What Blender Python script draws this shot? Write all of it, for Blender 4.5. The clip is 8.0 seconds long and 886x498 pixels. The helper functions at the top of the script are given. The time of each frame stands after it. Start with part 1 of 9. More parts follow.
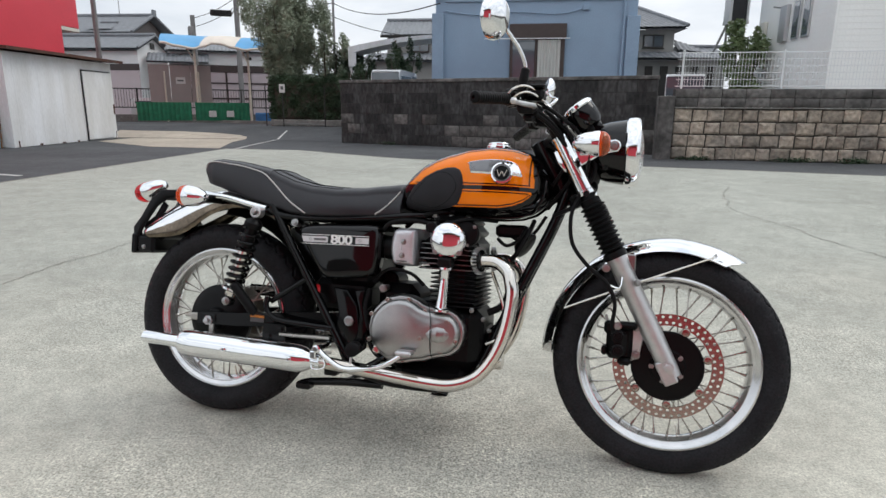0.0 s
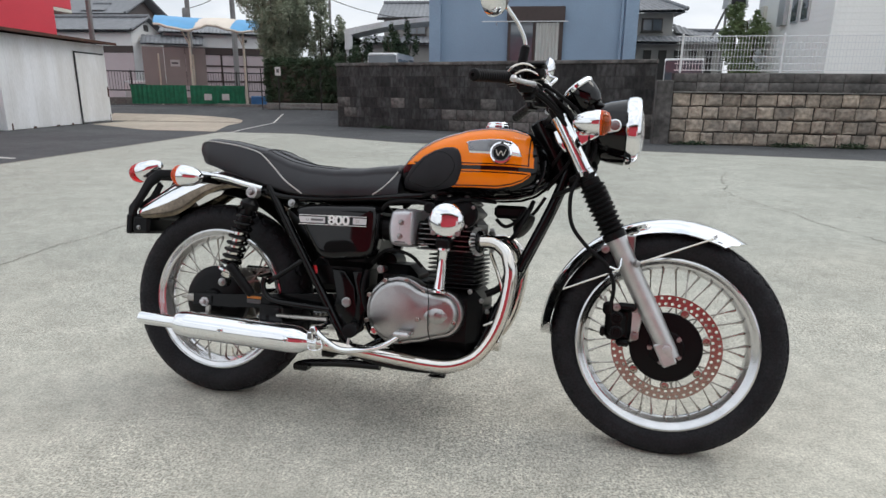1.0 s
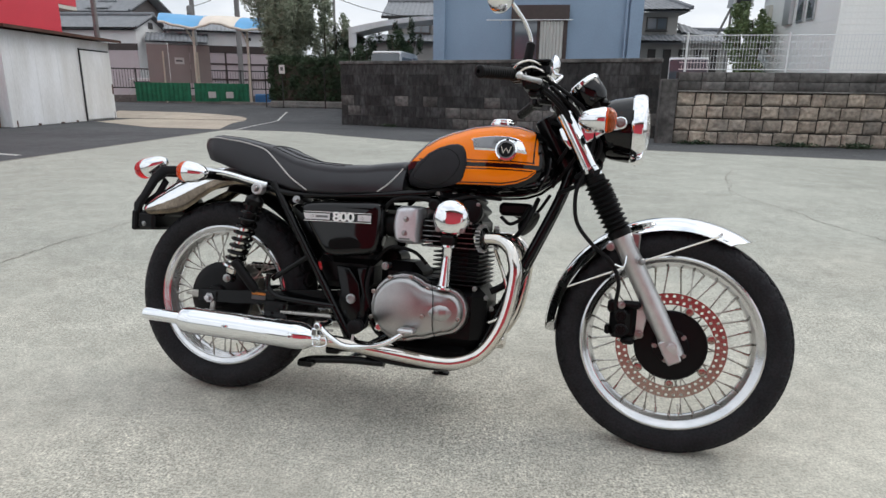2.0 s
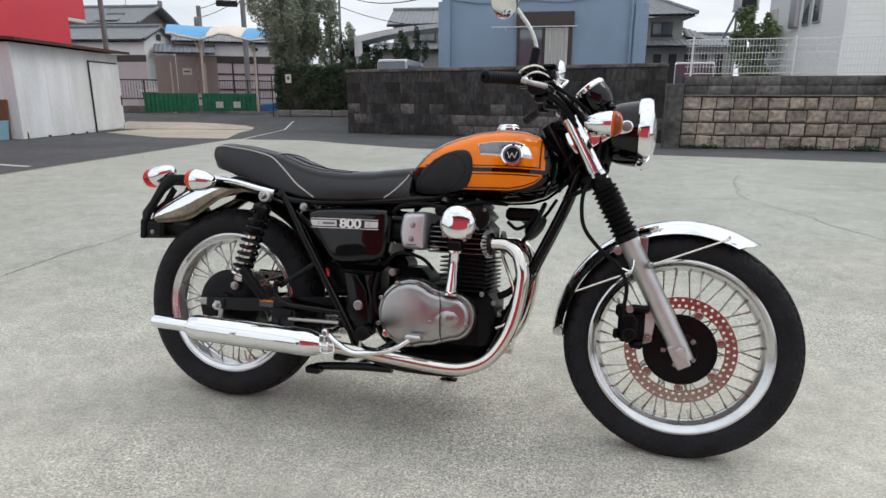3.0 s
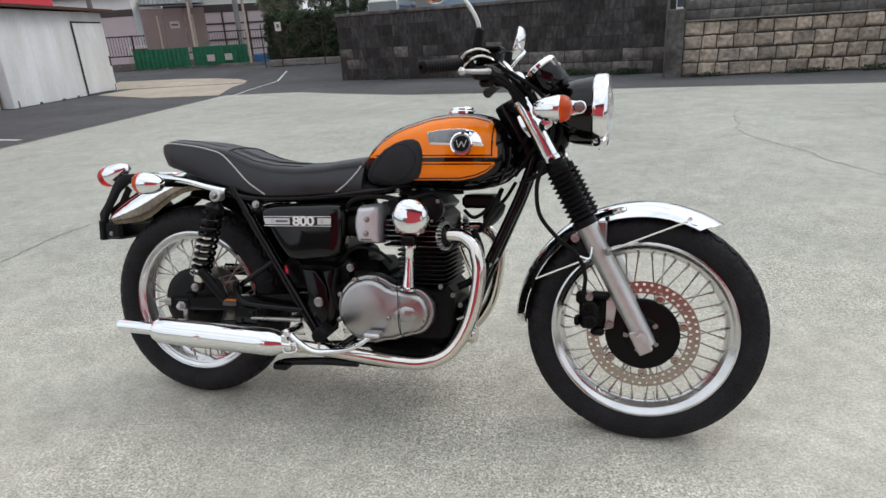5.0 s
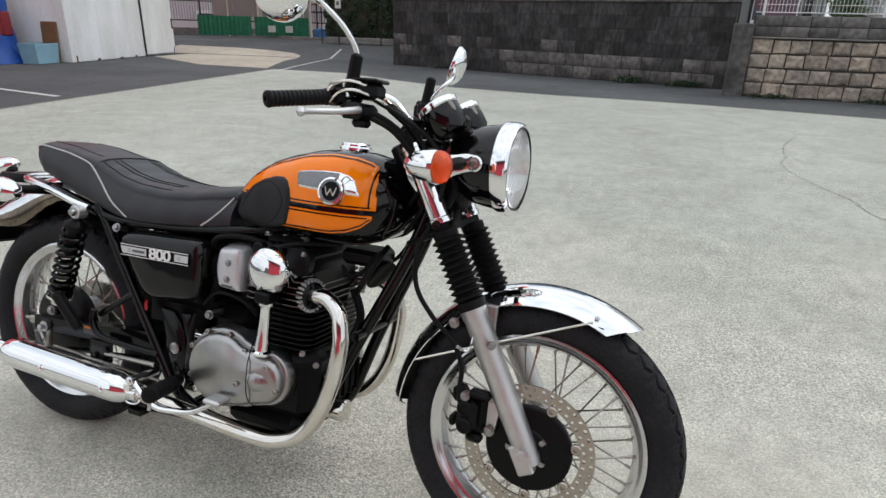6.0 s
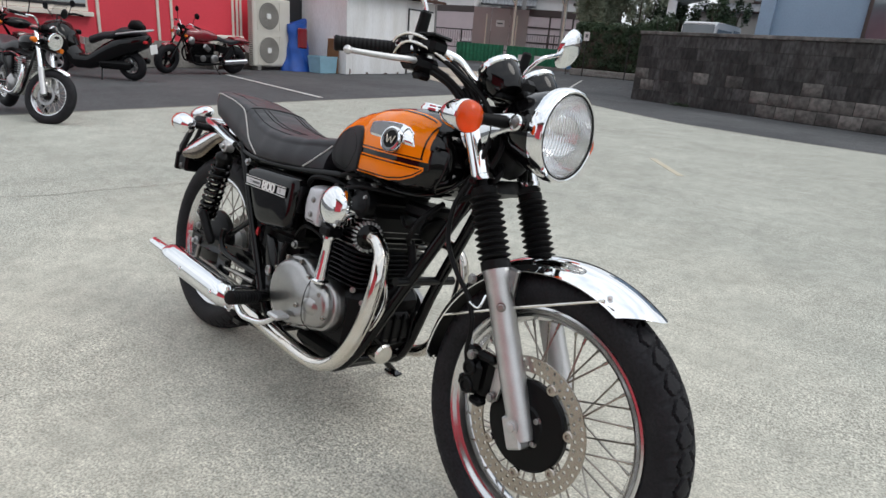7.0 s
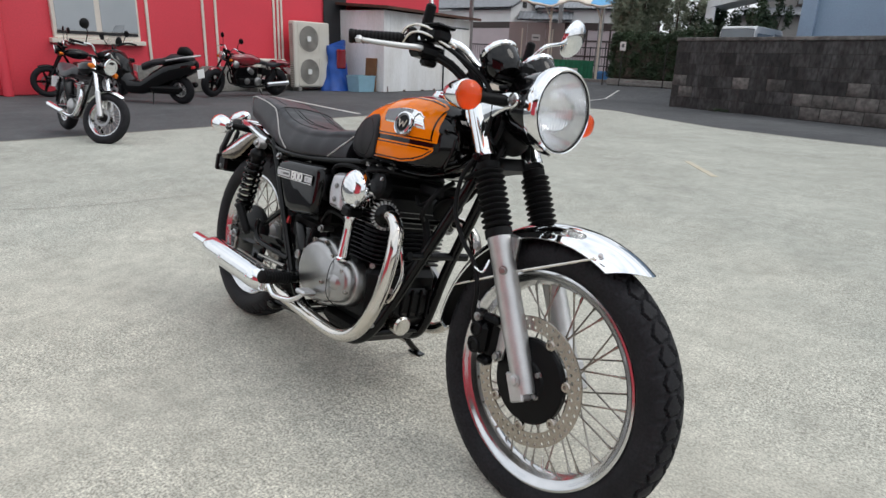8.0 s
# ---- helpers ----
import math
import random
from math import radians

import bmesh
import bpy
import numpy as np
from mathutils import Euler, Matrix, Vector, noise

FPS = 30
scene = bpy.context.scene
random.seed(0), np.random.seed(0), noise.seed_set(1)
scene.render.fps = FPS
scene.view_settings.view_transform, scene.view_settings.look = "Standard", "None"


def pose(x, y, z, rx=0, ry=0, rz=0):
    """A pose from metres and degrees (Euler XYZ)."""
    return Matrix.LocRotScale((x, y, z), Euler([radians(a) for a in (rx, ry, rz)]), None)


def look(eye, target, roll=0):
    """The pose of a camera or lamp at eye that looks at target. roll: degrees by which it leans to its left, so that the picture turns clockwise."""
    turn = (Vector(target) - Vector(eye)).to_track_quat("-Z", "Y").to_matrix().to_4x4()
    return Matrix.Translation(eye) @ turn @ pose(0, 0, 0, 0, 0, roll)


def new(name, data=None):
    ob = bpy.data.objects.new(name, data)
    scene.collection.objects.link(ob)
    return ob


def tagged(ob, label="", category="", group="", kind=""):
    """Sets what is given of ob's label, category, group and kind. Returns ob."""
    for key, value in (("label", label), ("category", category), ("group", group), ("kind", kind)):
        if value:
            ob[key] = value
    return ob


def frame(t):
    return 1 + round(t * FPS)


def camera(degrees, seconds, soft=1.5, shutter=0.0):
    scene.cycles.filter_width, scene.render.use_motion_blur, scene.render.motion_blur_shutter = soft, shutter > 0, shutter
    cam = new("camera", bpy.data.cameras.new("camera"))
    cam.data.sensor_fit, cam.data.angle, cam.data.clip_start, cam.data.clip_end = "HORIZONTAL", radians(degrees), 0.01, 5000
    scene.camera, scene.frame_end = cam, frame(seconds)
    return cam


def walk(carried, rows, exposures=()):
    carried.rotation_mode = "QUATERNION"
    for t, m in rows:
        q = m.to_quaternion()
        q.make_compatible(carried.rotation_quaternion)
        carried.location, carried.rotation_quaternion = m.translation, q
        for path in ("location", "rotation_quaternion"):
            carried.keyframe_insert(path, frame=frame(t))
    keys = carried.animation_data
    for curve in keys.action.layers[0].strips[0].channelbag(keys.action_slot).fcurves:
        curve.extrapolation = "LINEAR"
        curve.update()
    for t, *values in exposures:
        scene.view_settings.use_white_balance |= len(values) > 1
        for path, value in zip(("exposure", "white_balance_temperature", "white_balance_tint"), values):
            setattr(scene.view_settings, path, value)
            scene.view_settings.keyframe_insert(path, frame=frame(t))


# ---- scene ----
cam = camera(72.7, 8.0)
PATH = [
    (0, (0.245, 0.077, 1.051), (0.101, 2.017, 0.591), 0.4),
    (0.5, (0.241, 0.081, 1.044), (0.11, 2.015, 0.55), -0.0),
    (1, (0.24, 0.087, 1.035), (0.108, 2.017, 0.527), 0.6),
    (1.5, (0.235, 0.086, 1.031), (0.102, 2.013, 0.511), 1.0),
    (3, (0.236, 0.085, 1.026), (0.07, 2.017, 0.536), 0.1),
    (3.5, (0.234, 0.072, 1.007), (0.112, 2.002, 0.497), 0.5),
    (4, (0.235, 0.096, 0.991), (0.146, 2.033, 0.499), 0.5),
    (4.2, (0.251, 0.118, 0.999), (0.131, 2.048, 0.489), 0.3),
    (5.3, (0.469, 0.251, 1.201), (0.261, 2.111, 0.496), -4.1),
    (5.5, (0.534, 0.321, 1.211), (0.301, 2.183, 0.52), -1.4),
    (6, (0.778, 0.594, 1.231), (0.427, 2.43, 0.518), 1.5),
    (6.5, (1.02, 0.793, 1.16), (0.196, 2.449, 0.397), 0.9),
    (7, (1.196, 0.681, 1.096), (0.17, 2.27, 0.447), 4.5),
    (7.5, (1.306, 0.619, 1.054), (0.207, 2.158, 0.406), 1.4),
    (8, (1.347, 0.613, 1.033), (0.197, 2.134, 0.428), 2.2),
]
walk(cam, [(t, look(eye, target, roll)) for t, eye, target, roll in PATH])

# ---- sky and sun: bright overcast ----
SUN_EL, SUN_AZ = 52.0, 62.0
world = bpy.data.worlds.new("overcast_sky")
scene.world = world
world.use_nodes = True
wt = world.node_tree
wt.nodes.clear()
w_out = wt.nodes.new("ShaderNodeOutputWorld")
w_bg = wt.nodes.new("ShaderNodeBackground")
w_sky = wt.nodes.new("ShaderNodeTexSky")
w_sky.sky_type = "NISHITA"
w_sky.sun_disc = False
w_sky.sun_elevation = radians(SUN_EL)
w_sky.sun_rotation = radians(SUN_AZ)
w_sky.dust_density = 3.0
w_co = wt.nodes.new("ShaderNodeTexCoord")
w_map = wt.nodes.new("ShaderNodeMapping")
w_map.inputs["Scale"].default_value = (1.0, 1.0, 3.2)
w_noise = wt.nodes.new("ShaderNodeTexNoise")
w_noise.inputs["Scale"].default_value = 2.3
w_noise.inputs["Detail"].default_value = 7.0
w_noise.inputs["Roughness"].default_value = 0.55
w_ramp = wt.nodes.new("ShaderNodeValToRGB")
w_ramp.color_ramp.elements[0].position = 0.33
w_ramp.color_ramp.elements[0].color = (5.6, 6.2, 6.95, 1)
w_ramp.color_ramp.elements[1].position = 0.62
w_ramp.color_ramp.elements[1].color = (8.8, 9.1, 9.5, 1)
w_mix = wt.nodes.new("ShaderNodeMix")
w_mix.data_type = "RGBA"
w_mix.inputs["Factor"].default_value = 0.92
wt.links.new(w_co.outputs["Generated"], w_map.inputs["Vector"])
wt.links.new(w_map.outputs["Vector"], w_noise.inputs["Vector"])
wt.links.new(w_noise.outputs["Fac"], w_ramp.inputs["Fac"])
wt.links.new(w_sky.outputs["Color"], w_mix.inputs["A"])
wt.links.new(w_ramp.outputs["Color"], w_mix.inputs["B"])
# an overcast sky is brighter overhead than at the horizon
w_sep = wt.nodes.new("ShaderNodeSeparateXYZ")
w_el = wt.nodes.new("ShaderNodeMapRange")
for key, v in (("From Min", 0.0), ("From Max", 1.0), ("To Min", 1.1), ("To Max", 1.72)):
    w_el.inputs[key].default_value = v
w_mul = wt.nodes.new("ShaderNodeVectorMath")
w_mul.operation = "SCALE"
wt.links.new(w_co.outputs["Generated"], w_sep.inputs["Vector"])
wt.links.new(w_sep.outputs["Z"], w_el.inputs["Value"])
wt.links.new(w_mix.outputs["Result"], w_mul.inputs[0])
wt.links.new(w_el.outputs["Result"], w_mul.inputs["Scale"])
wt.links.new(w_mul.outputs["Vector"], w_bg.inputs["Color"])
w_bg.inputs["Strength"].default_value = 0.1
wt.links.new(w_bg.outputs["Background"], w_out.inputs["Surface"])

sun_data = bpy.data.lights.new("sun", "SUN")
sun_data.energy, sun_data.angle, sun_data.color = 0.75, radians(28), (1.0, 0.97, 0.92)
sun = new("sun", sun_data)
sun_dir = Vector((math.sin(radians(SUN_AZ)) * math.cos(radians(SUN_EL)), math.cos(radians(SUN_AZ)) * math.cos(radians(SUN_EL)), math.sin(radians(SUN_EL))))
sun.matrix_world = look(sun_dir * 50, (0, 0, 0))
scene.view_settings.exposure = 0.0

# ---- materials ----
def material(name, base, rough=0.5, metal=0.0, vary=0.15, scale=8.0, fine=0.0, fine_scale=200.0, bump=0.0, bump_scale=120.0,
             rough_vary=0.1, coat=0.0, tint=None, random=0.0, stretch=(1, 1, 1), spec=0.5, world=False, low=0.3, high=0.65):
    """A surface with variation at two scales: broad patches and fine grain, in metres of the object's own space."""
    mat = bpy.data.materials.new(name)
    mat.use_nodes = True
    nt = mat.node_tree
    bs = nt.nodes["Principled BSDF"]
    link = nt.links.new
    bs.inputs["Metallic"].default_value = metal
    bs.inputs["Coat Weight"].default_value = coat
    bs.inputs["Coat Roughness"].default_value = 0.03
    bs.inputs["Specular IOR Level"].default_value = spec
    co = nt.nodes.new("ShaderNodeTexCoord")
    mp = nt.nodes.new("ShaderNodeMapping")
    mp.inputs["Scale"].default_value = stretch
    place = nt.nodes.new("ShaderNodeNewGeometry").outputs["Position"] if world else co.outputs["Object"]
    link(place, mp.inputs["Vector"])
    n1 = nt.nodes.new("ShaderNodeTexNoise")
    n1.inputs["Scale"].default_value, n1.inputs["Detail"].default_value = scale, 6.0
    link(mp.outputs["Vector"], n1.inputs["Vector"])
    mix = nt.nodes.new("ShaderNodeMix")
    mix.data_type = "RGBA"
    other = tint or tuple(c * (1 - vary) for c in base)
    mix.inputs["A"].default_value = (*other, 1)
    mix.inputs["B"].default_value = (*base, 1)
    rp = nt.nodes.new("ShaderNodeMapRange")
    rp.inputs["From Min"].default_value, rp.inputs["From Max"].default_value = low, high
    link(n1.outputs["Fac"], rp.inputs["Value"])
    link(rp.outputs["Result"], mix.inputs["Factor"])
    col = mix.outputs["Result"]
    if fine:
        n2 = nt.nodes.new("ShaderNodeTexNoise")
        n2.inputs["Scale"].default_value, n2.inputs["Detail"].default_value = fine_scale, 3.0
        link(mp.outputs["Vector"], n2.inputs["Vector"])
        r2 = nt.nodes.new("ShaderNodeMapRange")
        r2.inputs["From Min"].default_value, r2.inputs["From Max"].default_value = 0.3, 0.7
        r2.inputs["To Min"].default_value, r2.inputs["To Max"].default_value = 1 - fine, 1 + fine
        link(n2.outputs["Fac"], r2.inputs["Value"])
        m2 = nt.nodes.new("ShaderNodeVectorMath")
        m2.operation = "SCALE"
        link(col, m2.inputs[0])
        link(r2.outputs["Result"], m2.inputs["Scale"])
        col = m2.outputs["Vector"]
    if random:
        oi = nt.nodes.new("ShaderNodeObjectInfo")
        r3 = nt.nodes.new("ShaderNodeMapRange")
        r3.inputs["To Min"].default_value, r3.inputs["To Max"].default_value = 1 - random, 1 + random
        link(oi.outputs["Random"], r3.inputs["Value"])
        m3 = nt.nodes.new("ShaderNodeVectorMath")
        m3.operation = "SCALE"
        link(col, m3.inputs[0])
        link(r3.outputs["Result"], m3.inputs["Scale"])
        col = m3.outputs["Vector"]
    link(col, bs.inputs["Base Color"])
    rr = nt.nodes.new("ShaderNodeMapRange")
    rr.inputs["To Min"].default_value, rr.inputs["To Max"].default_value = max(0.01, rough - rough_vary * rough), min(1, rough + rough_vary * rough)
    link(n1.outputs["Fac"], rr.inputs["Value"])
    link(rr.outputs["Result"], bs.inputs["Roughness"])
    if bump:
        n4 = nt.nodes.new("ShaderNodeTexNoise")
        n4.inputs["Scale"].default_value, n4.inputs["Detail"].default_value = bump_scale, 4.0
        link(mp.outputs["Vector"], n4.inputs["Vector"])
        bp = nt.nodes.new("ShaderNodeBump")
        bp.inputs["Strength"].default_value, bp.inputs["Distance"].default_value = bump, 0.002
        link(n4.outputs["Fac"], bp.inputs["Height"])
        link(bp.outputs["Normal"], bs.inputs["Normal"])
    return mat


def concrete_ground(name, base, stain, speck, rough=0.85, pale_at=None, pale_base=None):
    """Worn ground: broad stains, mid blotches and exposed aggregate grain."""
    mat = bpy.data.materials.new(name)
    mat.use_nodes = True
    nt = mat.node_tree
    bs, link = nt.nodes["Principled BSDF"], nt.links.new
    bs.inputs["Roughness"].default_value = rough
    bs.inputs["Specular IOR Level"].default_value = 0.16
    co = nt.nodes.new("ShaderNodeTexCoord")

    def grain(scale, detail, low, high, a, b):
        n = nt.nodes.new("ShaderNodeTexNoise")
        n.inputs["Scale"].default_value, n.inputs["Detail"].default_value = scale, detail
        link(co.outputs["Object"], n.inputs["Vector"])
        r = nt.nodes.new("ShaderNodeMapRange")
        for key, v in (("From Min", low), ("From Max", high), ("To Min", a), ("To Max", b)):
            r.inputs[key].default_value = v
        link(n.outputs["Fac"], r.inputs["Value"])
        return r.outputs["Result"], n.outputs["Fac"]
    broad, _ = grain(0.45, 6, 0.36, 0.66, 0, 1)
    mid, _ = grain(3.2, 8, 0.3, 0.7, 0.90, 1.10)
    tiny, tiny_h = grain(150.0, 4, 0.34, 0.66, 1 - speck, 1 + speck)
    pebble, _ = grain(62.0, 4, 0.35, 0.65, 1 - speck * 0.45, 1 + speck * 0.45)
    mix = nt.nodes.new("ShaderNodeMix")
    mix.data_type = "RGBA"
    mix.inputs["A"].default_value, mix.inputs["B"].default_value = (*stain, 1), (*base, 1)
    link(broad, mix.inputs["Factor"])
    col = mix.outputs["Result"]
    if pale_at:
        # a round area with an uneven edge, mixed towards a paler sandy colour
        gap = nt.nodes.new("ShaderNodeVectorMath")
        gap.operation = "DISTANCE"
        gap.inputs[1].default_value = (pale_at[0], pale_at[1], 0)
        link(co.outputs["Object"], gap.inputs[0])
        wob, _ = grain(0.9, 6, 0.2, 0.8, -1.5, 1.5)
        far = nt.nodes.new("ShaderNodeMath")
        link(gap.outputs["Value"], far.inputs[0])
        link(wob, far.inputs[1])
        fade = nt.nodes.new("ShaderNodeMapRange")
        for key, v in (("From Min", pale_at[2]), ("From Max", pale_at[3]), ("To Min", 1.0), ("To Max", 0.0)):
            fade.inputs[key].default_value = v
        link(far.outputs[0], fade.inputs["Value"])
        pale_mix = nt.nodes.new("ShaderNodeMix")
        pale_mix.data_type = "RGBA"
        pale_mix.inputs["B"].default_value = (*pale_base, 1)
        link(col, pale_mix.inputs["A"])
        link(fade.outputs["Result"], pale_mix.inputs["Factor"])
        col = pale_mix.outputs["Result"]
    # worn patches show their aggregate, trowelled ones stay smooth
    worn, _ = grain(0.8, 8, 0.40, 0.60, 0.4, 1.0)

    def faded(v):
        m1 = nt.nodes.new("ShaderNodeMath")
        m1.operation = "SUBTRACT"
        link(v, m1.inputs[0])
        m1.inputs[1].default_value = 1.0
        m2 = nt.nodes.new("ShaderNodeMath")
        m2.operation = "MULTIPLY_ADD"
        link(m1.outputs[0], m2.inputs[0])
        link(worn, m2.inputs[1])
        m2.inputs[2].default_value = 1.0
        return m2.outputs[0]
    blot, _ = grain(13.0, 7, 0.35, 0.65, 0.91, 1.09)
    for k in (mid, faded(tiny), faded(pebble), blot):
        m = nt.nodes.new("ShaderNodeVectorMath")
        m.operation = "SCALE"
        link(col, m.inputs[0])
        link(k, m.inputs["Scale"])
        col = m.outputs["Vector"]
    link(col, bs.inputs["Base Color"])
    bp = nt.nodes.new("ShaderNodeBump")
    bp.inputs["Strength"].default_value, bp.inputs["Distance"].default_value = 0.4, 0.0025
    link(tiny_h, bp.inputs["Height"])
    link(bp.outputs["Normal"], bs.inputs["Normal"])
    return mat


def glass(name, color, rough=0.02, ior=1.45):
    mat = bpy.data.materials.new(name)
    mat.use_nodes = True
    bs = mat.node_tree.nodes["Principled BSDF"]
    bs.inputs["Base Color"].default_value = (*color, 1)
    bs.inputs["Roughness"].default_value, bs.inputs["IOR"].default_value = rough, ior
    bs.inputs["Transmission Weight"].default_value = 1.0
    return mat


def lens_plastic(name, color, clear=0.75):
    """Clear coloured plastic that passes part of its light and scatters the rest."""
    mat = bpy.data.materials.new(name)
    mat.use_nodes = True
    bs = mat.node_tree.nodes["Principled BSDF"]
    bs.inputs["Base Color"].default_value = (*color, 1)
    bs.inputs["Roughness"].default_value, bs.inputs["IOR"].default_value = 0.06, 1.45
    bs.inputs["Transmission Weight"].default_value = clear
    return mat


M_PAD = concrete_ground("weathered_concrete", (0.405, 0.409, 0.360), (0.340, 0.342, 0.300), 0.54, pale_at=(0.5, 0.6, 1.2, 4.4), pale_base=(0.478, 0.462, 0.396))
M_ASPH = concrete_ground("asphalt", (0.105, 0.107, 0.11), (0.075, 0.077, 0.08), 0.3, 0.9)
M_LIGHTPAD = concrete_ground("pale_concrete", (0.47, 0.41, 0.33), (0.40, 0.35, 0.29), 0.12)
M_OCHRE = material("faded_ochre_paint", (0.47, 0.42, 0.31), 0.85, vary=0.2, scale=9.0, fine=0.15, fine_scale=60, tint=(0.49, 0.455, 0.36))
M_LINE = material("road_paint", (0.62, 0.61, 0.58), 0.8, vary=0.35, scale=3.0, fine=0.15)
M_CRACK = material("crack_dirt", (0.25, 0.24, 0.205), 0.95, vary=0.4, scale=6.0)
M_CHROME = material("chrome", (0.86, 0.87, 0.88), 0.045, 1.0, vary=0.03, scale=20.0)
# chrome with the brown reflection of ground and machine painted into its colour
M_SKIRT = material("brown_reflection_chrome", (0.215, 0.175, 0.135), 0.16, 1.0, vary=0.45, scale=22.0, fine=0.2, fine_scale=120)
M_STEEL = material("stainless_steel", (0.70, 0.685, 0.66), 0.1, 1.0, vary=0.08, scale=14.0, tint=(0.66, 0.60, 0.52))
M_ALU = material("brushed_aluminium", (0.60, 0.60, 0.60), 0.48, 1.0, vary=0.1, scale=30.0, fine=0.06, fine_scale=400)
M_CASE = material("polished_engine_aluminium", (0.40, 0.395, 0.39), 0.31, 1.0, vary=0.16, scale=16.0, fine=0.06, fine_scale=300)
M_RIM = material("polished_rim_aluminium", (0.64, 0.64, 0.645), 0.17, 1.0, vary=0.05, scale=30.0)
M_DISC = material("ground_disc_steel", (0.42, 0.375, 0.33), 0.22, 1.0, vary=0.1, scale=40.0, fine=0.08, fine_scale=500)
M_BOLT = material("zinc_bolt", (0.34, 0.335, 0.33), 0.3, 1.0, vary=0.2, scale=60)
M_SPOKE = material("spoke_steel", (0.40, 0.375, 0.34), 0.28, 1.0, vary=0.1)
M_BLACK = material("gloss_black_paint", (0.003, 0.0027, 0.003), 0.05, vary=0.2, scale=10.0, spec=0.38)
M_FRAME = material("frame_black_paint", (0.003, 0.003, 0.0034), 0.14, vary=0.2, scale=25.0, spec=0.24)
M_ENGINE = material("engine_black", (0.0045, 0.0045, 0.005), 0.34, vary=0.35, scale=40.0, fine=0.2, bump=0.1, spec=0.14)
M_ORANGE = material("orange_paint", (0.93, 0.222, 0.003), 0.07, vary=0.05, scale=6.0, spec=0.32)
M_RUBBER = material("black_rubber", (0.006, 0.006, 0.0065), 0.46, vary=0.3, scale=40.0, bump=0.12, bump_scale=300, spec=0.13)
M_TYRE = material("tyre_rubber", (0.021, 0.021, 0.0235), 0.55, vary=0.35, scale=14.0, fine=0.25, fine_scale=160, bump=0.15, bump_scale=260, spec=0.12)
M_VINYL = material("seat_vinyl", (0.0165, 0.0160, 0.0195), 0.40, vary=0.2, scale=8.0, fine=0.12, fine_scale=420, bump=0.1, bump_scale=650, spec=0.42)
M_KNEE = material("grey_black_pad_rubber", (0.020, 0.020, 0.023), 0.5, vary=0.2, scale=20.0, bump=0.1, bump_scale=300, spec=0.2)
M_PIPING = material("pale_piping", (0.46, 0.45, 0.43), 0.5, vary=0.15, scale=30)
M_PLASTIC = material("black_plastic", (0.0045, 0.0045, 0.005), 0.32, vary=0.3, scale=30.0, bump=0.08, spec=0.14)
M_GREYCAP = material("silver_painted_cover", (0.60, 0.60, 0.62), 0.34, 0.6, vary=0.08, scale=20.0, fine=0.05)
M_SIGNAL = lens_plastic("orange_lens", (1.0, 0.17, 0.008))
M_SIGBACK = material("orange_reflector", (0.90, 0.22, 0.015), 0.3, 0.5, vary=0.2, scale=60)
M_RED = lens_plastic("red_lens", (0.75, 0.012, 0.02))
M_REDBACK = material("red_reflector", (0.55, 0.015, 0.02), 0.35, vary=0.2, scale=60)
M_GLASS = glass("clear_glass", (0.97, 0.98, 0.98), 0.015)
M_LAMPGLASS = lens_plastic("fluted_lamp_glass", (0.96, 0.97, 0.975), 0.9)
M_REFLECTOR = material("headlight_reflector", (0.86, 0.86, 0.87), 0.08, 1.0, vary=0.02)
M_MIRROR = material("mirror_glass", (0.9, 0.91, 0.92), 0.01, 1.0, vary=0.01)
M_DECAL = material("silver_decal", (0.60, 0.60, 0.60), 0.35, 0.3, vary=0.05, scale=30)
M_WHITE = material("white_lettering", (0.8, 0.8, 0.78), 0.4, vary=0.05)
M_STICKER = material("orange_sticker", (0.72, 0.24, 0.02), 0.5, vary=0.3, scale=90)
M_BRICKRED = material("red_building_paint", (0.73, 0.058, 0.085), 0.45, vary=0.08, scale=0.8, fine=0.05, fine_scale=30)
M_SHED = material("white_painted_sheet", (0.86, 0.87, 0.88), 0.5, vary=0.16, scale=1.6, fine=0.06, fine_scale=30, tint=(0.68, 0.675, 0.655), stretch=(1, 1, 0.25))
M_RUST = material("rusty_iron", (0.10, 0.045, 0.03), 0.85, vary=0.5, scale=5.0, fine=0.3, fine_scale=60, bump=0.4)
M_BLOCK = material("stained_block", (0.055, 0.0535, 0.0535), 0.92, vary=0.62, scale=3.4, low=0.36, high=0.70, fine=0.5, fine_scale=14, bump=0.5, bump_scale=60, random=0.42, tint=(0.024, 0.0225, 0.0215), stretch=(1, 1, 0.45), world=True)
M_BLOCK2 = material("paler_block", (0.165, 0.153, 0.143), 0.92, vary=0.65, scale=2.0, fine=0.4, fine_scale=10, bump=0.5, bump_scale=60, random=0.3, world=True)
M_MORTAR = material("dark_mortar", (0.05, 0.047, 0.044), 0.95, vary=0.6, scale=2, fine=0.3, fine_scale=20, world=True)
M_SANDMORTAR = material("sandy_mortar", (0.062, 0.055, 0.047), 0.95, vary=0.5, scale=2.5, fine=0.35, fine_scale=18, world=True)
M_EMBLEM = material("satin_emblem_metal", (0.20, 0.20, 0.205), 0.28, 1.0, vary=0.1, scale=60)
M_STONE = material("tan_stone", (0.39, 0.325, 0.258), 0.9, vary=0.4, scale=1.9, fine=0.34, fine_scale=13, bump=0.9, bump_scale=36, random=0.3, tint=(0.225, 0.20, 0.172), world=True)
M_CONC = material("grey_concrete", (0.25, 0.24, 0.22), 0.9, vary=0.45, scale=2.0, fine=0.25, fine_scale=18, bump=0.4, bump_scale=70, random=0.15, world=True)
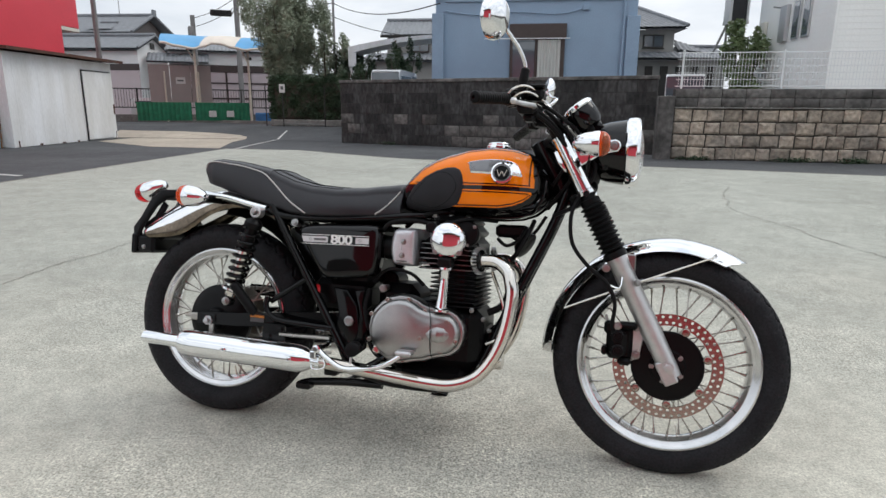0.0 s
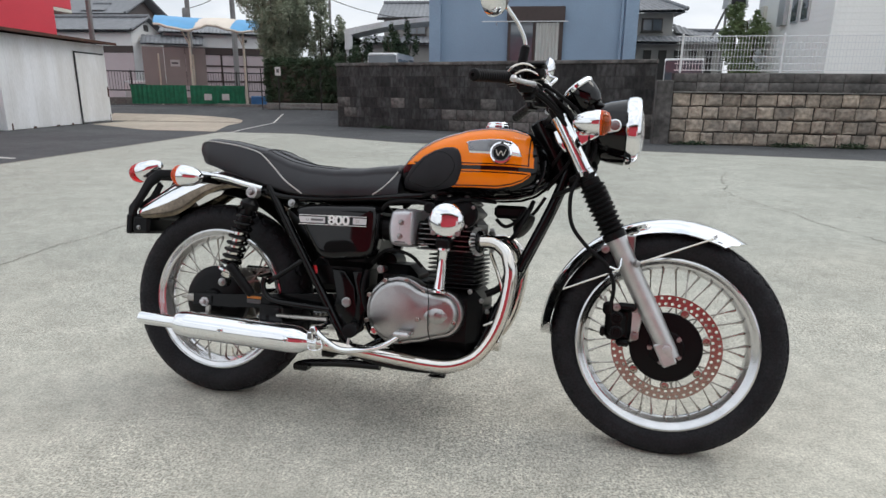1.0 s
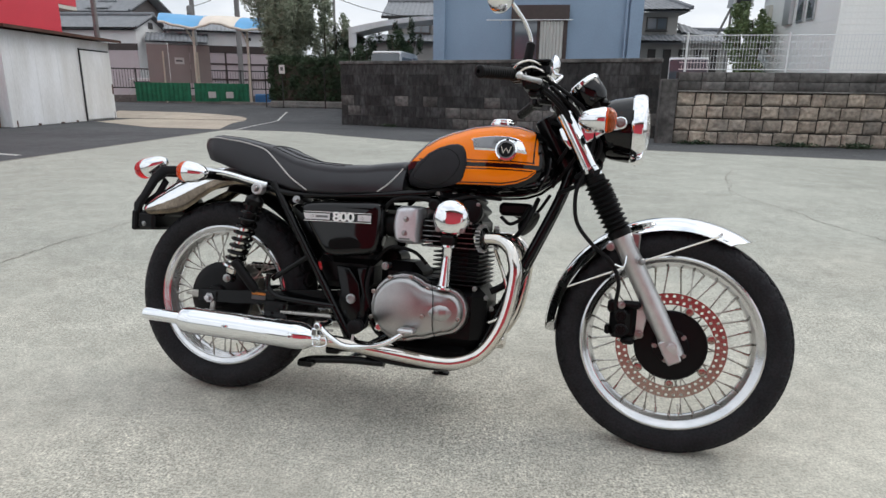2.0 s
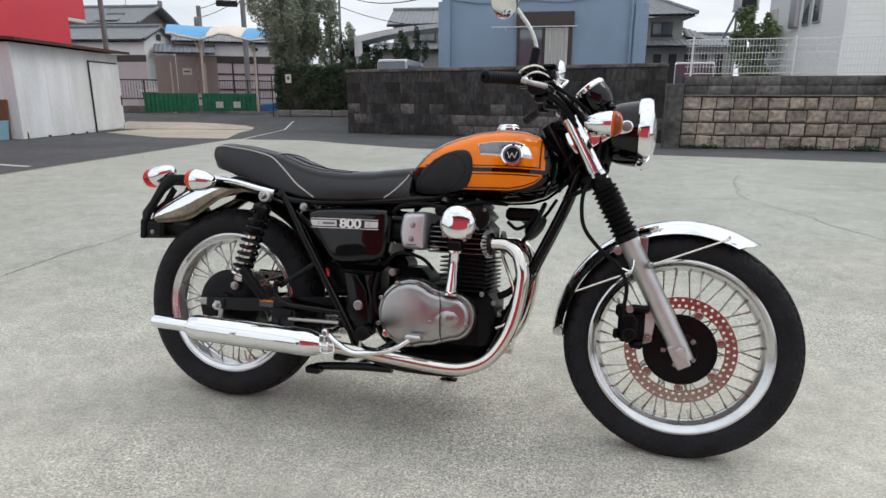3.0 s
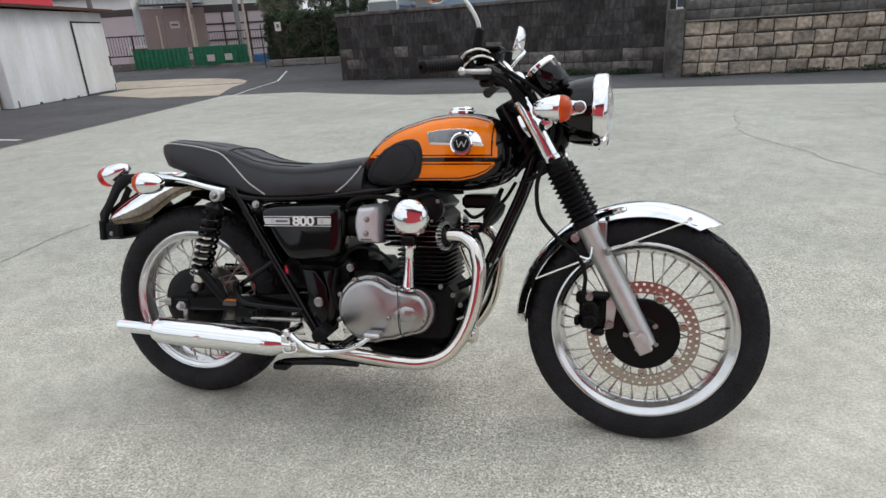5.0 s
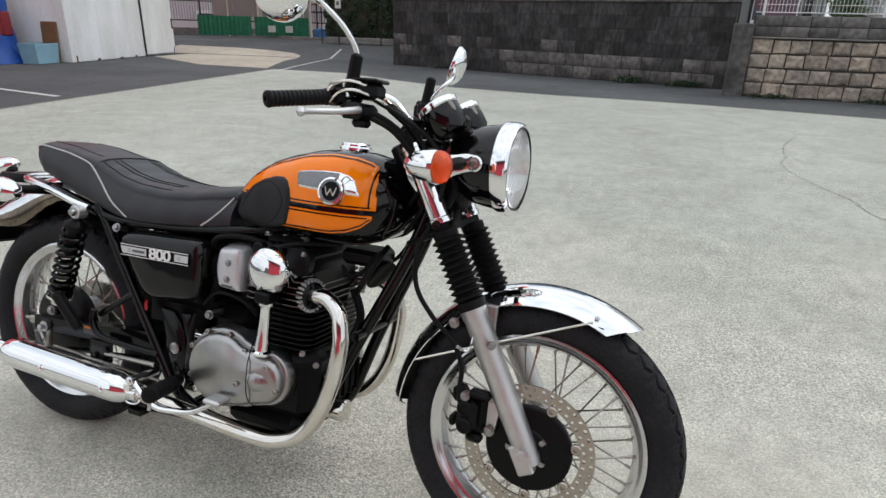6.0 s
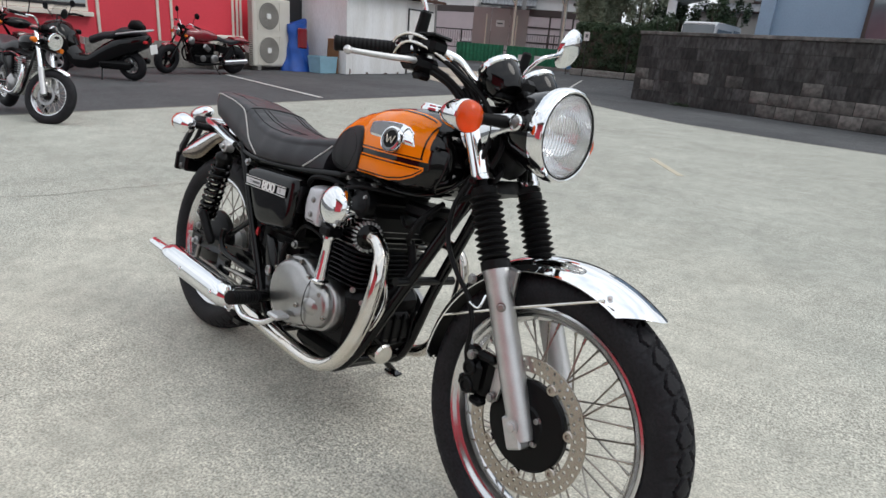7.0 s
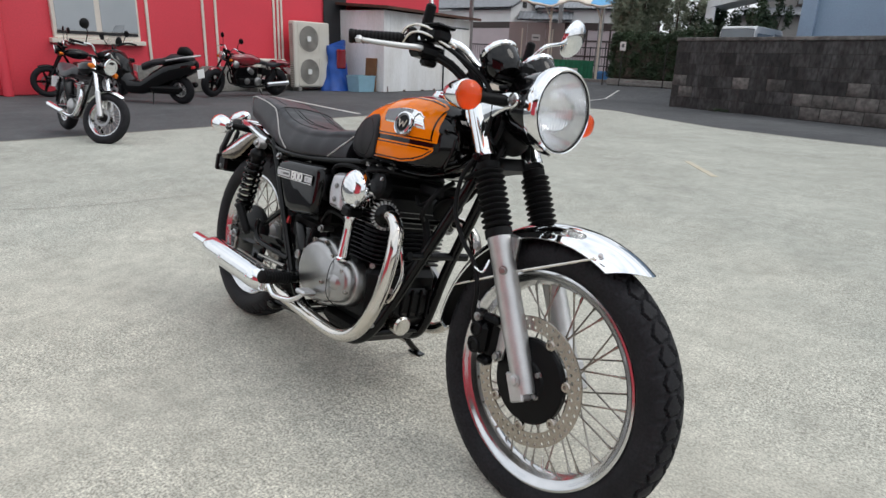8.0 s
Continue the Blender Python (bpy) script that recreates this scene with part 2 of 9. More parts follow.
M_CONCD = material("dark_capping_block", (0.13, 0.122, 0.115), 0.92, vary=0.6, scale=1.8, fine=0.4, fine_scale=10, bump=0.4, random=0.25, world=True)
M_WFENCE = material("white_coated_wire", (0.75, 0.76, 0.76), 0.45, vary=0.05)
M_BLUEWALL = material("blue_grey_wall_coat", (0.27, 0.365, 0.48), 0.8, vary=0.12, scale=0.7, fine=0.05, fine_scale=25, bump=0.2)
M_WSIDING = material("white_siding", (0.88, 0.88, 0.85), 0.6, vary=0.06, scale=1.0, fine=0.03, fine_scale=20)
M_BROWN = material("brown_window_frame", (0.055, 0.038, 0.034), 0.45, vary=0.2)
M_CURTAIN = material("pale_curtain", (0.55, 0.55, 0.52), 0.9, vary=0.15, scale=4, stretch=(6, 6, 0.3))
M_FROST = material("frosted_window", (0.42, 0.455, 0.48), 0.22, vary=0.12, scale=1.0, spec=0.8)
M_DARK = material("dark_interior", (0.02, 0.02, 0.022), 0.6, vary=0.3)
M_WINGLASS = material("window_glass_reflective", (0.10, 0.12, 0.14), 0.05, 0.0, vary=0.3, scale=1.0, spec=1.0, coat=1.0)
M_ROOF = material("grey_roof_tile", (0.205, 0.215, 0.23), 0.55, vary=0.3, scale=3.0, fine=0.12, fine_scale=20)
M_PLASTER = material("white_plaster", (0.82, 0.82, 0.81), 0.8, vary=0.08, scale=1.0)
M_PINK = material("pale_mauve_wall", (0.55, 0.47, 0.48), 0.85, vary=0.12, scale=0.8)
M_GREYHOUSE = material("grey_house_wall", (0.32, 0.31, 0.29), 0.8, vary=0.12, scale=0.9)
M_BOARD = material("mauve_hoarding", (0.33, 0.275, 0.26), 0.7, vary=0.1, scale=1.2)
M_GREEN = material("green_safety_net", (0.02, 0.19, 0.095), 0.7, vary=0.35, scale=3.0, fine=0.15, fine_scale=15)
M_BLUEROOF = material("sky_blue_canopy", (0.09, 0.36, 0.66), 0.5, vary=0.12, scale=1.2)
M_CREAM = material("cream_canopy", (0.76, 0.68, 0.58), 0.6, vary=0.1, scale=1.0)
M_POSTC = material("cream_post", (0.68, 0.60, 0.50), 0.6, vary=0.15)
M_IRON = material("dark_iron_railing", (0.025, 0.022, 0.02), 0.55, vary=0.3)
M_POLE = material("grey_pole", (0.22, 0.215, 0.21), 0.75, vary=0.15, scale=2)
M_WIRE = material("wire", (0.03, 0.03, 0.03), 0.7)
M_LEAF = material("dusty_green_leaf", (0.30, 0.335, 0.235), 0.6, vary=0.35, scale=1.2, tint=(0.16, 0.185, 0.125))
M_LEAF2 = material("hedge_leaf", (0.045, 0.078, 0.034), 0.6, vary=0.4, scale=1.5, tint=(0.022, 0.04, 0.02))
M_BARK = material("bark", (0.09, 0.07, 0.055), 0.9, vary=0.4, scale=6, bump=0.5)
M_TRIM = material("cream_trim_paint", (0.74, 0.68, 0.60), 0.6, vary=0.15, scale=3)
M_LEAF3 = material("fresh_green_leaf", (0.19, 0.25, 0.11), 0.6, vary=0.35, scale=1.5, tint=(0.10, 0.14, 0.06))
M_AC = material("beige_metal_casing", (0.66, 0.63, 0.56), 0.5, vary=0.08, scale=3)
M_ACDARK = material("fan_grille_grey", (0.16, 0.15, 0.14), 0.5, vary=0.2)
M_TARP = material("blue_tarpaulin", (0.012, 0.085, 0.40), 0.45, vary=0.3, scale=4, bump=0.4, bump_scale=10)
M_BUCKET = material("pale_blue_plastic", (0.27, 0.47, 0.58), 0.45, vary=0.12, scale=5)
M_CARD = material("brown_board", (0.22, 0.11, 0.05), 0.8, vary=0.3, scale=4)
M_WINE = material("wine_red_paint", (0.22, 0.006, 0.014), 0.14, vary=0.1, coat=1.0)
M_VANWHITE = material("white_car_paint", (0.72, 0.72, 0.72), 0.2, vary=0.04, coat=0.6)
M_BLUECAN = material("blue_sheet", (0.04, 0.17, 0.38), 0.5, vary=0.25, scale=3)
M_SIGN = material("white_notice", (0.62, 0.60, 0.58), 0.6, vary=0.1)
M_GREYBAR = material("grey_print", (0.12, 0.12, 0.12), 0.7)


# ---- geometry helpers: each gives (verts, faces) ----
def lift(geo, m):
    return [m @ Vector(v) for v in geo[0]], geo[1]


def join(*geos):
    verts, faces = [], []
    for v, f in geos:
        k = len(verts)
        verts.extend(v)
        faces.extend(tuple(i + k for i in q) for q in f)
    return verts, faces


def along(a, b):
    """The pose at a whose z runs to b."""
    a, b = Vector(a), Vector(b)
    return Matrix.Translation(a) @ (b - a).to_track_quat("Z", "Y").to_matrix().to_4x4()


def lathe(prof, n=24, m=Matrix()):
    """Turned about z: prof lists (radius, height)."""
    verts, faces = [], []
    for r, h in prof:
        for k in range(n):
            a = 2 * math.pi * k / n
            verts.append(m @ Vector((r * math.cos(a), r * math.sin(a), h)))
    for j in range(len(prof) - 1):
        for k in range(n):
            k2 = (k + 1) % n
            faces.append((j * n + k, j * n + k2, (j + 1) * n + k2, (j + 1) * n + k))
    if prof[0][0] > 1e-5:
        faces.append(tuple(range(n - 1, -1, -1)))
    if prof[-1][0] > 1e-5:
        faces.append(tuple(range((len(prof) - 1) * n, len(prof) * n)))
    return verts, faces


def hoop(prof, n=24, m=Matrix()):
    """A closed profile of (radius, height) turned about z: a ring with an open middle."""
    verts, faces, p = [], [], len(prof)
    for k in range(n):
        a = 2 * math.pi * k / n
        verts.extend(m @ Vector((r * math.cos(a), r * math.sin(a), h)) for r, h in prof)
    for k in range(n):
        k2 = (k + 1) % n
        for j in range(p):
            j2 = (j + 1) % p
            faces.append((k * p + j, k2 * p + j, k2 * p + j2, k * p + j2))
    return verts, faces


def cup(prof, n=24, m=Matrix()):
    """A turned bowl, open at its last ring."""
    verts, faces = lathe(prof, n, m)
    return verts, faces[:-1]


def ring_lathe(prof, n=96):
    """A closed profile of (radius, y) turned about the y axis."""
    verts, faces, p = [], [], len(prof)
    for k in range(n):
        a = 2 * math.pi * k / n
        verts.extend(Vector((r * math.cos(a), y, r * math.sin(a))) for r, y in prof)
    for k in range(n):
        k2 = (k + 1) % n
        for j in range(p):
            j2 = (j + 1) % p
            faces.append((k * p + j, k * p + j2, k2 * p + j2, k2 * p + j))
    return verts, faces


def rod(a, b, r, n=12, edge=0.0, r2=None):
    ln = (Vector(b) - Vector(a)).length
    r2 = r if r2 is None else r2
    e = edge
    prof = [(r - e, 0), (r, e), (r2, ln - e), (r2 - e, ln)] if e else [(r, 0), (r2, ln)]
    return lathe(prof, n, along(a, b))


def smooth_path(pts, sub=6):
    pts = [Vector(p) for p in pts]
    out = []
    for i in range(len(pts) - 1):
        p0, p1, p2, p3 = pts[max(i - 1, 0)], pts[i], pts[i + 1], pts[min(i + 2, len(pts) - 1)]
        for k in range(sub):
            t = k / sub
            out.append(0.5 * ((2 * p1) + (p2 - p0) * t + (2 * p0 - 5 * p1 + 4 * p2 - p3) * t * t + (3 * p1 - p0 - 3 * p2 + p3) * t ** 3))
    out.append(pts[-1])
    return out


def tube(pts, r, n=12, sub=6, caps=True):
    """Swept round section; r may be one radius or one for each given point."""
    if isinstance(r, (int, float)):
        r = [r] * len(pts)
    path = smooth_path([(*p, ) for p in pts], sub) if sub > 1 else [Vector(p) for p in pts]
    rs = [r[min(int(k / max(sub, 1)), len(r) - 1)] * (1 - (k % sub) / sub) + r[min(int(k / max(sub, 1)) + 1, len(r) - 1)] * ((k % sub) / sub)
          for k in range(len(path))] if sub > 1 else r
    verts, faces = [], []
    tan = (path[1] - path[0]).normalized()
    nor = tan.orthogonal().normalized()
    for i, p in enumerate(path):
        t2 = (path[min(i + 1, len(path) - 1)] - path[max(i - 1, 0)]).normalized()
        nor = (nor - t2 * nor.dot(t2)).normalized()
        bi = t2.cross(nor)
        for k in range(n):
            a = 2 * math.pi * k / n
            verts.append(p + (nor * math.cos(a) + bi * math.sin(a)) * rs[i])
    for i in range(len(path) - 1):
        for k in range(n):
            k2 = (k + 1) % n
            faces.append((i * n + k, i * n + k2, (i + 1) * n + k2, (i + 1) * n + k))
    if caps:
        faces.append(tuple(range(n - 1, -1, -1)))
        faces.append(tuple(range((len(path) - 1) * n, len(path) * n)))
    return verts, faces


def loft(rings, cap=True, closed=True):
    n = len(rings[0])
    verts = [Vector(v) for ring in rings for v in ring]
    faces = []
    for i in range(len(rings) - 1):
        for k in range(n if closed else n - 1):
            k2 = (k + 1) % n
            faces.append((i * n + k, i * n + k2, (i + 1) * n + k2, (i + 1) * n + k))
    if cap:
        faces.append(tuple(range(n - 1, -1, -1)))
        faces.append(tuple(range((len(rings) - 1) * n, len(rings) * n)))
    return verts, faces


def box(lo, hi, bev=0.0, m=Matrix()):
    (x0, y0, z0), (x1, y1, z1) = lo, hi
    b = min(bev, 0.49 * min(x1 - x0, y1 - y0, z1 - z0))
    if not b:
        v = [(x, y, z) for x in (x0, x1) for y in (y0, y1) for z in (z0, z1)]
        f = [(0, 1, 3, 2), (4, 6, 7, 5), (0, 4, 5, 1), (2, 3, 7, 6), (0, 2, 6, 4), (1, 5, 7, 3)]
        return [m @ Vector(p) for p in v], f

    def ring(d, z):
        return [(x0 + d, y0 + b, z), (x0 + b, y0 + d, z), (x1 - b, y0 + d, z), (x1 - d, y0 + b, z),
                (x1 - d, y1 - b, z), (x1 - b, y1 - d, z), (x0 + b, y1 - d, z), (x0 + d, y1 - b, z)]
    g = loft([ring(b, z0), ring(0, z0 + b), ring(0, z1 - b), ring(b, z1)])
    return [m @ v for v in g[0]], g[1]


def plate(outline, t, m=Matrix(), bev=0.0):
    """A flat outline in x, y thickened along z from 0 to t, its rims chamfered."""
    pts = [Vector((x, y)) for x, y in outline]
    n = len(pts)
    area = sum(pts[i].x * pts[(i + 1) % n].y - pts[(i + 1) % n].x * pts[i].y for i in range(n))
    if area < 0:
        pts.reverse()

    def inset(d):
        out = []
        for i in range(n):
            a, b, c = pts[i - 1], pts[i], pts[(i + 1) % n]
            n1 = Vector((-(b - a).y, (b - a).x)).normalized()
            n2 = Vector((-(c - b).y, (c - b).x)).normalized()
            s = n1 + n2
            out.append(b + s * (d / max(0.35, s.dot(s) / 2)) if s.length > 1e-6 else b)
        return out
    rings = [[(*p, 0) for p in pts], [(*p, t - bev) for p in pts]]
    if bev:
        rings.append([(*p, t - bev * 0.35) for p in inset(bev * 0.4)])
        rings.append([(*p, t) for p in inset(bev * 1.2)])
    g = loft(rings)
    return [m @ v for v in g[0]], g[1]


def round_rect(w, h, r, n=5, cx=0, cy=0):
    out = []
    for sx, sy, a0 in ((1, 1, 0), (-1, 1, 90), (-1, -1, 180), (1, -1, 270)):
        for k in range(n + 1):
            a = radians(a0 + 90 * k / n)
            out.append((cx + sx * (w / 2 - r) + r * math.cos(a), cy + sy * (h / 2 - r) + r * math.sin(a)))
    return out


def mesh_of(name, geo, mat, sharp=35.0):
    me = bpy.data.meshes.new(name)
    me.from_pydata([tuple(v) for v in geo[0]], [], geo[1])
    me.materials.append(mat)
    me.polygons.foreach_set("use_smooth", [True] * len(me.polygons))
    me.set_sharp_from_angle(angle=radians(sharp))
    me.update()
    return me


def part(name, geo, mat, parent=None, label="", m=None, sharp=35.0):
    """One mesh object under a thing or a part. geo may be a mesh that alike pieces share."""
    me = geo if isinstance(geo, bpy.types.Mesh) else mesh_of(name, geo, mat, sharp)
    ob = new(name, me)
    if m is not None:
        ob.matrix_basis = m
    if parent is not None:
        ob.parent = parent
    if label:
        ob["label"] = label
    return ob


def thing(name, m, label, category, group="", kind=""):
    ob = new(name)
    ob.empty_display_size = 0.1
    ob.matrix_basis = m
    return tagged(ob, label, category, group, kind)


def solid(name, geo, mat, label, category="", group="", kind="", m=None, sharp=35.0):
    return tagged(part(name, geo, mat, None, "", m, sharp), label, category, group, kind)


def bolt(p, d, r=0.008, h=0.006):
    """A hexagon bolt head on a washer at p, facing d."""
    p, d = Vector(p), Vector(d).normalized()
    m = along(p, p + d)
    return join(lathe([(r * 1.35, 0), (r * 1.35, h * 0.25), (r * 1.1, h * 0.3)], 14, m), lathe([(r, h * 0.3), (r, h * 0.9), (r * 0.85, h)], 6, m))


def dome(outline, depth, inset, m, crown=0.0, steps=7, grid=6):
    """A moulded cover: an outline in x, y whose edge rolls over to a flat or slightly crowned face."""
    pts = [Vector((a, b, 0)) for a, b in outline]
    n = len(pts)
    area = sum(pts[i].x * pts[(i + 1) % n].y - pts[(i + 1) % n].x * pts[i].y for i in range(n))
    sg = 1 if area > 0 else -1
    nor = []
    for i in range(n):
        d = pts[(i + 1) % n] - pts[i - 1]
        nor.append(Vector((-d.y, d.x, 0)).normalized() * sg)
    rings = [[(p.x, p.y, 0) for p in pts]]
    for k in range(steps + 1):
        a = math.pi / 2 * k / steps
        rings.append([tuple(p + q * inset * (1 - math.cos(a)) + Vector((0, 0, depth * (0.35 + 0.65 * math.sin(a))))) for p, q in zip(pts, nor)])
    top = [Vector(p) for p in rings[-1]]
    c = sum(top, Vector()) / n
    for k in range(1, grid):
        u = k / grid
        rings.append([tuple(p.lerp(c, u) + Vector((0, 0, crown * (1 - (1 - u) ** 2)))) for p in top])
    return lift(loft(rings), m)


def weld(geo):
    """Joins points that lie in one place."""
    seen, keep, back = {}, [], []
    for v in geo[0]:
        key = tuple(round(c, 6) for c in v)
        if key not in seen:
            seen[key] = len(keep)
            keep.append(v)
        back.append(seen[key])
    return keep, [tuple(back[i] for i in f) for f in geo[1]]


def round_outline(pts, n=60):
    """A closed smooth outline through the points."""
    k = len(pts)
    path = smooth_path([(*pts[(i) % k], 0) for i in range(-2, k + 3)], 10)
    lo, hi = 20, 20 + 10 * k
    return [(path[min(len(path) - 1, lo + int((hi - lo) * j / n))].x, path[min(len(path) - 1, lo + int((hi - lo) * j / n))].y) for j in range(n)]


# ---- ground ----
def sheet(name, outline, z, mat, label, category, thick=0.05, kind="structure"):
    g = plate(outline, thick)
    return solid(name, ([Vector((v.x, v.y, v.z + z - thick)) for v in g[0]], g[1]), mat, label, category, "", kind)


sheet("ground", [(-300, -300), (300, -300), (300, 300), (-300, 300)], -0.006, M_ASPH, "worn grey asphalt ground around the concrete yard", "asphalt")
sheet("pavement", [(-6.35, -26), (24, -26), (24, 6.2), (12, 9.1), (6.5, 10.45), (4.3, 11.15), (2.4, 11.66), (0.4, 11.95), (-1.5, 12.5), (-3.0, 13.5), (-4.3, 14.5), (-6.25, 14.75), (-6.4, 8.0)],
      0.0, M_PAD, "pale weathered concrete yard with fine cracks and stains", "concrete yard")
sheet("pavement_apron", [(-6.5, 14.9), (-6.9, 16.2), (-7.3, 17.6), (-7.5, 19.0), (-11.2, 19.0), (-11.2, 17.2), (-8.5, 15.2)], 0.0, M_LIGHTPAD,
      "pale buff concrete apron beside the white shed", "concrete apron")


# the drive climbs a short ramp to the street
RAMP_Y0, RAMP_Y1, STREET_Z = 19.0, 20.9, 0.333


def on_ramp(x, y, up=0.0):
    return (x, y, STREET_Z * (y - RAMP_Y0) / (RAMP_Y1 - RAMP_Y0) + up)


def ramp_sheet(name, outline, up, mat, label, category):
    top = [on_ramp(x, y, up) for x, y in outline]
    return solid(name, loft([[(x, y, z - 0.05) for x, y, z in top], top]), mat, label, category, "", "structure")


ramp_sheet("ramp", [(-14.0, RAMP_Y0 - 0.05), (-4.3, RAMP_Y0 - 0.05), (-4.3, RAMP_Y1), (-14.0, RAMP_Y1)], 0.0, M_ASPH, "worn asphalt ramp rising to the street", "ramp")
ramp_sheet("apron_ramp", [(-7.5, 19.04), (-7.55, 19.3), (-7.9, 19.55), (-8.7, 19.8), (-10.0, 20.0), (-12.3, 20.1), (-12.3, 19.04)], 0.006, M_LIGHTPAD, "pale buff concrete strip running up the ramp", "concrete apron")
sheet("street", [(-60, RAMP_Y1), (-4.3, RAMP_Y1), (-4.3, 60), (-60, 60)], STREET_Z, M_ASPH, "grey asphalt street above the yard", "street", 0.3)


def stripe(name, a, b, w, mat, label, z=0.004):
    a, b = Vector((*a, 0)), Vector((*b, 0))
    d = (b - a).normalized()
    s = Vector((-d.y, d.x, 0)) * w / 2
    return solid(name, plate([(p.x, p.y) for p in (a - s, b - s, b + s, a + s)], 0.004, Matrix.Translation((0, 0, z - 0.005))), mat, label, "road marking", "", "structure")


for p, q in (((-5.95, 14.35), (-6.2, 16.2)), ((-6.2, 16.25), (-6.45, 18.95))):
    stripe("road_line", p, q, 0.055, M_LINE, "worn white painted line along the driveway")
ramp_sheet("road_line", [(-6.42, 19.03), (-6.53, 20.3), (-6.59, 20.3), (-6.48, 19.03)], 0.005, M_LINE, "worn white painted line along the driveway", "road marking")
stripe("parking_line", (-11.2, 9.95), (-6.75, 8.6), 0.09, M_LINE, "worn white parking line on the asphalt")

stripe("paint_mark", (-0.64, 7.84), (-0.12, 7.01), 0.07, M_OCHRE, "faded ochre paint mark on the concrete yard")


def crack(pts, w, seed):
    """A thin wandering crack in the concrete, dirt-filled."""
    rnd = random.Random(seed)
    path = smooth_path([(x, y, 0.0) for x, y in pts], 14)
    left, right = [], []
    for i, p in enumerate(path):
        d = (path[min(i + 1, len(path) - 1)] - path[max(i - 1, 0)]).normalized()
        s = Vector((-d.y, d.x, 0))
        p = p + s * rnd.uniform(-0.015, 0.015)
        k = w * rnd.uniform(0.35, 1.0) * (0.4 if i in (0, len(path) - 1) else 1)
        left.append(p + s * k + Vector((0, 0, 0.003)))
        right.append(p - s * k + Vector((0, 0, 0.003)))
    verts = left + right
    n = len(path)
    return solid("crack", (verts, [(i, n + i, n + i + 1, i + 1) for i in range(n - 1)]), M_CRACK, "thin dark crack across the concrete yard", "crack", "cracks in the yard", "structure")


crack([(3.6, 8.7), (3.32, 8.14), (3.12, 7.62), (3.03, 7.2), (2.9, 6.93), (2.87, 6.45), (2.94, 5.95), (3.02, 5.6), (3.01, 5.25), (3.15, 4.6), (3.2, 4.0), (3.1, 3.4)], 0.0055, 3)
crack([(3.02, 5.6), (3.28, 5.53), (3.6, 5.47), (4.1, 5.4)], 0.004, 8)
crack([(1.5, 6.9), (2.07, 6.68), (2.46, 6.52), (2.86, 6.5)], 0.0055, 4)
crack([(-3.4, 1.3), (-3.13, 1.88), (-2.97, 2.2), (-2.86, 2.44), (-2.78, 2.8), (-2.64, 3.25), (-2.63, 3.75), (-2.55, 4.1), (-2.53, 4.49), (-2.3, 5.2)], 0.0048, 5)
crack([(-5.98, 7.2), (-5.15, 7.31), (-3.45, 7.58), (-1.5, 7.9)], 0.005, 6)
crack([(4.0, 9.8), (6.5, 9.2), (9.5, 9.4)], 0.006, 7)


# dirt-filled joint where the concrete yard meets the asphalt
EDGE_LINE = ((-6.35, -6.0), (-6.4, 8.0), (-6.25, 14.75), (-4.3, 14.5), (-3.0, 13.5), (-1.5, 12.5), (0.4, 11.95), (2.4, 11.66), (4.3, 11.15), (6.5, 10.45), (12, 9.1))
for p, q in zip(EDGE_LINE, EDGE_LINE[1:]):
    stripe("joint", p, q, 0.05, M_CRACK, "dirt-filled joint along the edge of the yard", 0.0035)


# ---- yard walls ----
def wall_frame(a, b):
    """A pose at a whose x runs to b, y away from the yard."""
    d = Vector((b[0] - a[0], b[1] - a[1], 0))
    return Matrix.Translation((a[0], a[1], 0)) @ Matrix.Rotation(math.atan2(d.y, d.x), 4, "Z"), d.length


BLOCK_WALL, BLOCK_LEN = wall_frame((-4.10, 17.84), (4.02, 14.53))
block_wall = solid("wall_block", box((0, 0.0065, -0.05), (BLOCK_LEN, 0.17, 1.70), 0.01), M_MORTAR, "dark stained concrete block boundary wall", "wall", "", "structure", BLOCK_WALL)
part("coping", box((-0.02, -0.03, 1.69), (BLOCK_LEN + 0.02, 0.21, 1.775), 0.012), M_CONCD, block_wall, "dark weathered coping strip")

STONE_WALL, STONE_LEN = wall_frame((4.07, 13.28), (16.45, 11.6))
stone_wall = solid("wall_stone", box((0, 0.045, -0.05), (STONE_LEN, 0.4, 1.05), 0.01), M_SANDMORTAR, "tan rubble stone retaining wall with dark block course", "wall", "", "structure", STONE_WALL)
part("ledge", box((-0.02, -0.015, 1.048), (STONE_LEN, 0.4, 1.078), 0.008), M_CONC, stone_wall, "thin pale mortar ledge")
solid("wall_pillar", box((-0.32, -0.06, -0.05), (0.0, 0.3, 1.30), 0.015), M_CONCD, "dark grey concrete pillar between the two walls", "pillar", "", "structure", STONE_WALL)

# white mesh fence on the stone wall
fence = thing("mesh_fence", STONE_WALL @ Matrix.Translation((0, 0.12, 1.45)), "white coated wire mesh fence on the stone wall", "fence")
post_me = mesh_of("fence_post", lathe([(0.022, 0), (0.022, 0.74), (0.024, 0.745), (0.016, 0.76)], 12), M_WFENCE)
for k in range(8):
    part("fence_post", post_me, M_WFENCE, fence, m=Matrix.Translation((0.12 + k * 1.9, 0, 0)))
wires = []
for k in range(int(STONE_LEN / 0.06)):
    wires.append(box((0.05 + k * 0.06, -0.003, 0.04), (0.056 + k * 0.06, 0.003, 0.72)))
tagged(part("wire_mesh", join(*wires), M_WFENCE, fence), kind="stuff")
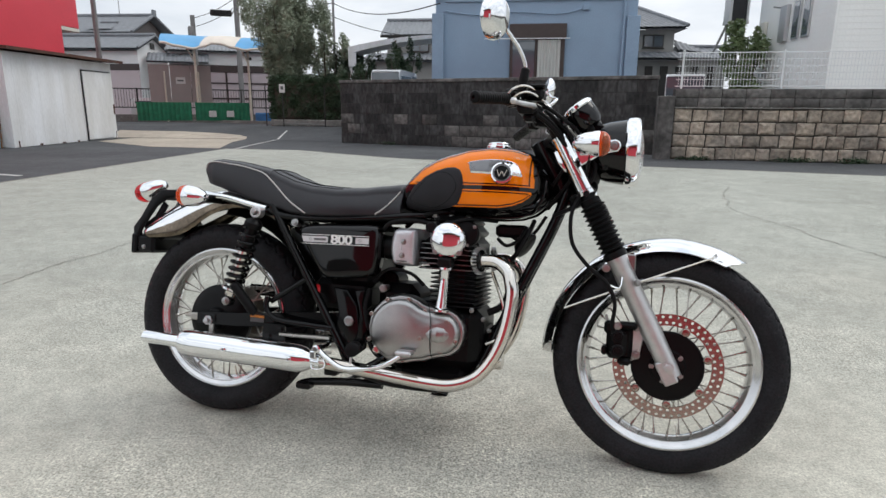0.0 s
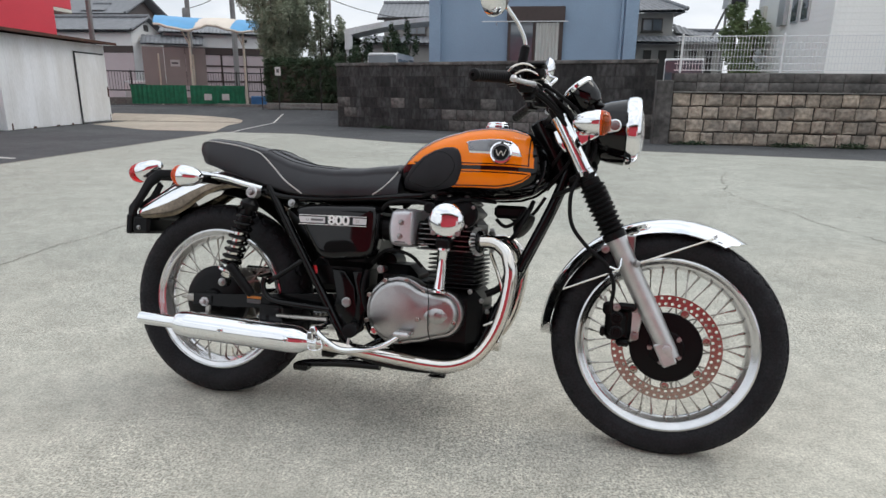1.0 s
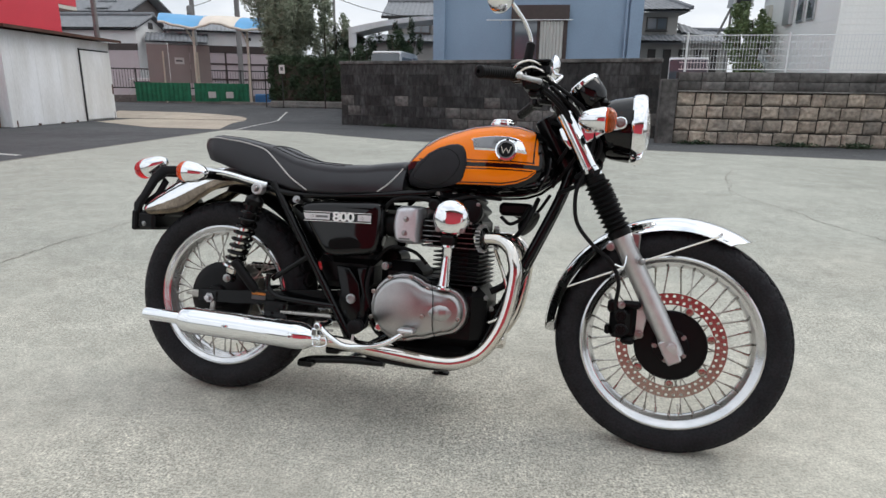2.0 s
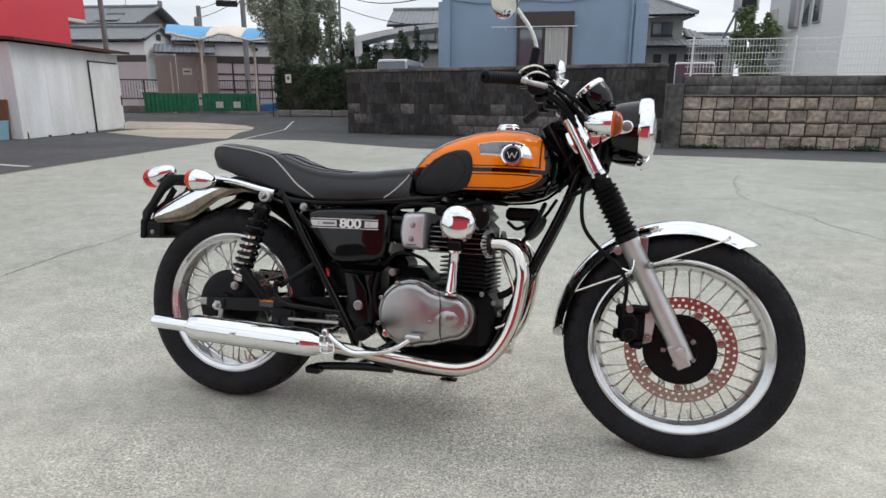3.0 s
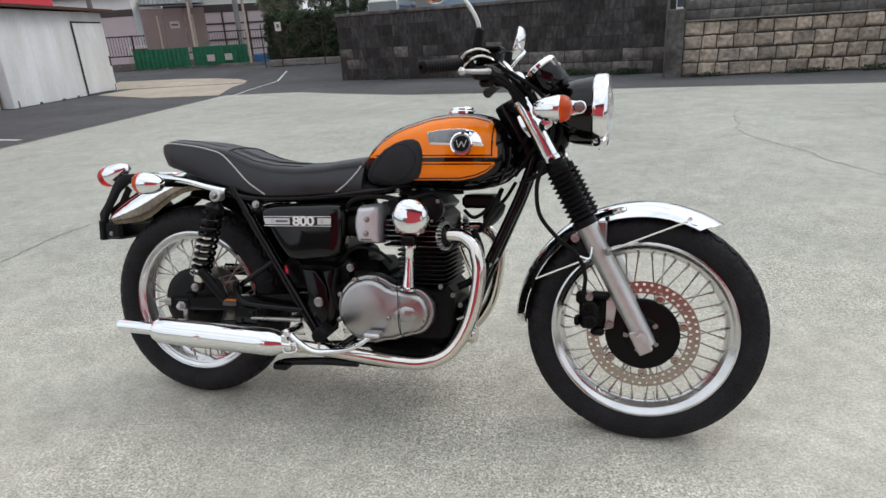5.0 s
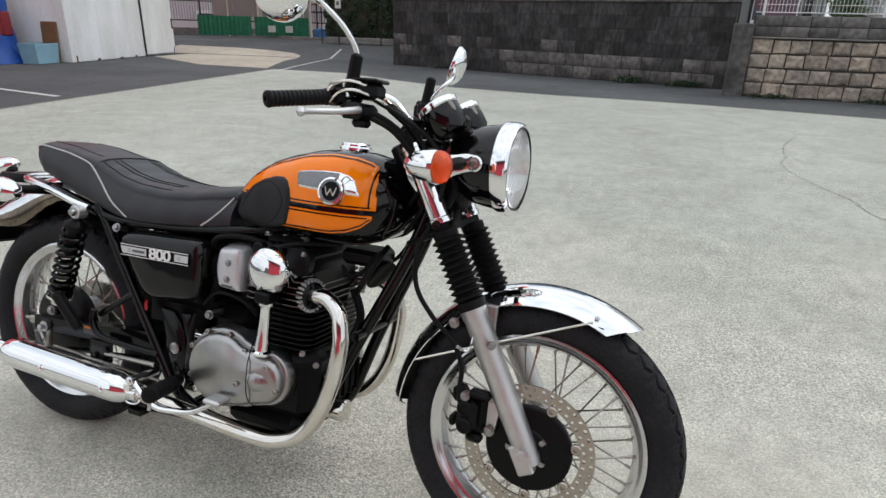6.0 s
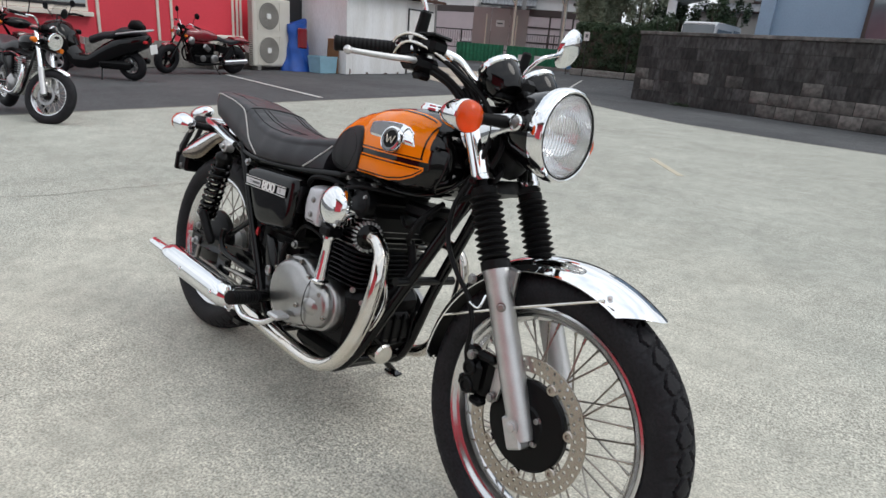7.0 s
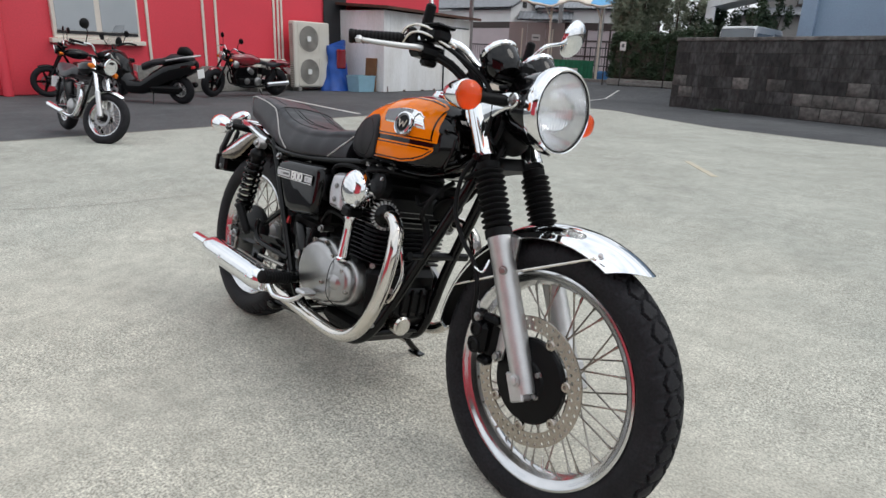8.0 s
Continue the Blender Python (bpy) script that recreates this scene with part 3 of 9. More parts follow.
for k in range(6):
    z = 0.05 + 0.132 * k
    part("fence_rail", rod((0, 0.004, z), (STONE_LEN, 0.004, z), 0.005 if k not in (0, 5) else 0.009, 6), M_WFENCE, fence)


# the street and what lies beyond it, drawn in toward the yard
HUB = Vector((0.3, 0.1, 1.04))


def beyond(k, turn=-0.47):
    return Matrix.Translation(HUB) @ Matrix.Rotation(radians(turn), 4, "Z") @ Matrix.Scale(k, 4) @ Matrix.Translation(-HUB)


STREET_SIDE, HOUSES, BEHIND_WALL = beyond(0.68), beyond(0.80), beyond(0.82)


# ---- building shells ----
def shell(name, m, w, d, h, mat, label, category="building"):
    """A walled box, open below, with thickness; x along the front, y to the back."""
    return solid(name, box((0, 0, 0), (w, d, h), 0.02), mat, label, category, "", "", m)


def window_set(parent, x, z, w, h, m=None, frame_mat=M_BROWN, glass_mat=M_WINGLASS, depth=0.08, sashes=2, y=0.0):
    """A framed window on a front whose outside is at y: frame bars, panes and sill."""
    base = part("window", box((x - w / 2, y - depth, z), (x + w / 2, y - 0.003, z + h), 0.006), frame_mat, parent)
    n = sashes
    for k in range(n):
        x0 = x - w / 2 + 0.06 + k * (w - 0.06) / n
        part("pane", box((x0, y - depth - 0.012, z + 0.07), (x0 + (w - 0.06) / n - 0.06, y - depth - 0.004, z + h - 0.07)), glass_mat, base)
    part("sill", box((x - w / 2 - 0.05, y - depth - 0.06, z - 0.05), (x + w / 2 + 0.05, y - 0.004, z - 0.003), 0.006), frame_mat, base)
    return base


# blue-grey building behind the block wall
BLUE = beyond(0.88) @ Matrix.Translation((-1.88, 22.0, 0)) @ Matrix.Rotation(radians(-3.5), 4, "Z")
blue = shell("blue_building", BLUE, 6.73, 8.0, 7.2, M_BLUEWALL, "blue-grey rendered two-storey building behind the wall")
part("pilaster", box((-0.10, -0.18, 0), (0.30, -0.003, 4.15), 0.01), M_BLUEWALL, blue)
part("pilaster", box((6.40, -0.14, 0), (6.82, -0.003, 4.0), 0.01), M_BLUEWALL, blue)
part("band", box((-0.22, -0.3, 4.72), (0.34, -0.004, 7.2), 0.01), M_BLUEWALL, blue)
part("ledge", box((0.36, -0.06, 4.52), (6.38, -0.003, 4.60), 0.01), M_BLUEWALL, blue)
for k in range(5):
    part("joint_strip", box((1.0 + k * 1.25, -0.022, 4.62), (1.03 + k * 1.25, -0.003, 7.2)), M_BLUEWALL, blue)
part("gutter_pipe", rod((6.30, -0.1, 0.5), (6.30, -0.1, 7.2), 0.04, 10), M_BLUEWALL, blue)
win = part("window", box((2.58, -0.10, 1.5), (4.42, -0.003, 3.72), 0.01), M_BROWN, blue, "brown sliding window with shutter box and pale curtains")
part("shutter_box", box((2.55, -0.2, 3.30), (4.46, -0.105, 3.78), 0.015), M_BROWN, win)
part("pane", box((2.68, -0.125, 1.55), (3.42, -0.11, 3.27)), M_WINGLASS, win)
folds = [(3.52 + 0.76 * k / 40, -0.125 - 0.02 * math.sin(k * 1.1)) for k in range(41)]
part("curtain", loft([[(x, y, 1.55), (x, y, 3.27)] for x, y in folds], False, False), M_CURTAIN, win, "pale hanging curtain")
part("mullion", box((3.44, -0.14, 1.5), (3.5, -0.108, 3.28), 0.005), M_BROWN, win)
part("laundry_pole", rod((1.75, -0.55, 3.27), (4.55, -0.55, 3.27), 0.016, 8), M_WFENCE, blue, "white laundry pole")
for x in (2.2, 4.2):
    part("pole_bracket", rod((x, -0.55, 3.27), (x, 0.0, 3.20), 0.012, 6), M_WFENCE, blue)
part("cable", tube([(0.3, -0.04, 4.25), (1.4, -0.04, 4.1), (2.6, -0.04, 4.18), (4.2, -0.04, 4.1), (5.0, -0.04, 4.28)], 0.02, 6), M_BLUEWALL, blue)
part("junction_box", box((4.95, -0.12, 4.2), (5.15, -0.003, 4.36), 0.01), M_BLUEWALL, blue)

# white sided house behind the stone wall
WH = Matrix.Translation((8.95, 17.0, 0)) @ Matrix.Rotation(radians(88.6), 4, "Z")
white_house = thing("white_house", WH, "white house with fine horizontal siding behind the mesh fence", "house")
part("wall", box((0, -9.0, 0), (4.9, -0.0, 8.0), 0.02), M_WSIDING, white_house)
groove = mesh_of("siding_board", box((0.0, 0.003, 0.0), (4.89, 0.007, 0.147), 0.002), M_WSIDING)
for k in range(36):
    part("siding_board", groove, M_WSIDING, white_house, m=Matrix.Translation((0.005, 0, 1.4 + k * 0.15)))
groove2 = mesh_of("siding_board", box((-0.011, -8.99, 0.0), (-0.003, -0.01, 0.147), 0.003), M_WSIDING)
for k in range(36):
    part("siding_board", groove2, M_WSIDING, white_house, m=Matrix.Translation((0, 0, 1.4 + k * 0.15)))
part("corner_trim", box((-0.03, -0.03, 0), (0.05, 0.03, 8.0), 0.01), M_WSIDING, white_house)
for x, w in ((1.3, 0.42), (1.92, 0.42)):
    wn = part("window", box((x, 0.012, 3.01), (x + w, 0.06, 4.09), 0.008), M_ALU, white_house)
    part("pane", box((x + 0.05, 0.062, 3.07), (x + w - 0.05, 0.07, 4.03)), M_WINGLASS, wn)
part("shutter", box((2.62, 0.012, 3.02), (3.08, 0.13, 4.05), 0.015), M_ALU, white_house, "pale folded window shutter")
part("meter_box", box((4.15, 0.012, 3.34), (4.5, 0.13, 3.75), 0.02), M_AC, white_house)
part("wall_tap", tube([(3.35, 0.02, 4.05), (3.35, 0.2, 4.07), (3.2, 0.26, 4.05)], 0.022, 8), M_POLE, white_house)

# red shop building along the left side, its wall running along y
RED = Matrix.Translation((-13.0, 2.2, 0)) @ Matrix.Rotation(radians(90), 4, "Z")
red = thing("red_building", RED, "red painted shop building with pale vertical strips", "building")
RED_L = 16.6
part("wall", box((2.2, 0, 0.0), (RED_L, 9.0, 6.2), 0.02), M_BRICKRED, red)
part("plinth", box((5.5, -0.03, 0), (RED_L, -0.003, 0.618), 0.01), M_CONC, red, "grey concrete plinth")
STRIPS = (5.83, 7.23, 7.58, 9.34, 9.47, 9.59)
for x in STRIPS:
    part("strip", box((x, -0.035, 0.62), (x + 0.07, -0.003, 6.2), 0.01), M_TRIM, red, "pale vertical trim strip")
WX0, WX1, WZ0 = 3.85, 5.63, 1.14
wn = part("window", box((WX0, -0.09, WZ0), (WX1, -0.003, WZ0 + 1.7), 0.01), M_TRIM, red, "frosted sliding window in aluminium frame")
for k in range(2):
    part("pane", box((WX0 + 0.07 + k * (WX1 - WX0) / 2, -0.105, WZ0 + 0.16), (WX0 - 0.05 + (k + 1) * (WX1 - WX0) / 2, -0.092, WZ0 + 1.64)), M_FROST, wn)
part("window_gap", box((WX0 + 0.06, -0.108, WZ0 + 0.09), (WX1 - 0.06, -0.094, WZ0 + 0.15)), M_DARK, wn)
part("sill", box((WX0 - 0.08, -0.16, WZ0 - 0.10), (WX1 + 0.08, -0.004, WZ0 - 0.004), 0.01), M_TRIM, wn)
part("down_pipe", rod((2.85, -0.15, 0), (2.85, -0.15, 6.0), 0.09, 14), M_BRICKRED, red, "thick red down pipe")
part("dark_doorway", box((11.12, -0.05, 0.02), (12.03, -0.033, 3.2), 0.01), M_DARK, red, "dark doorway between unit and shed")
part("annex", box((RED_L + 0.004, 0.25, 3.45), (RED_L + 1.2, 9.0, 8.5), 0.02), M_BRICKRED, red)
part("annex_soffit", box((RED_L + 0.004, 0.25, 3.33), (RED_L + 1.2, 9.0, 3.446), 0.01), M_AC, red, "beige soffit under the annex")

# the rest of the shop behind the camera
BACK = Matrix.Translation((5.2, -6.5, 0)) @ Matrix.Rotation(radians(180), 4, "Z")
back = thing("rear_building", BACK, "red painted workshop wall closing the yard", "building")
part("wall", box((0, 0, 0), (10.2, 5, 4.7), 0.02), M_BRICKRED, back)
# unseen overhang added to shade the wall, so chrome reflects a darker red
part("eave", box((-0.3, -1.5, 4.704), (10.5, 5.2, 4.86), 0.03), M_CONC, back, "unseen deep grey eave, added to shade the red wall")
solid("wall_rear", box((-13.0, -14.3, 0), (24.0, -14.0, 2.4), 0.02), M_CONC, "plain grey concrete wall closing the yard", "wall", "", "structure")
solid("wall_side", box((24.0, -14.3, 0), (24.3, 11.0, 2.2), 0.02), M_CONC, "plain grey concrete wall closing the yard", "wall", "", "structure")
part("door", box((0.6, -0.05, 0), (2.6, -0.003, 2.5), 0.01), M_SHED, back, "pale roller door")

# white shed
SHED = Matrix.Translation((-11.28, 14.1, 0)) @ Matrix.Rotation(radians(94.2), 4, "Z")
shed = thing("shed", SHED, "old white painted sheet-metal shed with rusty roof edge", "shed")
part("wall", box((0, 0, 0), (4.78, 2.3, 2.28), 0.01), M_SHED, shed)
g = []
for k in range(5):
    g.append(box((0.3 + k * 0.91, -0.004, 0.02), (0.308 + k * 0.91, -0.001, 2.26)))
part("sheet_seams", join(*g), M_SHED, shed)
part("roof", plate([(-0.2, 0), (5.0, 0), (5.0, 0.07), (-0.2, 0.07)], 2.75, Matrix(((1, 0, 0, 0), (0, 0, 1, -0.3), (0, 1, 0.06, 2.30), (0, 0, 0, 1))) , 0.0), M_RUST, shed, "thin rusty corrugated roof edge")
dr = part("door", box((3.15, -0.05, 0.04), (4.60, -0.013, 1.98), 0.006), M_SHED, shed, "white shed door with dark gaps")
part("door_gap", join(box((3.10, -0.03, 0.0), (3.145, -0.014, 2.03)), box((3.10, -0.03, 1.985), (4.64, -0.014, 2.025))), M_DARK, dr)
part("door_hinge", box((4.59, -0.07, 0.75), (4.65, -0.052, 1.05), 0.004), M_RUST, dr)
part("corner_post", box((-0.03, -0.03, 0), (0.05, 0.06, 2.27), 0.006), M_SHED, shed)
for x, w, h in ((0.16, 0.05, 0.16), (0.95, 0.12, 0.05), (1.9, 0.16, 0.035), (2.6, 0.10, 0.05), (4.66, 0.06, 0.22)):
    part("rust_patch", box((x, -0.0045, 0.0), (x + w, -0.001, h), 0.001), M_RUST, shed)


# ---- the motorcycle: x forward from the rear axle, y to its left, z up from the tyre's contact ----
BIKE = pose(-0.676, 1.978, 0, 0, 0, -10.1) @ pose(0, 0, 0, -12.5, 0, 0)
bike = thing("motorcycle", BIKE, "black and orange retro motorcycle leaning on its side stand", "motorcycle")
AX_DIR = Vector((-0.47, 0, 0.883)).normalized()
AX_AT = Vector((1.42, 0, 0.331))
STEER = Matrix.Translation(AX_AT) @ Matrix.Rotation(radians(-2.7), 4, AX_DIR) @ Matrix.Translation(-AX_AT)
FW, RW = Vector((1.470, 0, 0.326)), Vector((0, 0, 0.327))


def side(y0):
    """Maps an outline in x, z to the bike's right side, thickened towards -y."""
    return Matrix(((1, 0, 0, 0), (0, 0, -1, y0), (0, 1, 0, 0), (0, 0, 0, 1)))


def mirror(geo):
    return [Vector((v[0], -v[1], v[2])) for v in geo[0]], [tuple(reversed(f)) for f in geo[1]]


def lerp(table, x):
    if x <= table[0][0]:
        return table[0][1]
    for (a, va), (b, vb) in zip(table, table[1:]):
        if x <= b:
            t = (x - a) / (b - a)
            t = t * t * (3 - 2 * t) * 0.35 + t * 0.65
            return va + (vb - va) * t
    return table[-1][1]


# -- wheels --
def tyre(outer, bead, half_w, waves, na, ns, deep):
    rc, hh = (outer + bead) / 2, (outer - bead) / 2
    verts, faces = [], []
    for k in range(na):
        th = 2 * math.pi * k / na
        for j in range(ns):
            a = radians(-158 + 316 * j / (ns - 1))
            ca, sa = math.cos(a), math.sin(a)
            r = rc + hh * math.copysign(abs(ca) ** 0.85, ca)
            y = half_w * math.copysign(abs(sa) ** 0.9, sa)
            q = math.degrees(a) / 74
            d = 0.0
            if abs(q) < 1.0:
                ph = th * waves / (2 * math.pi)
                tri = abs((ph % 1) * 2 - 1) * 2 - 1
                for c, s in ((-0.52, 1), (0.0, -1), (0.52, 1)):
                    if abs(q - c - 0.11 * tri * s) < 0.05:
                        d = deep
                if 0.58 < abs(q) < 1.0 and ((ph + 0.25 * abs(q) + (0.5 if q > 0 else 0)) % 1) < 0.22:
                    d = deep * 0.45
                if 0.12 < abs(q) < 0.42 and ((ph * 1.0 + 0.5 * abs(q) + (0.3 if q > 0 else 0.8)) % 1) < 0.13:
                    d = deep * 0.7
            if 84 < abs(math.degrees(a)) < 88:
                d = -0.0012
            r -= d * max(0.2, ca)
            y -= d * sa * 0.8
            verts.append((r * math.cos(th), y, r * math.sin(th)))
    for k in range(na):
        k2 = (k + 1) % na
        for j in range(ns - 1):
            faces.append((k * ns + j, k2 * ns + j, k2 * ns + j + 1, k * ns + j + 1))
    return verts, faces


def rim(r, w):
    s = w / 0.076
    return ring_lathe([(r, -0.038 * s), (r, -0.0345 * s), (r - 0.010, -0.032 * s), (r - 0.017, -0.022 * s), (r - 0.02, 0), (r - 0.017, 0.022 * s), (r - 0.010, 0.032 * s),
                       (r, 0.0345 * s), (r, 0.038 * s), (r - 0.005, 0.0395 * s), (r - 0.011, 0.037 * s), (r - 0.016, 0.031 * s), (r - 0.024, 0.028 * s), (r - 0.030, 0.016 * s), (r - 0.034, 0.010 * s), (r - 0.035, 0),
                       (r - 0.034, -0.010 * s), (r - 0.030, -0.016 * s), (r - 0.024, -0.028 * s), (r - 0.016, -0.031 * s), (r - 0.011, -0.037 * s), (r - 0.005, -0.0395 * s)], 144)


def spokes(wheel, n, r_hub, y_hub, r_rim, y_rim, sweep):
    ends = []
    for k in range(n):
        a = 2 * math.pi * (k + 0.5) / n
        sd = 1 if k % 2 else -1
        dr = sweep if (k // 2) % 2 else -sweep
        p = Vector((r_hub * math.cos(a + dr), sd * y_hub, r_hub * math.sin(a + dr)))
        q = Vector((r_rim * math.cos(a), sd * y_rim, r_rim * math.sin(a)))
        ends.append((p, q))
    ln = (ends[0][1] - ends[0][0]).length
    me = mesh_of("spoke", lathe([(0.0023, 0), (0.0023, ln - 0.016), (0.0036, ln - 0.015), (0.0036, ln)], 7), M_SPOKE)
    for p, q in ends:
        part("spoke", me, M_SPOKE, wheel, m=along(p, q))


TURN_Y = Matrix.Rotation(radians(90), 4, "X")   # turns z of a lathe to -y (the right side)
front_wheel = part("front_wheel", lathe([(0.02, -0.062), (0.03, -0.058), (0.03, -0.05), (0.052, -0.048), (0.052, -0.04), (0.036, -0.034), (0.034, 0.03), (0.052, 0.04), (0.052, 0.048), (0.03, 0.05), (0.03, 0.06), (0.018, 0.062)], 40, TURN_Y),
                   M_ALU, bike, "spoked front wheel with silver hub", STEER @ Matrix.Translation(FW))
part("tyre", tyre(0.331, 0.246, 0.0495, 42, 756, 72, 0.0065), M_TYRE, front_wheel, "black road tyre with zigzag tread", sharp=50)
part("rim", rim(0.2545, 0.076), M_RIM, front_wheel, "polished silver rim")
spokes(front_wheel, 40, 0.05, 0.044, 0.2215, 0.006, 0.75)
rear_wheel = part("rear_wheel", lathe([(0.02, -0.06), (0.03, -0.058), (0.04, -0.05), (0.06, -0.048), (0.06, -0.042), (0.045, -0.036), (0.045, 0.03), (0.06, 0.045), (0.06, 0.05), (0.03, 0.055), (0.018, 0.07)], 40, TURN_Y),
                  M_ALU, bike, "spoked rear wheel with drum brake", Matrix.Translation(RW))
part("tyre", tyre(0.329, 0.234, 0.0655, 40, 640, 64, 0.0065), M_TYRE, rear_wheel, "wide black road tyre with block tread", sharp=50)
part("rim", rim(0.2425, 0.094), M_RIM, rear_wheel, "polished silver rim")
spokes(rear_wheel, 40, 0.07, 0.046, 0.2095, 0.008, 0.6)
for wh, r in ((front_wheel, 0.2195), (rear_wheel, 0.2075)):
    a = radians(-78)
    p, q = Vector((r * math.cos(a), 0.0, r * math.sin(a))), Vector(((r - 0.03) * math.cos(a), -0.004, (r - 0.03) * math.sin(a)))
    part("valve", rod(p, q, 0.0028, 8), M_STEEL, wh)


# front disc: ring with drilled holes, scalloped carrier, buttons
def drilled_ring(r0, r1, rows, n, hole, y0, y1):
    geos = []
    for row in range(rows):
        ra, rb = r0 + (r1 - r0) * row / rows, r0 + (r1 - r0) * (row + 1) / rows
        rc = (ra + rb) / 2
        for k in range(n):
            a0 = 2 * math.pi * (k + 0.5 * row) / n
            da = 2 * math.pi / n
            outer = []
            for u, v in ((0, 0), (0.5, 0), (1, 0), (1, 0.5), (1, 1), (0.5, 1), (0, 1), (0, 0.5)):
                a, r = a0 + da * u, ra + (rb - ra) * v
                outer.append((r * math.cos(a), r * math.sin(a)))
            ac = a0 + da / 2
            c = (rc * math.cos(ac), rc * math.sin(ac))
            inner = []
            for u, v in ((0, 0), (0.5, 0), (1, 0), (1, 0.5), (1, 1), (0.5, 1), (0, 1), (0, 0.5)):
                ang = math.atan2(v - 0.5, u - 0.5)
                tx, ty, rx, ry = -math.sin(ac), math.cos(ac), math.cos(ac), math.sin(ac)
                inner.append((c[0] + hole * (math.cos(ang) * tx + math.sin(ang) * rx), c[1] + hole * (math.cos(ang) * ty + math.sin(ang) * ry)))
            verts, faces = [], []
            for y in (y0, y1):
                verts += [(x, y, z) for x, z in outer] + [(x, y, z) for x, z in inner]
            for i in range(8):
                j = (i + 1) % 8
                faces += [(i, j, 8 + j, 8 + i), (16 + j, 16 + i, 24 + i, 24 + j), (8 + i, 8 + j, 24 + j, 24 + i)]
            faces += [(0, 16, 17, 1), (1, 17, 18, 2)] if row == 0 else []
            faces += [(4, 20, 21, 5), (5, 21, 22, 6)] if row == rows - 1 else []
            geos.append((verts, faces))
    return join(*geos)


disc = part("brake_disc", weld(drilled_ring(0.1175, 0.1505, 2, 44, 0.0045, -0.0735, -0.0685)), M_DISC, front_wheel, "drilled steel brake disc", sharp=25)
carrier = part("disc_carrier", lathe([(0.097, 0.054), (0.100, 0.057), (0.100, 0.068), (0.096, 0.072), (0.05, 0.075), (0.046, 0.080), (0.02, 0.081)], 60, TURN_Y), M_PLASTIC, front_wheel, "matt black disc carrier", sharp=40)
for k in range(7):
    a = 2 * math.pi * (k + 0.3) / 7
    c = (0.110 * math.cos(a), -0.066, 0.110 * math.sin(a))
    part("disc_button", lathe([(0.0125, 0), (0.0125, 0.008), (0.010, 0.0105), (0.005, 0.0108), (0.0055, 0.006)], 16, Matrix.Translation(c) @ TURN_Y), M_DISC, front_wheel)
for k in range(5):
    a = 2 * math.pi * (k + 0.55) / 5
    part("hub_bolt", bolt((0.042 * math.cos(a), -0.077, 0.042 * math.sin(a)), (0, -1, 0), 0.0065, 0.008), M_BOLT, front_wheel)

# rear drum and sprocket
part("brake_drum", lathe([(0.112, 0.030), (0.116, 0.034), (0.116, 0.052), (0.108, 0.060), (0.085, 0.066), (0.04, 0.072), (0.035, 0.085), (0.02, 0.088)], 56, TURN_Y), M_ENGINE, rear_wheel, "black rear drum brake plate")
part("sprocket", lathe([(0.04, 0.06), (0.105, 0.062), (0.108, 0.068), (0.04, 0.07)], 42, Matrix.Rotation(radians(-90), 4, "X")), M_SPOKE, rear_wheel)
part("axle_nut", join(lathe([(0.017, 0.10), (0.017, 0.124)], 6, TURN_Y), lathe([(0.009, 0.124), (0.009, 0.137), (0.006, 0.139)], 12, TURN_Y)), M_ALU, rear_wheel)


# -- fork and steering --
def fork_at(z, y):
    return Vector((1.469 - 0.532 * (z - 0.331), y, z))


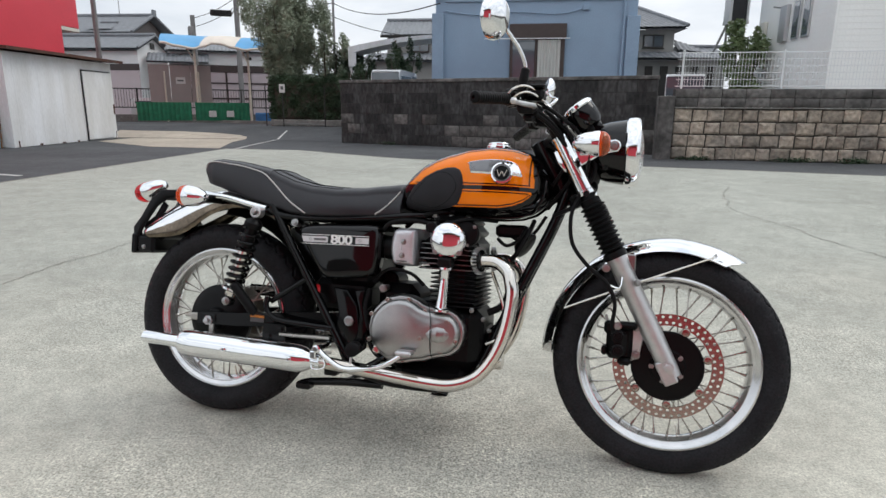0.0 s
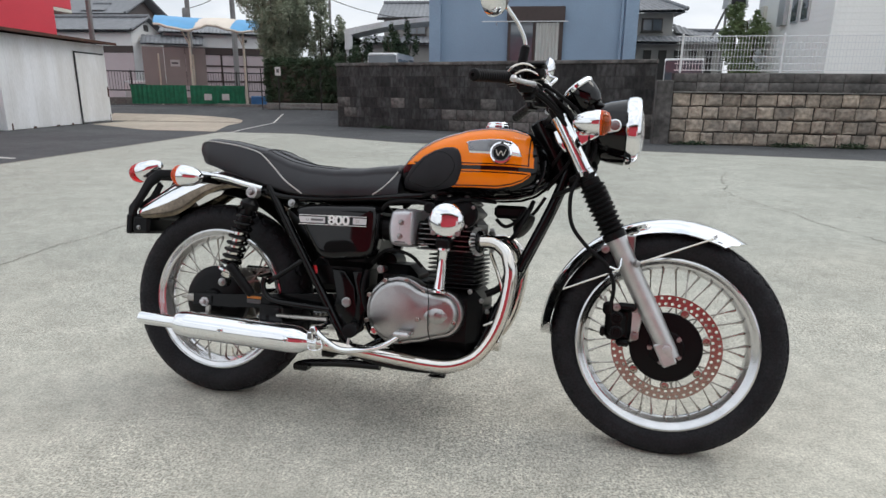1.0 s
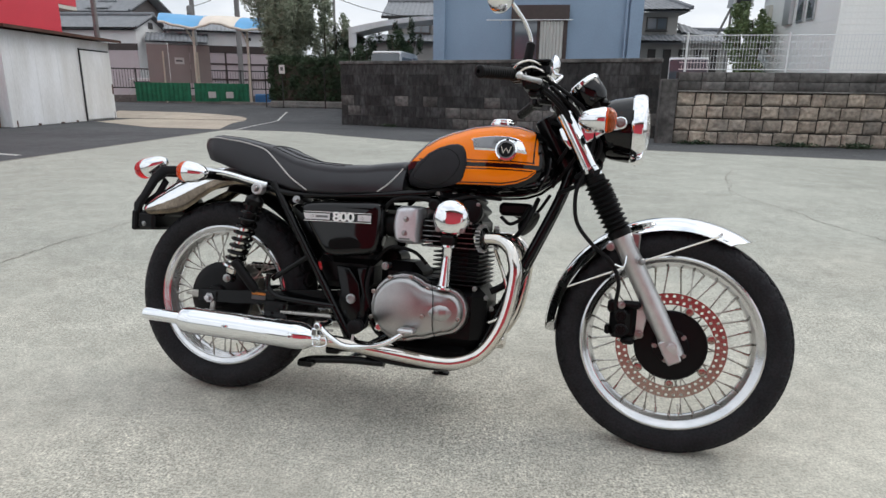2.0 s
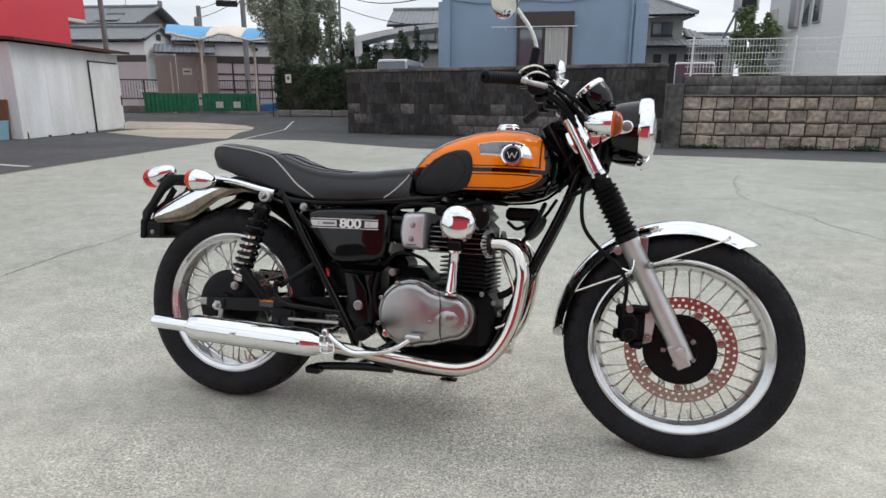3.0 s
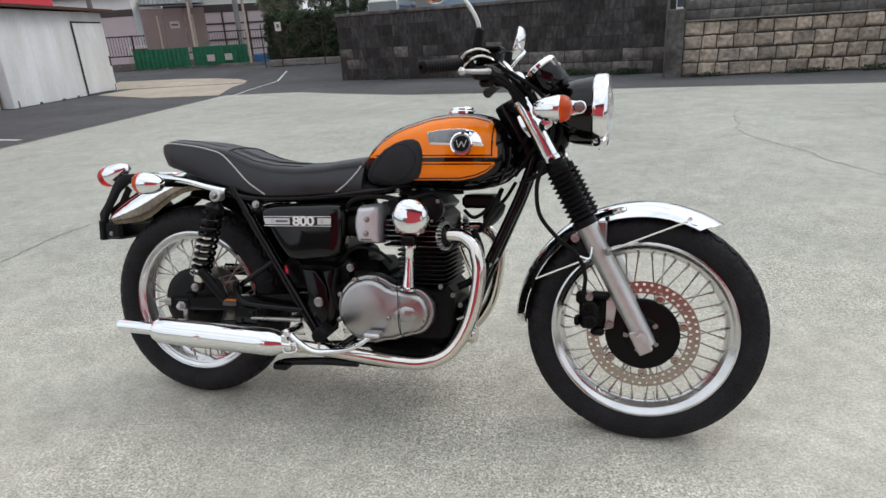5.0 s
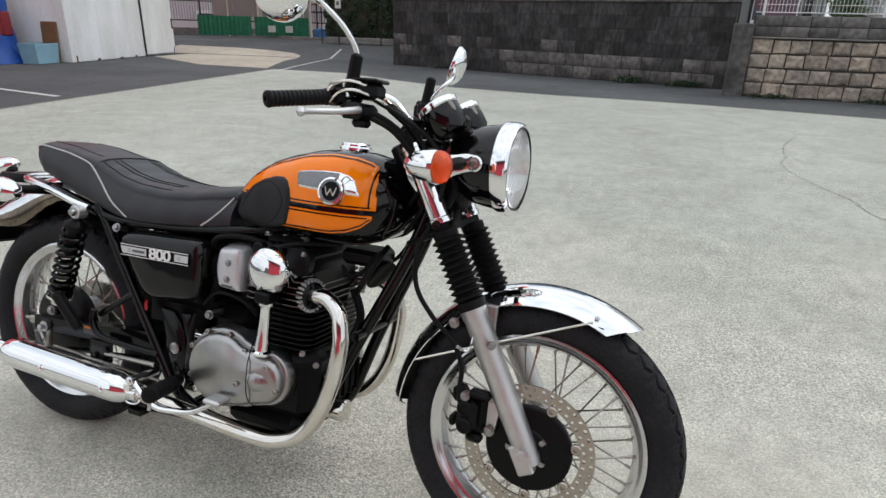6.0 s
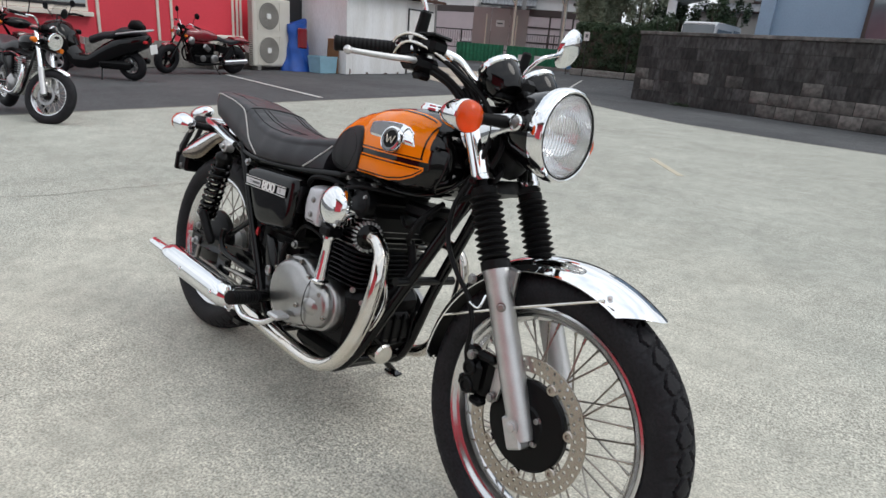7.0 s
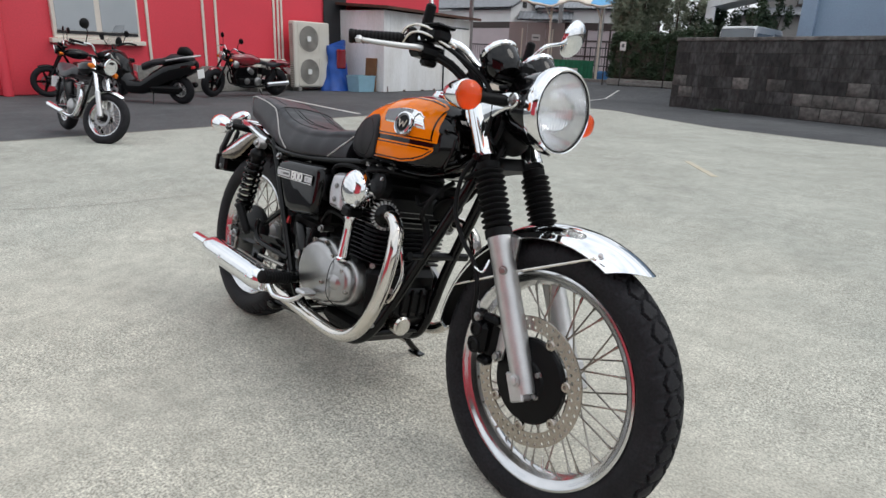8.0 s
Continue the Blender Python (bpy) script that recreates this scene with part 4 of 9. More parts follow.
UPF = (fork_at(0.9, 0) - fork_at(0.3, 0)).normalized()
for sgn in (-1, 1):
    y = 0.087 * sgn
    low, top = fork_at(0.300, y), fork_at(0.633, y)
    ln = (top - low).length
    leg = part("fork_slider", join(lathe([(0.020, 0), (0.0245, 0.002), (0.0265, 0.02), (0.0275, 0.085), (0.0290, 0.13), (0.0285, ln - 0.03), (0.0305, ln - 0.025), (0.0305, ln - 0.004), (0.027, ln)], 28, along(low, top))), M_ALU, bike, "brushed silver fork slider", STEER)
    foot = fork_at(0.318, y)
    part("axle_clamp", lift(box((-0.025, -0.030 if sgn < 0 else -0.01, -0.034), (0.025, 0.01 if sgn < 0 else 0.030, 0.036), 0.004), along(foot, foot + UPF)), M_ALU, leg)
    part("axle_bolt", bolt((1.469, y + sgn * 0.029, 0.331), (0, sgn, 0), 0.0115, 0.009), M_ALU, leg)
    prof = []
    n_rib = 10
    g0, g1 = fork_at(0.626, y), fork_at(0.792, y)
    gl = (g1 - g0).length
    prof.append((0.0285, 0)), prof.append((0.0335, 0.001)), prof.append((0.0335, 0.02))
    for k in range(n_rib):
        h0 = 0.022 + k * (gl - 0.04) / n_rib
        st = (gl - 0.04) / n_rib
        prof += [(0.0275, h0 + st * 0.08), (0.0365, h0 + st * 0.42), (0.0375, h0 + st * 0.52), (0.0365, h0 + st * 0.62), (0.0275, h0 + st * 0.96)]
    prof += [(0.029, gl - 0.016), (0.0295, gl - 0.002), (0.026, gl)]
    part("fork_gaiter", lathe(prof, 30, along(g0, g1)), M_RUBBER, bike, "black ribbed rubber fork gaiter", STEER, 60)
    part("fork_cover", lathe([(0.028, 0), (0.0285, 0.004), (0.0285, 0.012), (0.0265, 0.014), (0.0265, 0.177), (0.028, 0.179), (0.028, 0.187), (0.024, 0.189)], 30, along(fork_at(0.805, y), fork_at(1.0, y))), M_CHROME, bike, "chrome fork cover", STEER)
    part("fork_cap", join(rod(fork_at(0.972, y), fork_at(1.002, y), 0.023, 20, 0.003), rod(fork_at(1.0, y), fork_at(1.012, y), 0.012, 6)), M_ENGINE, bike, "", STEER)
    part("pinch_bolt", bolt(fork_at(0.805, y + sgn * 0.034), (0.4, sgn, 0), 0.007, 0.008), M_FRAME, bike, "", STEER)
lo_c, up_c = fork_at(0.806, 0), fork_at(0.982, 0)
for nm, c, th in (("lower_clamp", lo_c, 0.036), ("upper_clamp", up_c, 0.022)):
    outl = [(a, b * 0.82) for a, b in ((-0.062, -0.03), (-0.062, 0.03), (-0.035, 0.07), (-0.022, 0.118), (0.0, 0.128), (0.020, 0.118), (-0.006, 0.07), (-0.018, 0.0), (-0.006, -0.07), (0.020, -0.118), (0.0, -0.128), (-0.022, -0.118), (-0.035, -0.07))]
    mt = Matrix.Translation(c) @ Matrix.Rotation(radians(-28), 4, "Y")
    part(nm, lift(plate(outl, th, Matrix.Translation((0, 0, -th / 2)), 0.005), mt), M_ENGINE, bike, "black triple clamp", STEER)
part("steering_head", rod((1.165, 0, 0.775), (1.062, 0, 0.968), 0.034, 24, 0.004), M_FRAME, bike)


# headlight
HL = STEER @ Matrix.Translation((1.322, 0, 0.940)) @ Matrix.Rotation(radians(90), 4, "Y")
head = part("headlight", lathe([(0.004, -0.148), (0.03, -0.143), (0.058, -0.124), (0.078, -0.092), (0.090, -0.055), (0.0965, -0.01), (0.0975, 0.0), (0.094, 0.002), (0.086, -0.05), (0.05, -0.12)], 56), M_BLACK, bike, "round headlight in gloss black shell", HL)
part("headlight_rim", hoop([(0.0965, -0.006), (0.1015, -0.002), (0.1035, 0.006), (0.1035, 0.022), (0.1005, 0.031), (0.0965, 0.0345), (0.0935, 0.0335), (0.0930, 0.02), (0.0955, 0.0)], 72), M_CHROME, head, "chrome headlight rim")
part("gasket", hoop([(0.0905, 0.026), (0.0907, 0.0335), (0.0925, 0.0345), (0.0932, 0.032), (0.0928, 0.026)], 64), M_RUBBER, head)
part("reflector", cup([(0.012, -0.062), (0.03, -0.058), (0.052, -0.044), (0.07, -0.022), (0.082, 0.0), (0.0895, 0.022)], 64), M_REFLECTOR, head)
part("bulb", lathe([(0.0, -0.074), (0.009, -0.07), (0.009, -0.04), (0.006, -0.034), (0.0, -0.032)], 16), M_GLASS, head)
part("bulb_shield", lathe([(0.011, -0.045), (0.013, -0.03), (0.004, -0.024)], 16), M_CHROME, head)


def lens():
    """Domed headlamp glass, fluted on the inside."""
    verts, faces, n, k = [], [], 220, 56
    for face, off in ((0, 0.0), (1, -0.006)):
        for i in range(k + 1):
            r = 0.0905 * i / k
            for j in range(n):
                a = 2 * math.pi * j / n
                x, y = r * math.cos(a), r * math.sin(a)
                h = 0.048 - 0.017 * (r / 0.0915) ** 2 + off
                if face and r < 0.082:
                    h += 0.0013 * abs(math.sin(y * math.pi / 0.0085)) * (1.0 if x > -0.055 else 0.4)
                    h += 0.0002 * abs(math.sin(x * math.pi / 0.03))
                verts.append((x, y, h))
    for face in (0, 1):
        b = face * (k + 1) * n
        for i in range(k):
            for j in range(n):
                j2 = (j + 1) % n
                q = (b + i * n + j, b + i * n + j2, b + (i + 1) * n + j2, b + (i + 1) * n + j)
                faces.append(tuple(reversed(q)) if not face else q)
    b2 = (k + 1) * n
    for j in range(n):
        j2 = (j + 1) % n
        faces.append((b2 + k * n + j, b2 + k * n + j2, k * n + j2, k * n + j))
    return verts, faces


lens_ob = part("lens", lens(), M_LAMPGLASS, head, "clear fluted headlight glass", sharp=60)
lens_ob.visible_shadow = False
part("rim_screw", bolt((0.1, 0.0, 0.012), (1, 0, 0), 0.004, 0.005), M_ALU, head)
part("side_screw", bolt((0.055, 0.081, -0.03), (0.6, 0.8, 0.1), 0.005, 0.004), M_ALU, head)

for sgn in (-1, 1):
    ear = [(1.115, 0.925), (1.150, 0.945), (1.215, 0.958), (1.262, 0.966), (1.290, 0.962), (1.303, 0.946), (1.290, 0.930), (1.262, 0.924), (1.240, 0.915), (1.206, 0.893), (1.172, 0.870), (1.150, 0.868), (1.128, 0.892)]
    g = plate(ear, 0.012, side(-0.088), 0.004)
    bracket = part("headlight_bracket", g if sgn < 0 else mirror(g), M_CHROME, bike, "chrome headlight bracket", STEER)
    part("bracket_boss", lathe([(0.0175, 0), (0.0175, 0.007), (0.014, 0.010), (0.012, 0.0075), (0.012, 0.007)], 24, along((1.286, sgn * 0.099, 0.946), (1.286, sgn * 0.2, 0.946))), M_CHROME, bracket)
    part("bracket_bolt", bolt((1.286, sgn * 0.105, 0.946), (0, sgn, 0), 0.0085, 0.008), M_BOLT, bracket)
    part("bracket_stay", rod((1.286, sgn * 0.097, 0.946), (1.286, sgn * 0.08, 0.946), 0.012, 14), M_FRAME, bracket)


def signal(name, c, lens_dir, stalk_to, xf, label):
    """Bullet turn signal: chrome body, orange lens, rubber stalk."""
    c = Vector(c)
    body = part(name, lathe([(0.001, -0.068), (0.012, -0.066), (0.022, -0.055), (0.0295, -0.036), (0.0335, -0.012), (0.0345, 0.0), (0.033, 0.003)], 36, along(c, c + Vector(lens_dir))), M_CHROME, bike, label, xf)
    part("lens", lathe([(0.033, 0.001), (0.0335, 0.008), (0.032, 0.016), (0.027, 0.024), (0.016, 0.030), (0.0, 0.032)], 36, along(c, c + Vector(lens_dir))), M_SIGNAL, body, "orange turn signal lens").visible_shadow = False
    part("lamp_backing", lathe([(0.0, 0.0035), (0.031, 0.004), (0.031, 0.006), (0.0, 0.0065)], 30, along(c, c + Vector(lens_dir))), M_SIGBACK, body)
    s = Vector(stalk_to)
    d = (s - c).normalized()
    part("stalk", join(rod(c + d * 0.026, s, 0.0115, 16, r2=0.0145), rod(c + d * 0.03, c + d * 0.045, 0.0145, 16)), M_RUBBER, body, "black rubber stalk")
    return body


for sgn in (-1, 1):
    signal("front_signal", (1.246, sgn * 0.216, 0.936), (1, 0, 0), (1.252, sgn * 0.102, 0.943), STEER, "chrome bullet turn signal with orange lens")
    signal("rear_signal", (-0.028, sgn * 0.222, 0.737), (-1, 0, 0.05), (0.0, sgn * 0.09, 0.735), None, "chrome bullet turn signal with orange lens")

# gauges
for sgn in (-1, 1):
    base = Vector((1.195, sgn * 0.071, 1.030))
    ax = Vector((-0.62, 0, 0.78)).normalized()
    gm = along(base - ax * 0.025, base + ax)
    gz = part("gauge", lathe([(0.012, -0.012), (0.034, -0.008), (0.043, 0.006), (0.0455, 0.03), (0.0455, 0.05), (0.044, 0.056)], 40, gm), M_BLACK, bike, "round instrument in gloss black cup", STEER)
    part("bezel", hoop([(0.0455, 0.050), (0.048, 0.053), (0.048, 0.062), (0.044, 0.066), (0.040, 0.0645), (0.040, 0.056)], 44, gm), M_CHROME, gz, "chrome bezel")
    part("dial", lathe([(0.0, 0.058), (0.041, 0.0585), (0.041, 0.057)], 32, gm), M_PLASTIC, gz)
    part("gauge_glass", lathe([(0.0, 0.0645), (0.0405, 0.0635), (0.0405, 0.062), (0.0, 0.0625)], 32, gm), M_GLASS, gz).visible_shadow = False
part("gauge_bracket", join(box((1.165, -0.10, 0.992), (1.225, 0.10, 1.006), 0.004), box((1.175, -0.022, 0.995), (1.225, 0.022, 1.05), 0.01), box((1.215, -0.05, 0.985), (1.255, 0.05, 1.02), 0.008)), M_PLASTIC, bike, "black instrument bracket", STEER)

# handlebar, controls, mirrors
bar_pts = [(0.985, -0.235, 1.052), (1.045, -0.165, 1.068), (1.082, -0.115, 1.062), (1.102, -0.075, 1.030), (1.108, -0.045, 1.016), (1.108, 0, 1.014), (1.108, 0.045, 1.016), (1.102, 0.075, 1.030), (1.082, 0.115, 1.062), (1.045, 0.165, 1.068), (0.985, 0.235, 1.052)]
part("handlebar", tube(bar_pts, 0.011, 14, 6), M_CHROME, bike, "chrome handlebar", STEER)
for sgn in (-1, 1):
    part("bar_clamp", box((1.085, sgn * 0.05 - 0.018, 0.985), (1.132, sgn * 0.05 + 0.018, 1.034), 0.007), M_ENGINE, bike, "", STEER)
    a, b = Vector((0.992, sgn * 0.228, 1.055)), Vector((0.925, sgn * 0.345, 1.035))
    ln = (b - a).length
    prof = [(0.015, 0), (0.0175, 0.002), (0.0175, 0.008), (0.0155, 0.010)]
    for k in range(12):
        h = 0.012 + k * (ln - 0.024) / 12
        prof += [(0.0152, h), (0.0164, h + 0.003), (0.0164, h + 0.006), (0.0152, h + 0.0072)]
    prof += [(0.0170, ln - 0.010), (0.0172, ln - 0.004), (0.014, ln), (0.006, ln), (0.005, ln - 0.006)]
    part("grip", lathe(prof, 22, along(a, b)), M_RUBBER, bike, "black ribbed rubber grip", STEER, 60)
    d = (a - b).normalized()
    mt = along(a + d * 0.002, a + d)
    part("switch_housing", join(lift(box((-0.022, -0.019, 0.0), (0.022, 0.021, 0.034), 0.008), mt), lift(box((-0.017, 0.012, 0.006), (0.016, 0.029, 0.028), 0.005), mt)), M_PLASTIC, bike, "black switch housing", STEER)
    perch = part("lever_perch", lift(box((-0.016, -0.020, 0.045), (0.05 if sgn < 0 else 0.05, 0.018, 0.075), 0.008), mt), M_PLASTIC, bike, "black lever perch", STEER)
    tip, root = Vector((1.040, sgn * 0.385, 1.016)), Vector((1.055, sgn * 0.20, 1.034))
    part("lever", tube([root, root.lerp(tip, 0.22) + Vector((0.018, 0, 0.002)), root.lerp(tip, 0.5) + Vector((0.014, 0, 0.0)), root.lerp(tip, 0.8), tip], [0.0085, 0.0075, 0.0068, 0.006, 0.0058], 12), M_ALU, perch, "silver lever")
    part("lever_ball", lathe([(0.0, -0.0095), (0.006, -0.0075), (0.0095, 0), (0.006, 0.0075), (0.0, 0.0095)], 16, Matrix.Translation(tip)), M_ALU, perch)
    stem = [(1.022, 0.190, 1.075), (1.050, 0.190, 1.110), (1.076, 0.200, 1.138), (1.074, 0.235, 1.152), (1.050, 0.300, 1.172), (1.03, 0.345, 1.198)] if sgn > 0 else [(1.022, sgn * 0.190, 1.075), (1.032, sgn * 0.190, 1.145), (1.018, sgn * 0.215, 1.19), (0.995, sgn * 0.245, 1.222), (0.983, sgn * 0.272, 1.236), (0.984 if sgn < 0 else 1.02, sgn * 0.335, 1.240 if sgn < 0 else 1.228)]
    mir = part("mirror", tube(stem, [0.0055, 0.0055, 0.0055, 0.0055, 0.0055, 0.005], 12), M_CHROME, bike, "round chrome mirror on a bent stem", STEER)
    part("stem_boot", lathe([(0.015, -0.01), (0.0155, 0.004), (0.0140, 0.02), (0.0130, 0.075), (0.008, 0.080)], 18, along((1.021, sgn * 0.190, 1.070), (1.032, sgn * 0.190, 1.145))), M_RUBBER, mir)
    mc = Vector((0.978, -0.370, 1.232)) if sgn < 0 else Vector((1.02, 0.385, 1.204))
    back_dir = (Vector((0.92, -0.30, -0.12)) if sgn < 0 else Vector((0.90, 0.30, -0.28))).normalized()
    mm = along(mc, mc + back_dir)
    part("mirror_shell", lathe([(0.0555, -0.012), (0.0575, -0.010), (0.0575, -0.003), (0.053, 0.008), (0.04, 0.019), (0.022, 0.0255), (0.0, 0.028)], 44, mm), M_CHROME, mir, "chrome mirror shell")
    part("mirror_face", lathe([(0.0, -0.0105), (0.0552, -0.0105), (0.0552, -0.008)], 40, mm), M_MIRROR, mir, "mirror glass")
part("brake_master", join(box((1.020, -0.235, 1.014), (1.074, -0.150, 1.048), 0.010), box((1.034, -0.205, 0.998), (1.066, -0.165, 1.018), 0.007), rod((1.052, -0.160, 1.028), (1.066, -0.118, 1.016), 0.011, 14, 0.002)), M_PLASTIC, bike, "black brake master cylinder", STEER)
part("brake_reservoir", join(box((1.036, -0.205, 1.056), (1.090, -0.150, 1.092), 0.010), box((1.033, -0.208, 1.092), (1.093, -0.147, 1.100), 0.004)), M_PLASTIC, bike, "black brake fluid reservoir", STEER)
part("throttle_guide", join(tube([(0.992, -0.238, 1.060), (1.010, -0.238, 1.080), (1.040, -0.226, 1.090), (1.072, -0.19, 1.080), (1.092, -0.14, 1.055)], 0.0036, 10), tube([(1.0, -0.236, 1.045), (1.025, -0.236, 1.066), (1.052, -0.226, 1.072), (1.080, -0.19, 1.062), (1.098, -0.14, 1.042)], 0.0036, 10)), M_STEEL, bike, "bright throttle cable guides", STEER)
for n, pts in enumerate(([(1.080, -0.13, 1.055), (1.115, -0.10, 1.02), (1.150, -0.085, 0.972), (1.15, -0.05, 0.9), (1.09, -0.04, 0.80)],
                         [(1.085, -0.13, 1.042), (1.13, -0.11, 1.005), (1.17, -0.10, 0.96), (1.18, -0.06, 0.88), (1.10, -0.03, 0.76)],
                         [(1.06, -0.18, 1.065), (1.12, -0.14, 1.03), (1.18, -0.105, 0.985), (1.215, -0.095, 0.93), (1.21, -0.10, 0.85), (1.19, -0.11, 0.78)],
                         [(1.08, 0.13, 1.06), (1.16, 0.10, 1.05), (1.22, 0.07, 0.98), (1.18, 0.05, 0.86), (1.08, 0.06, 0.76)],
                         [(1.03, 0.2, 1.06), (1.12, 0.15, 1.07), (1.22, 0.11, 0.98), (1.20, 0.06, 0.84)],
                         [(1.09, -0.06, 0.95), (1.16, -0.065, 0.93), (1.22, -0.05, 0.92), (1.25, -0.03, 0.90)],
                         [(1.20, -0.03, 0.86), (1.24, -0.06, 0.83), (1.20, -0.07, 0.78), (1.12, -0.05, 0.74)],
                         [(1.05, -0.20, 1.04), (1.09, -0.15, 1.018), (1.13, -0.115, 0.98), (1.155, -0.095, 0.93), (1.165, -0.06, 0.88)],
                         [(1.055, -0.19, 1.028), (1.10, -0.14, 1.0), (1.14, -0.115, 0.955), (1.175, -0.08, 0.90), (1.18, -0.03, 0.85)],
                         [(1.10, 0.03, 0.96), (1.18, 0.07, 0.94), (1.22, 0.08, 0.88), (1.20, 0.07, 0.80)],
                         [(1.21, -0.05, 0.93), (1.235, -0.072, 0.885), (1.215, -0.075, 0.83), (1.17, -0.06, 0.79)])):
    part("cable", tube(pts, 0.0055 if n < 5 else 0.0068, 8), M_RUBBER, bike, "", STEER)
part("connector_boot", loft([[(x, w * math.cos(a), z + h * math.sin(a)) for a in [2 * math.pi * j / 16 for j in range(16)]] for x, w, z, h in ((1.175, 0.035, 0.885, 0.05), (1.19, 0.055, 0.885, 0.066), (1.222, 0.058, 0.882, 0.064), (1.246, 0.045, 0.89, 0.045), (1.252, 0.02, 0.895, 0.02))]), M_RUBBER, bike, "black rubber wiring boot", STEER, 60)
part("brake_hose", tube([(1.190, -0.11, 0.785), (1.178, -0.122, 0.735), (1.188, -0.128, 0.66), (1.235, -0.130, 0.60), (1.290, -0.132, 0.555), (1.315, -0.132, 0.50), (1.312, -0.125, 0.44), (1.318, -0.118, 0.41)], 0.0058, 10), M_RUBBER, bike, "black brake hose", STEER)
part("hose_clip", tube([(1.300, -0.138, 0.550), (1.325, -0.135, 0.545), (1.330, -0.125, 0.575)], 0.003, 8), M_CHROME, bike, "", STEER)
caliper = part("brake_caliper", join(box((1.288, -0.104, 0.335), (1.362, -0.070, 0.432), 0.012), box((1.296, -0.128, 0.345), (1.345, -0.100, 0.424), 0.014), box((1.280, -0.116, 0.408), (1.312, -0.080, 0.446), 0.008),
                                      box((1.318, -0.122, 0.425), (1.372, -0.090, 0.447), 0.008), box((1.322, -0.118, 0.322), (1.360, -0.088, 0.342), 0.007), box((1.276, -0.110, 0.345), (1.292, -0.078, 0.372), 0.005)), M_ENGINE, bike, "black front brake caliper", STEER @ Matrix.Translation((0.010, 0.006, 0.0)))
for p in ((1.319, -0.126, 0.405), (1.321, -0.126, 0.364)):
    part("piston_cap", lathe([(0.0185, 0), (0.0185, 0.005), (0.015, 0.008), (0.011, 0.008), (0.010, 0.005), (0.0, 0.005)], 22, along(p, (p[0], -0.2, p[2]))), M_PLASTIC, caliper)
part("bleed_nipple", rod((1.290, -0.10, 0.440), (1.283, -0.104, 0.462), 0.0045, 8), M_ALU, caliper)
part("hose_union", join(rod((1.318, -0.118, 0.436), (1.318, -0.132, 0.436), 0.010, 12), bolt((1.318, -0.132, 0.436), (0, -1, 0), 0.008, 0.006)), M_BOLT, caliper)
part("caliper_bracket", plate([(1.350, 0.436), (1.378, 0.446), (1.390, 0.40), (1.382, 0.346), (1.360, 0.332), (1.354, 0.38)], 0.010, side(-0.082), 0.003), M_ALU, caliper)
for p in ((1.368, -0.096, 0.432), (1.372, -0.096, 0.352)):
    part("caliper_bolt", bolt(p, (0, -1, 0), 0.009, 0.010), M_BOLT, caliper)


# -- front mudguard --
def guard(c, r, a0, a1, half_w, drop, n=56, k=16, t=0.0022, flare=0.0, tip=0.0, curl=2.6, tuck=0.0, s0=-1.0, s1=1.0):
    """A bent sheet over a wheel: rolled section from s0 to s1 across, drawn from angle a0 to a1."""
    rings = []
    for i in range(n + 1):
        u = i / n
        a = radians(a0 + (a1 - a0) * u)
        w = half_w * min(1.0, 0.35 + 5.0 * min(u + flare, 1 - u) ** 0.7)
        ring_o, ring_i = [], []
        for j in range(k + 1):
            s = s0 + (s1 - s0) * j / k
            d = lerp(drop, a0 + (a1 - a0) * u) if isinstance(drop, list) else drop
            rr, y = r - d * abs(s) ** curl, s
            if tuck:
                th = abs(s) * radians(tuck)
                rr, y = r - d * (1 - math.cos(th)) / (1 - math.cos(radians(tuck))), math.copysign(math.sin(th), s)
            a = radians(a0 + (a1 - a0) * u + tip * abs(s) ** 2 * (1 - u) ** 6)
            ring_o.append((c[0] + rr * math.cos(a), c[1] + w * y, c[2] + rr * math.sin(a)))
            ring_i.append((c[0] + (rr - t) * math.cos(a), c[1] + (w - t) * y, c[2] + (rr - t) * math.sin(a)))
        rings.append(ring_o + list(reversed(ring_i)))
    return loft(rings)


f_guard = part("front_mudguard", guard(FW, 0.366, 56.5, 181, 0.070, [(56, 0.042), (85, 0.038), (120, 0.034), (181, 0.034)], flare=0.25, tip=9.0), M_CHROME, bike, "chrome front mudguard", STEER)
part("guard_lining", guard(FW, 0.3630, 60, 180, 0.0665, 0.033, flare=0.25, tip=8.0, t=0.001), M_RUBBER, f_guard, "black underside of the mudguard")
for sgn in (-1, 1):
    part("guard_stay", join(rod((1.572, sgn * 0.066, 0.644), (1.350, sgn * 0.078, 0.549), 0.0034, 8), rod((1.170, sgn * 0.066, 0.466), (1.345, sgn * 0.074, 0.546), 0.0034, 8)), M_STEEL, f_guard, "chrome mudguard stay")
    part("stay_mount", join(box((1.332, sgn * 0.072 - 0.008, 0.545), (1.366, sgn * 0.072 + 0.008, 0.64), 0.004), bolt((1.286, sgn * 0.128, 0.598), (0, sgn, 0), 0.009, 0.009), bolt((1.372, sgn * 0.118, 0.562), (0.5, sgn, 0), 0.008, 0.009)), M_BOLT, f_guard)
    part("guard_rivet", bolt((1.579, sgn * 0.062, 0.652), (0.2, sgn, 0.4), 0.004, 0.003), M_ALU, f_guard)

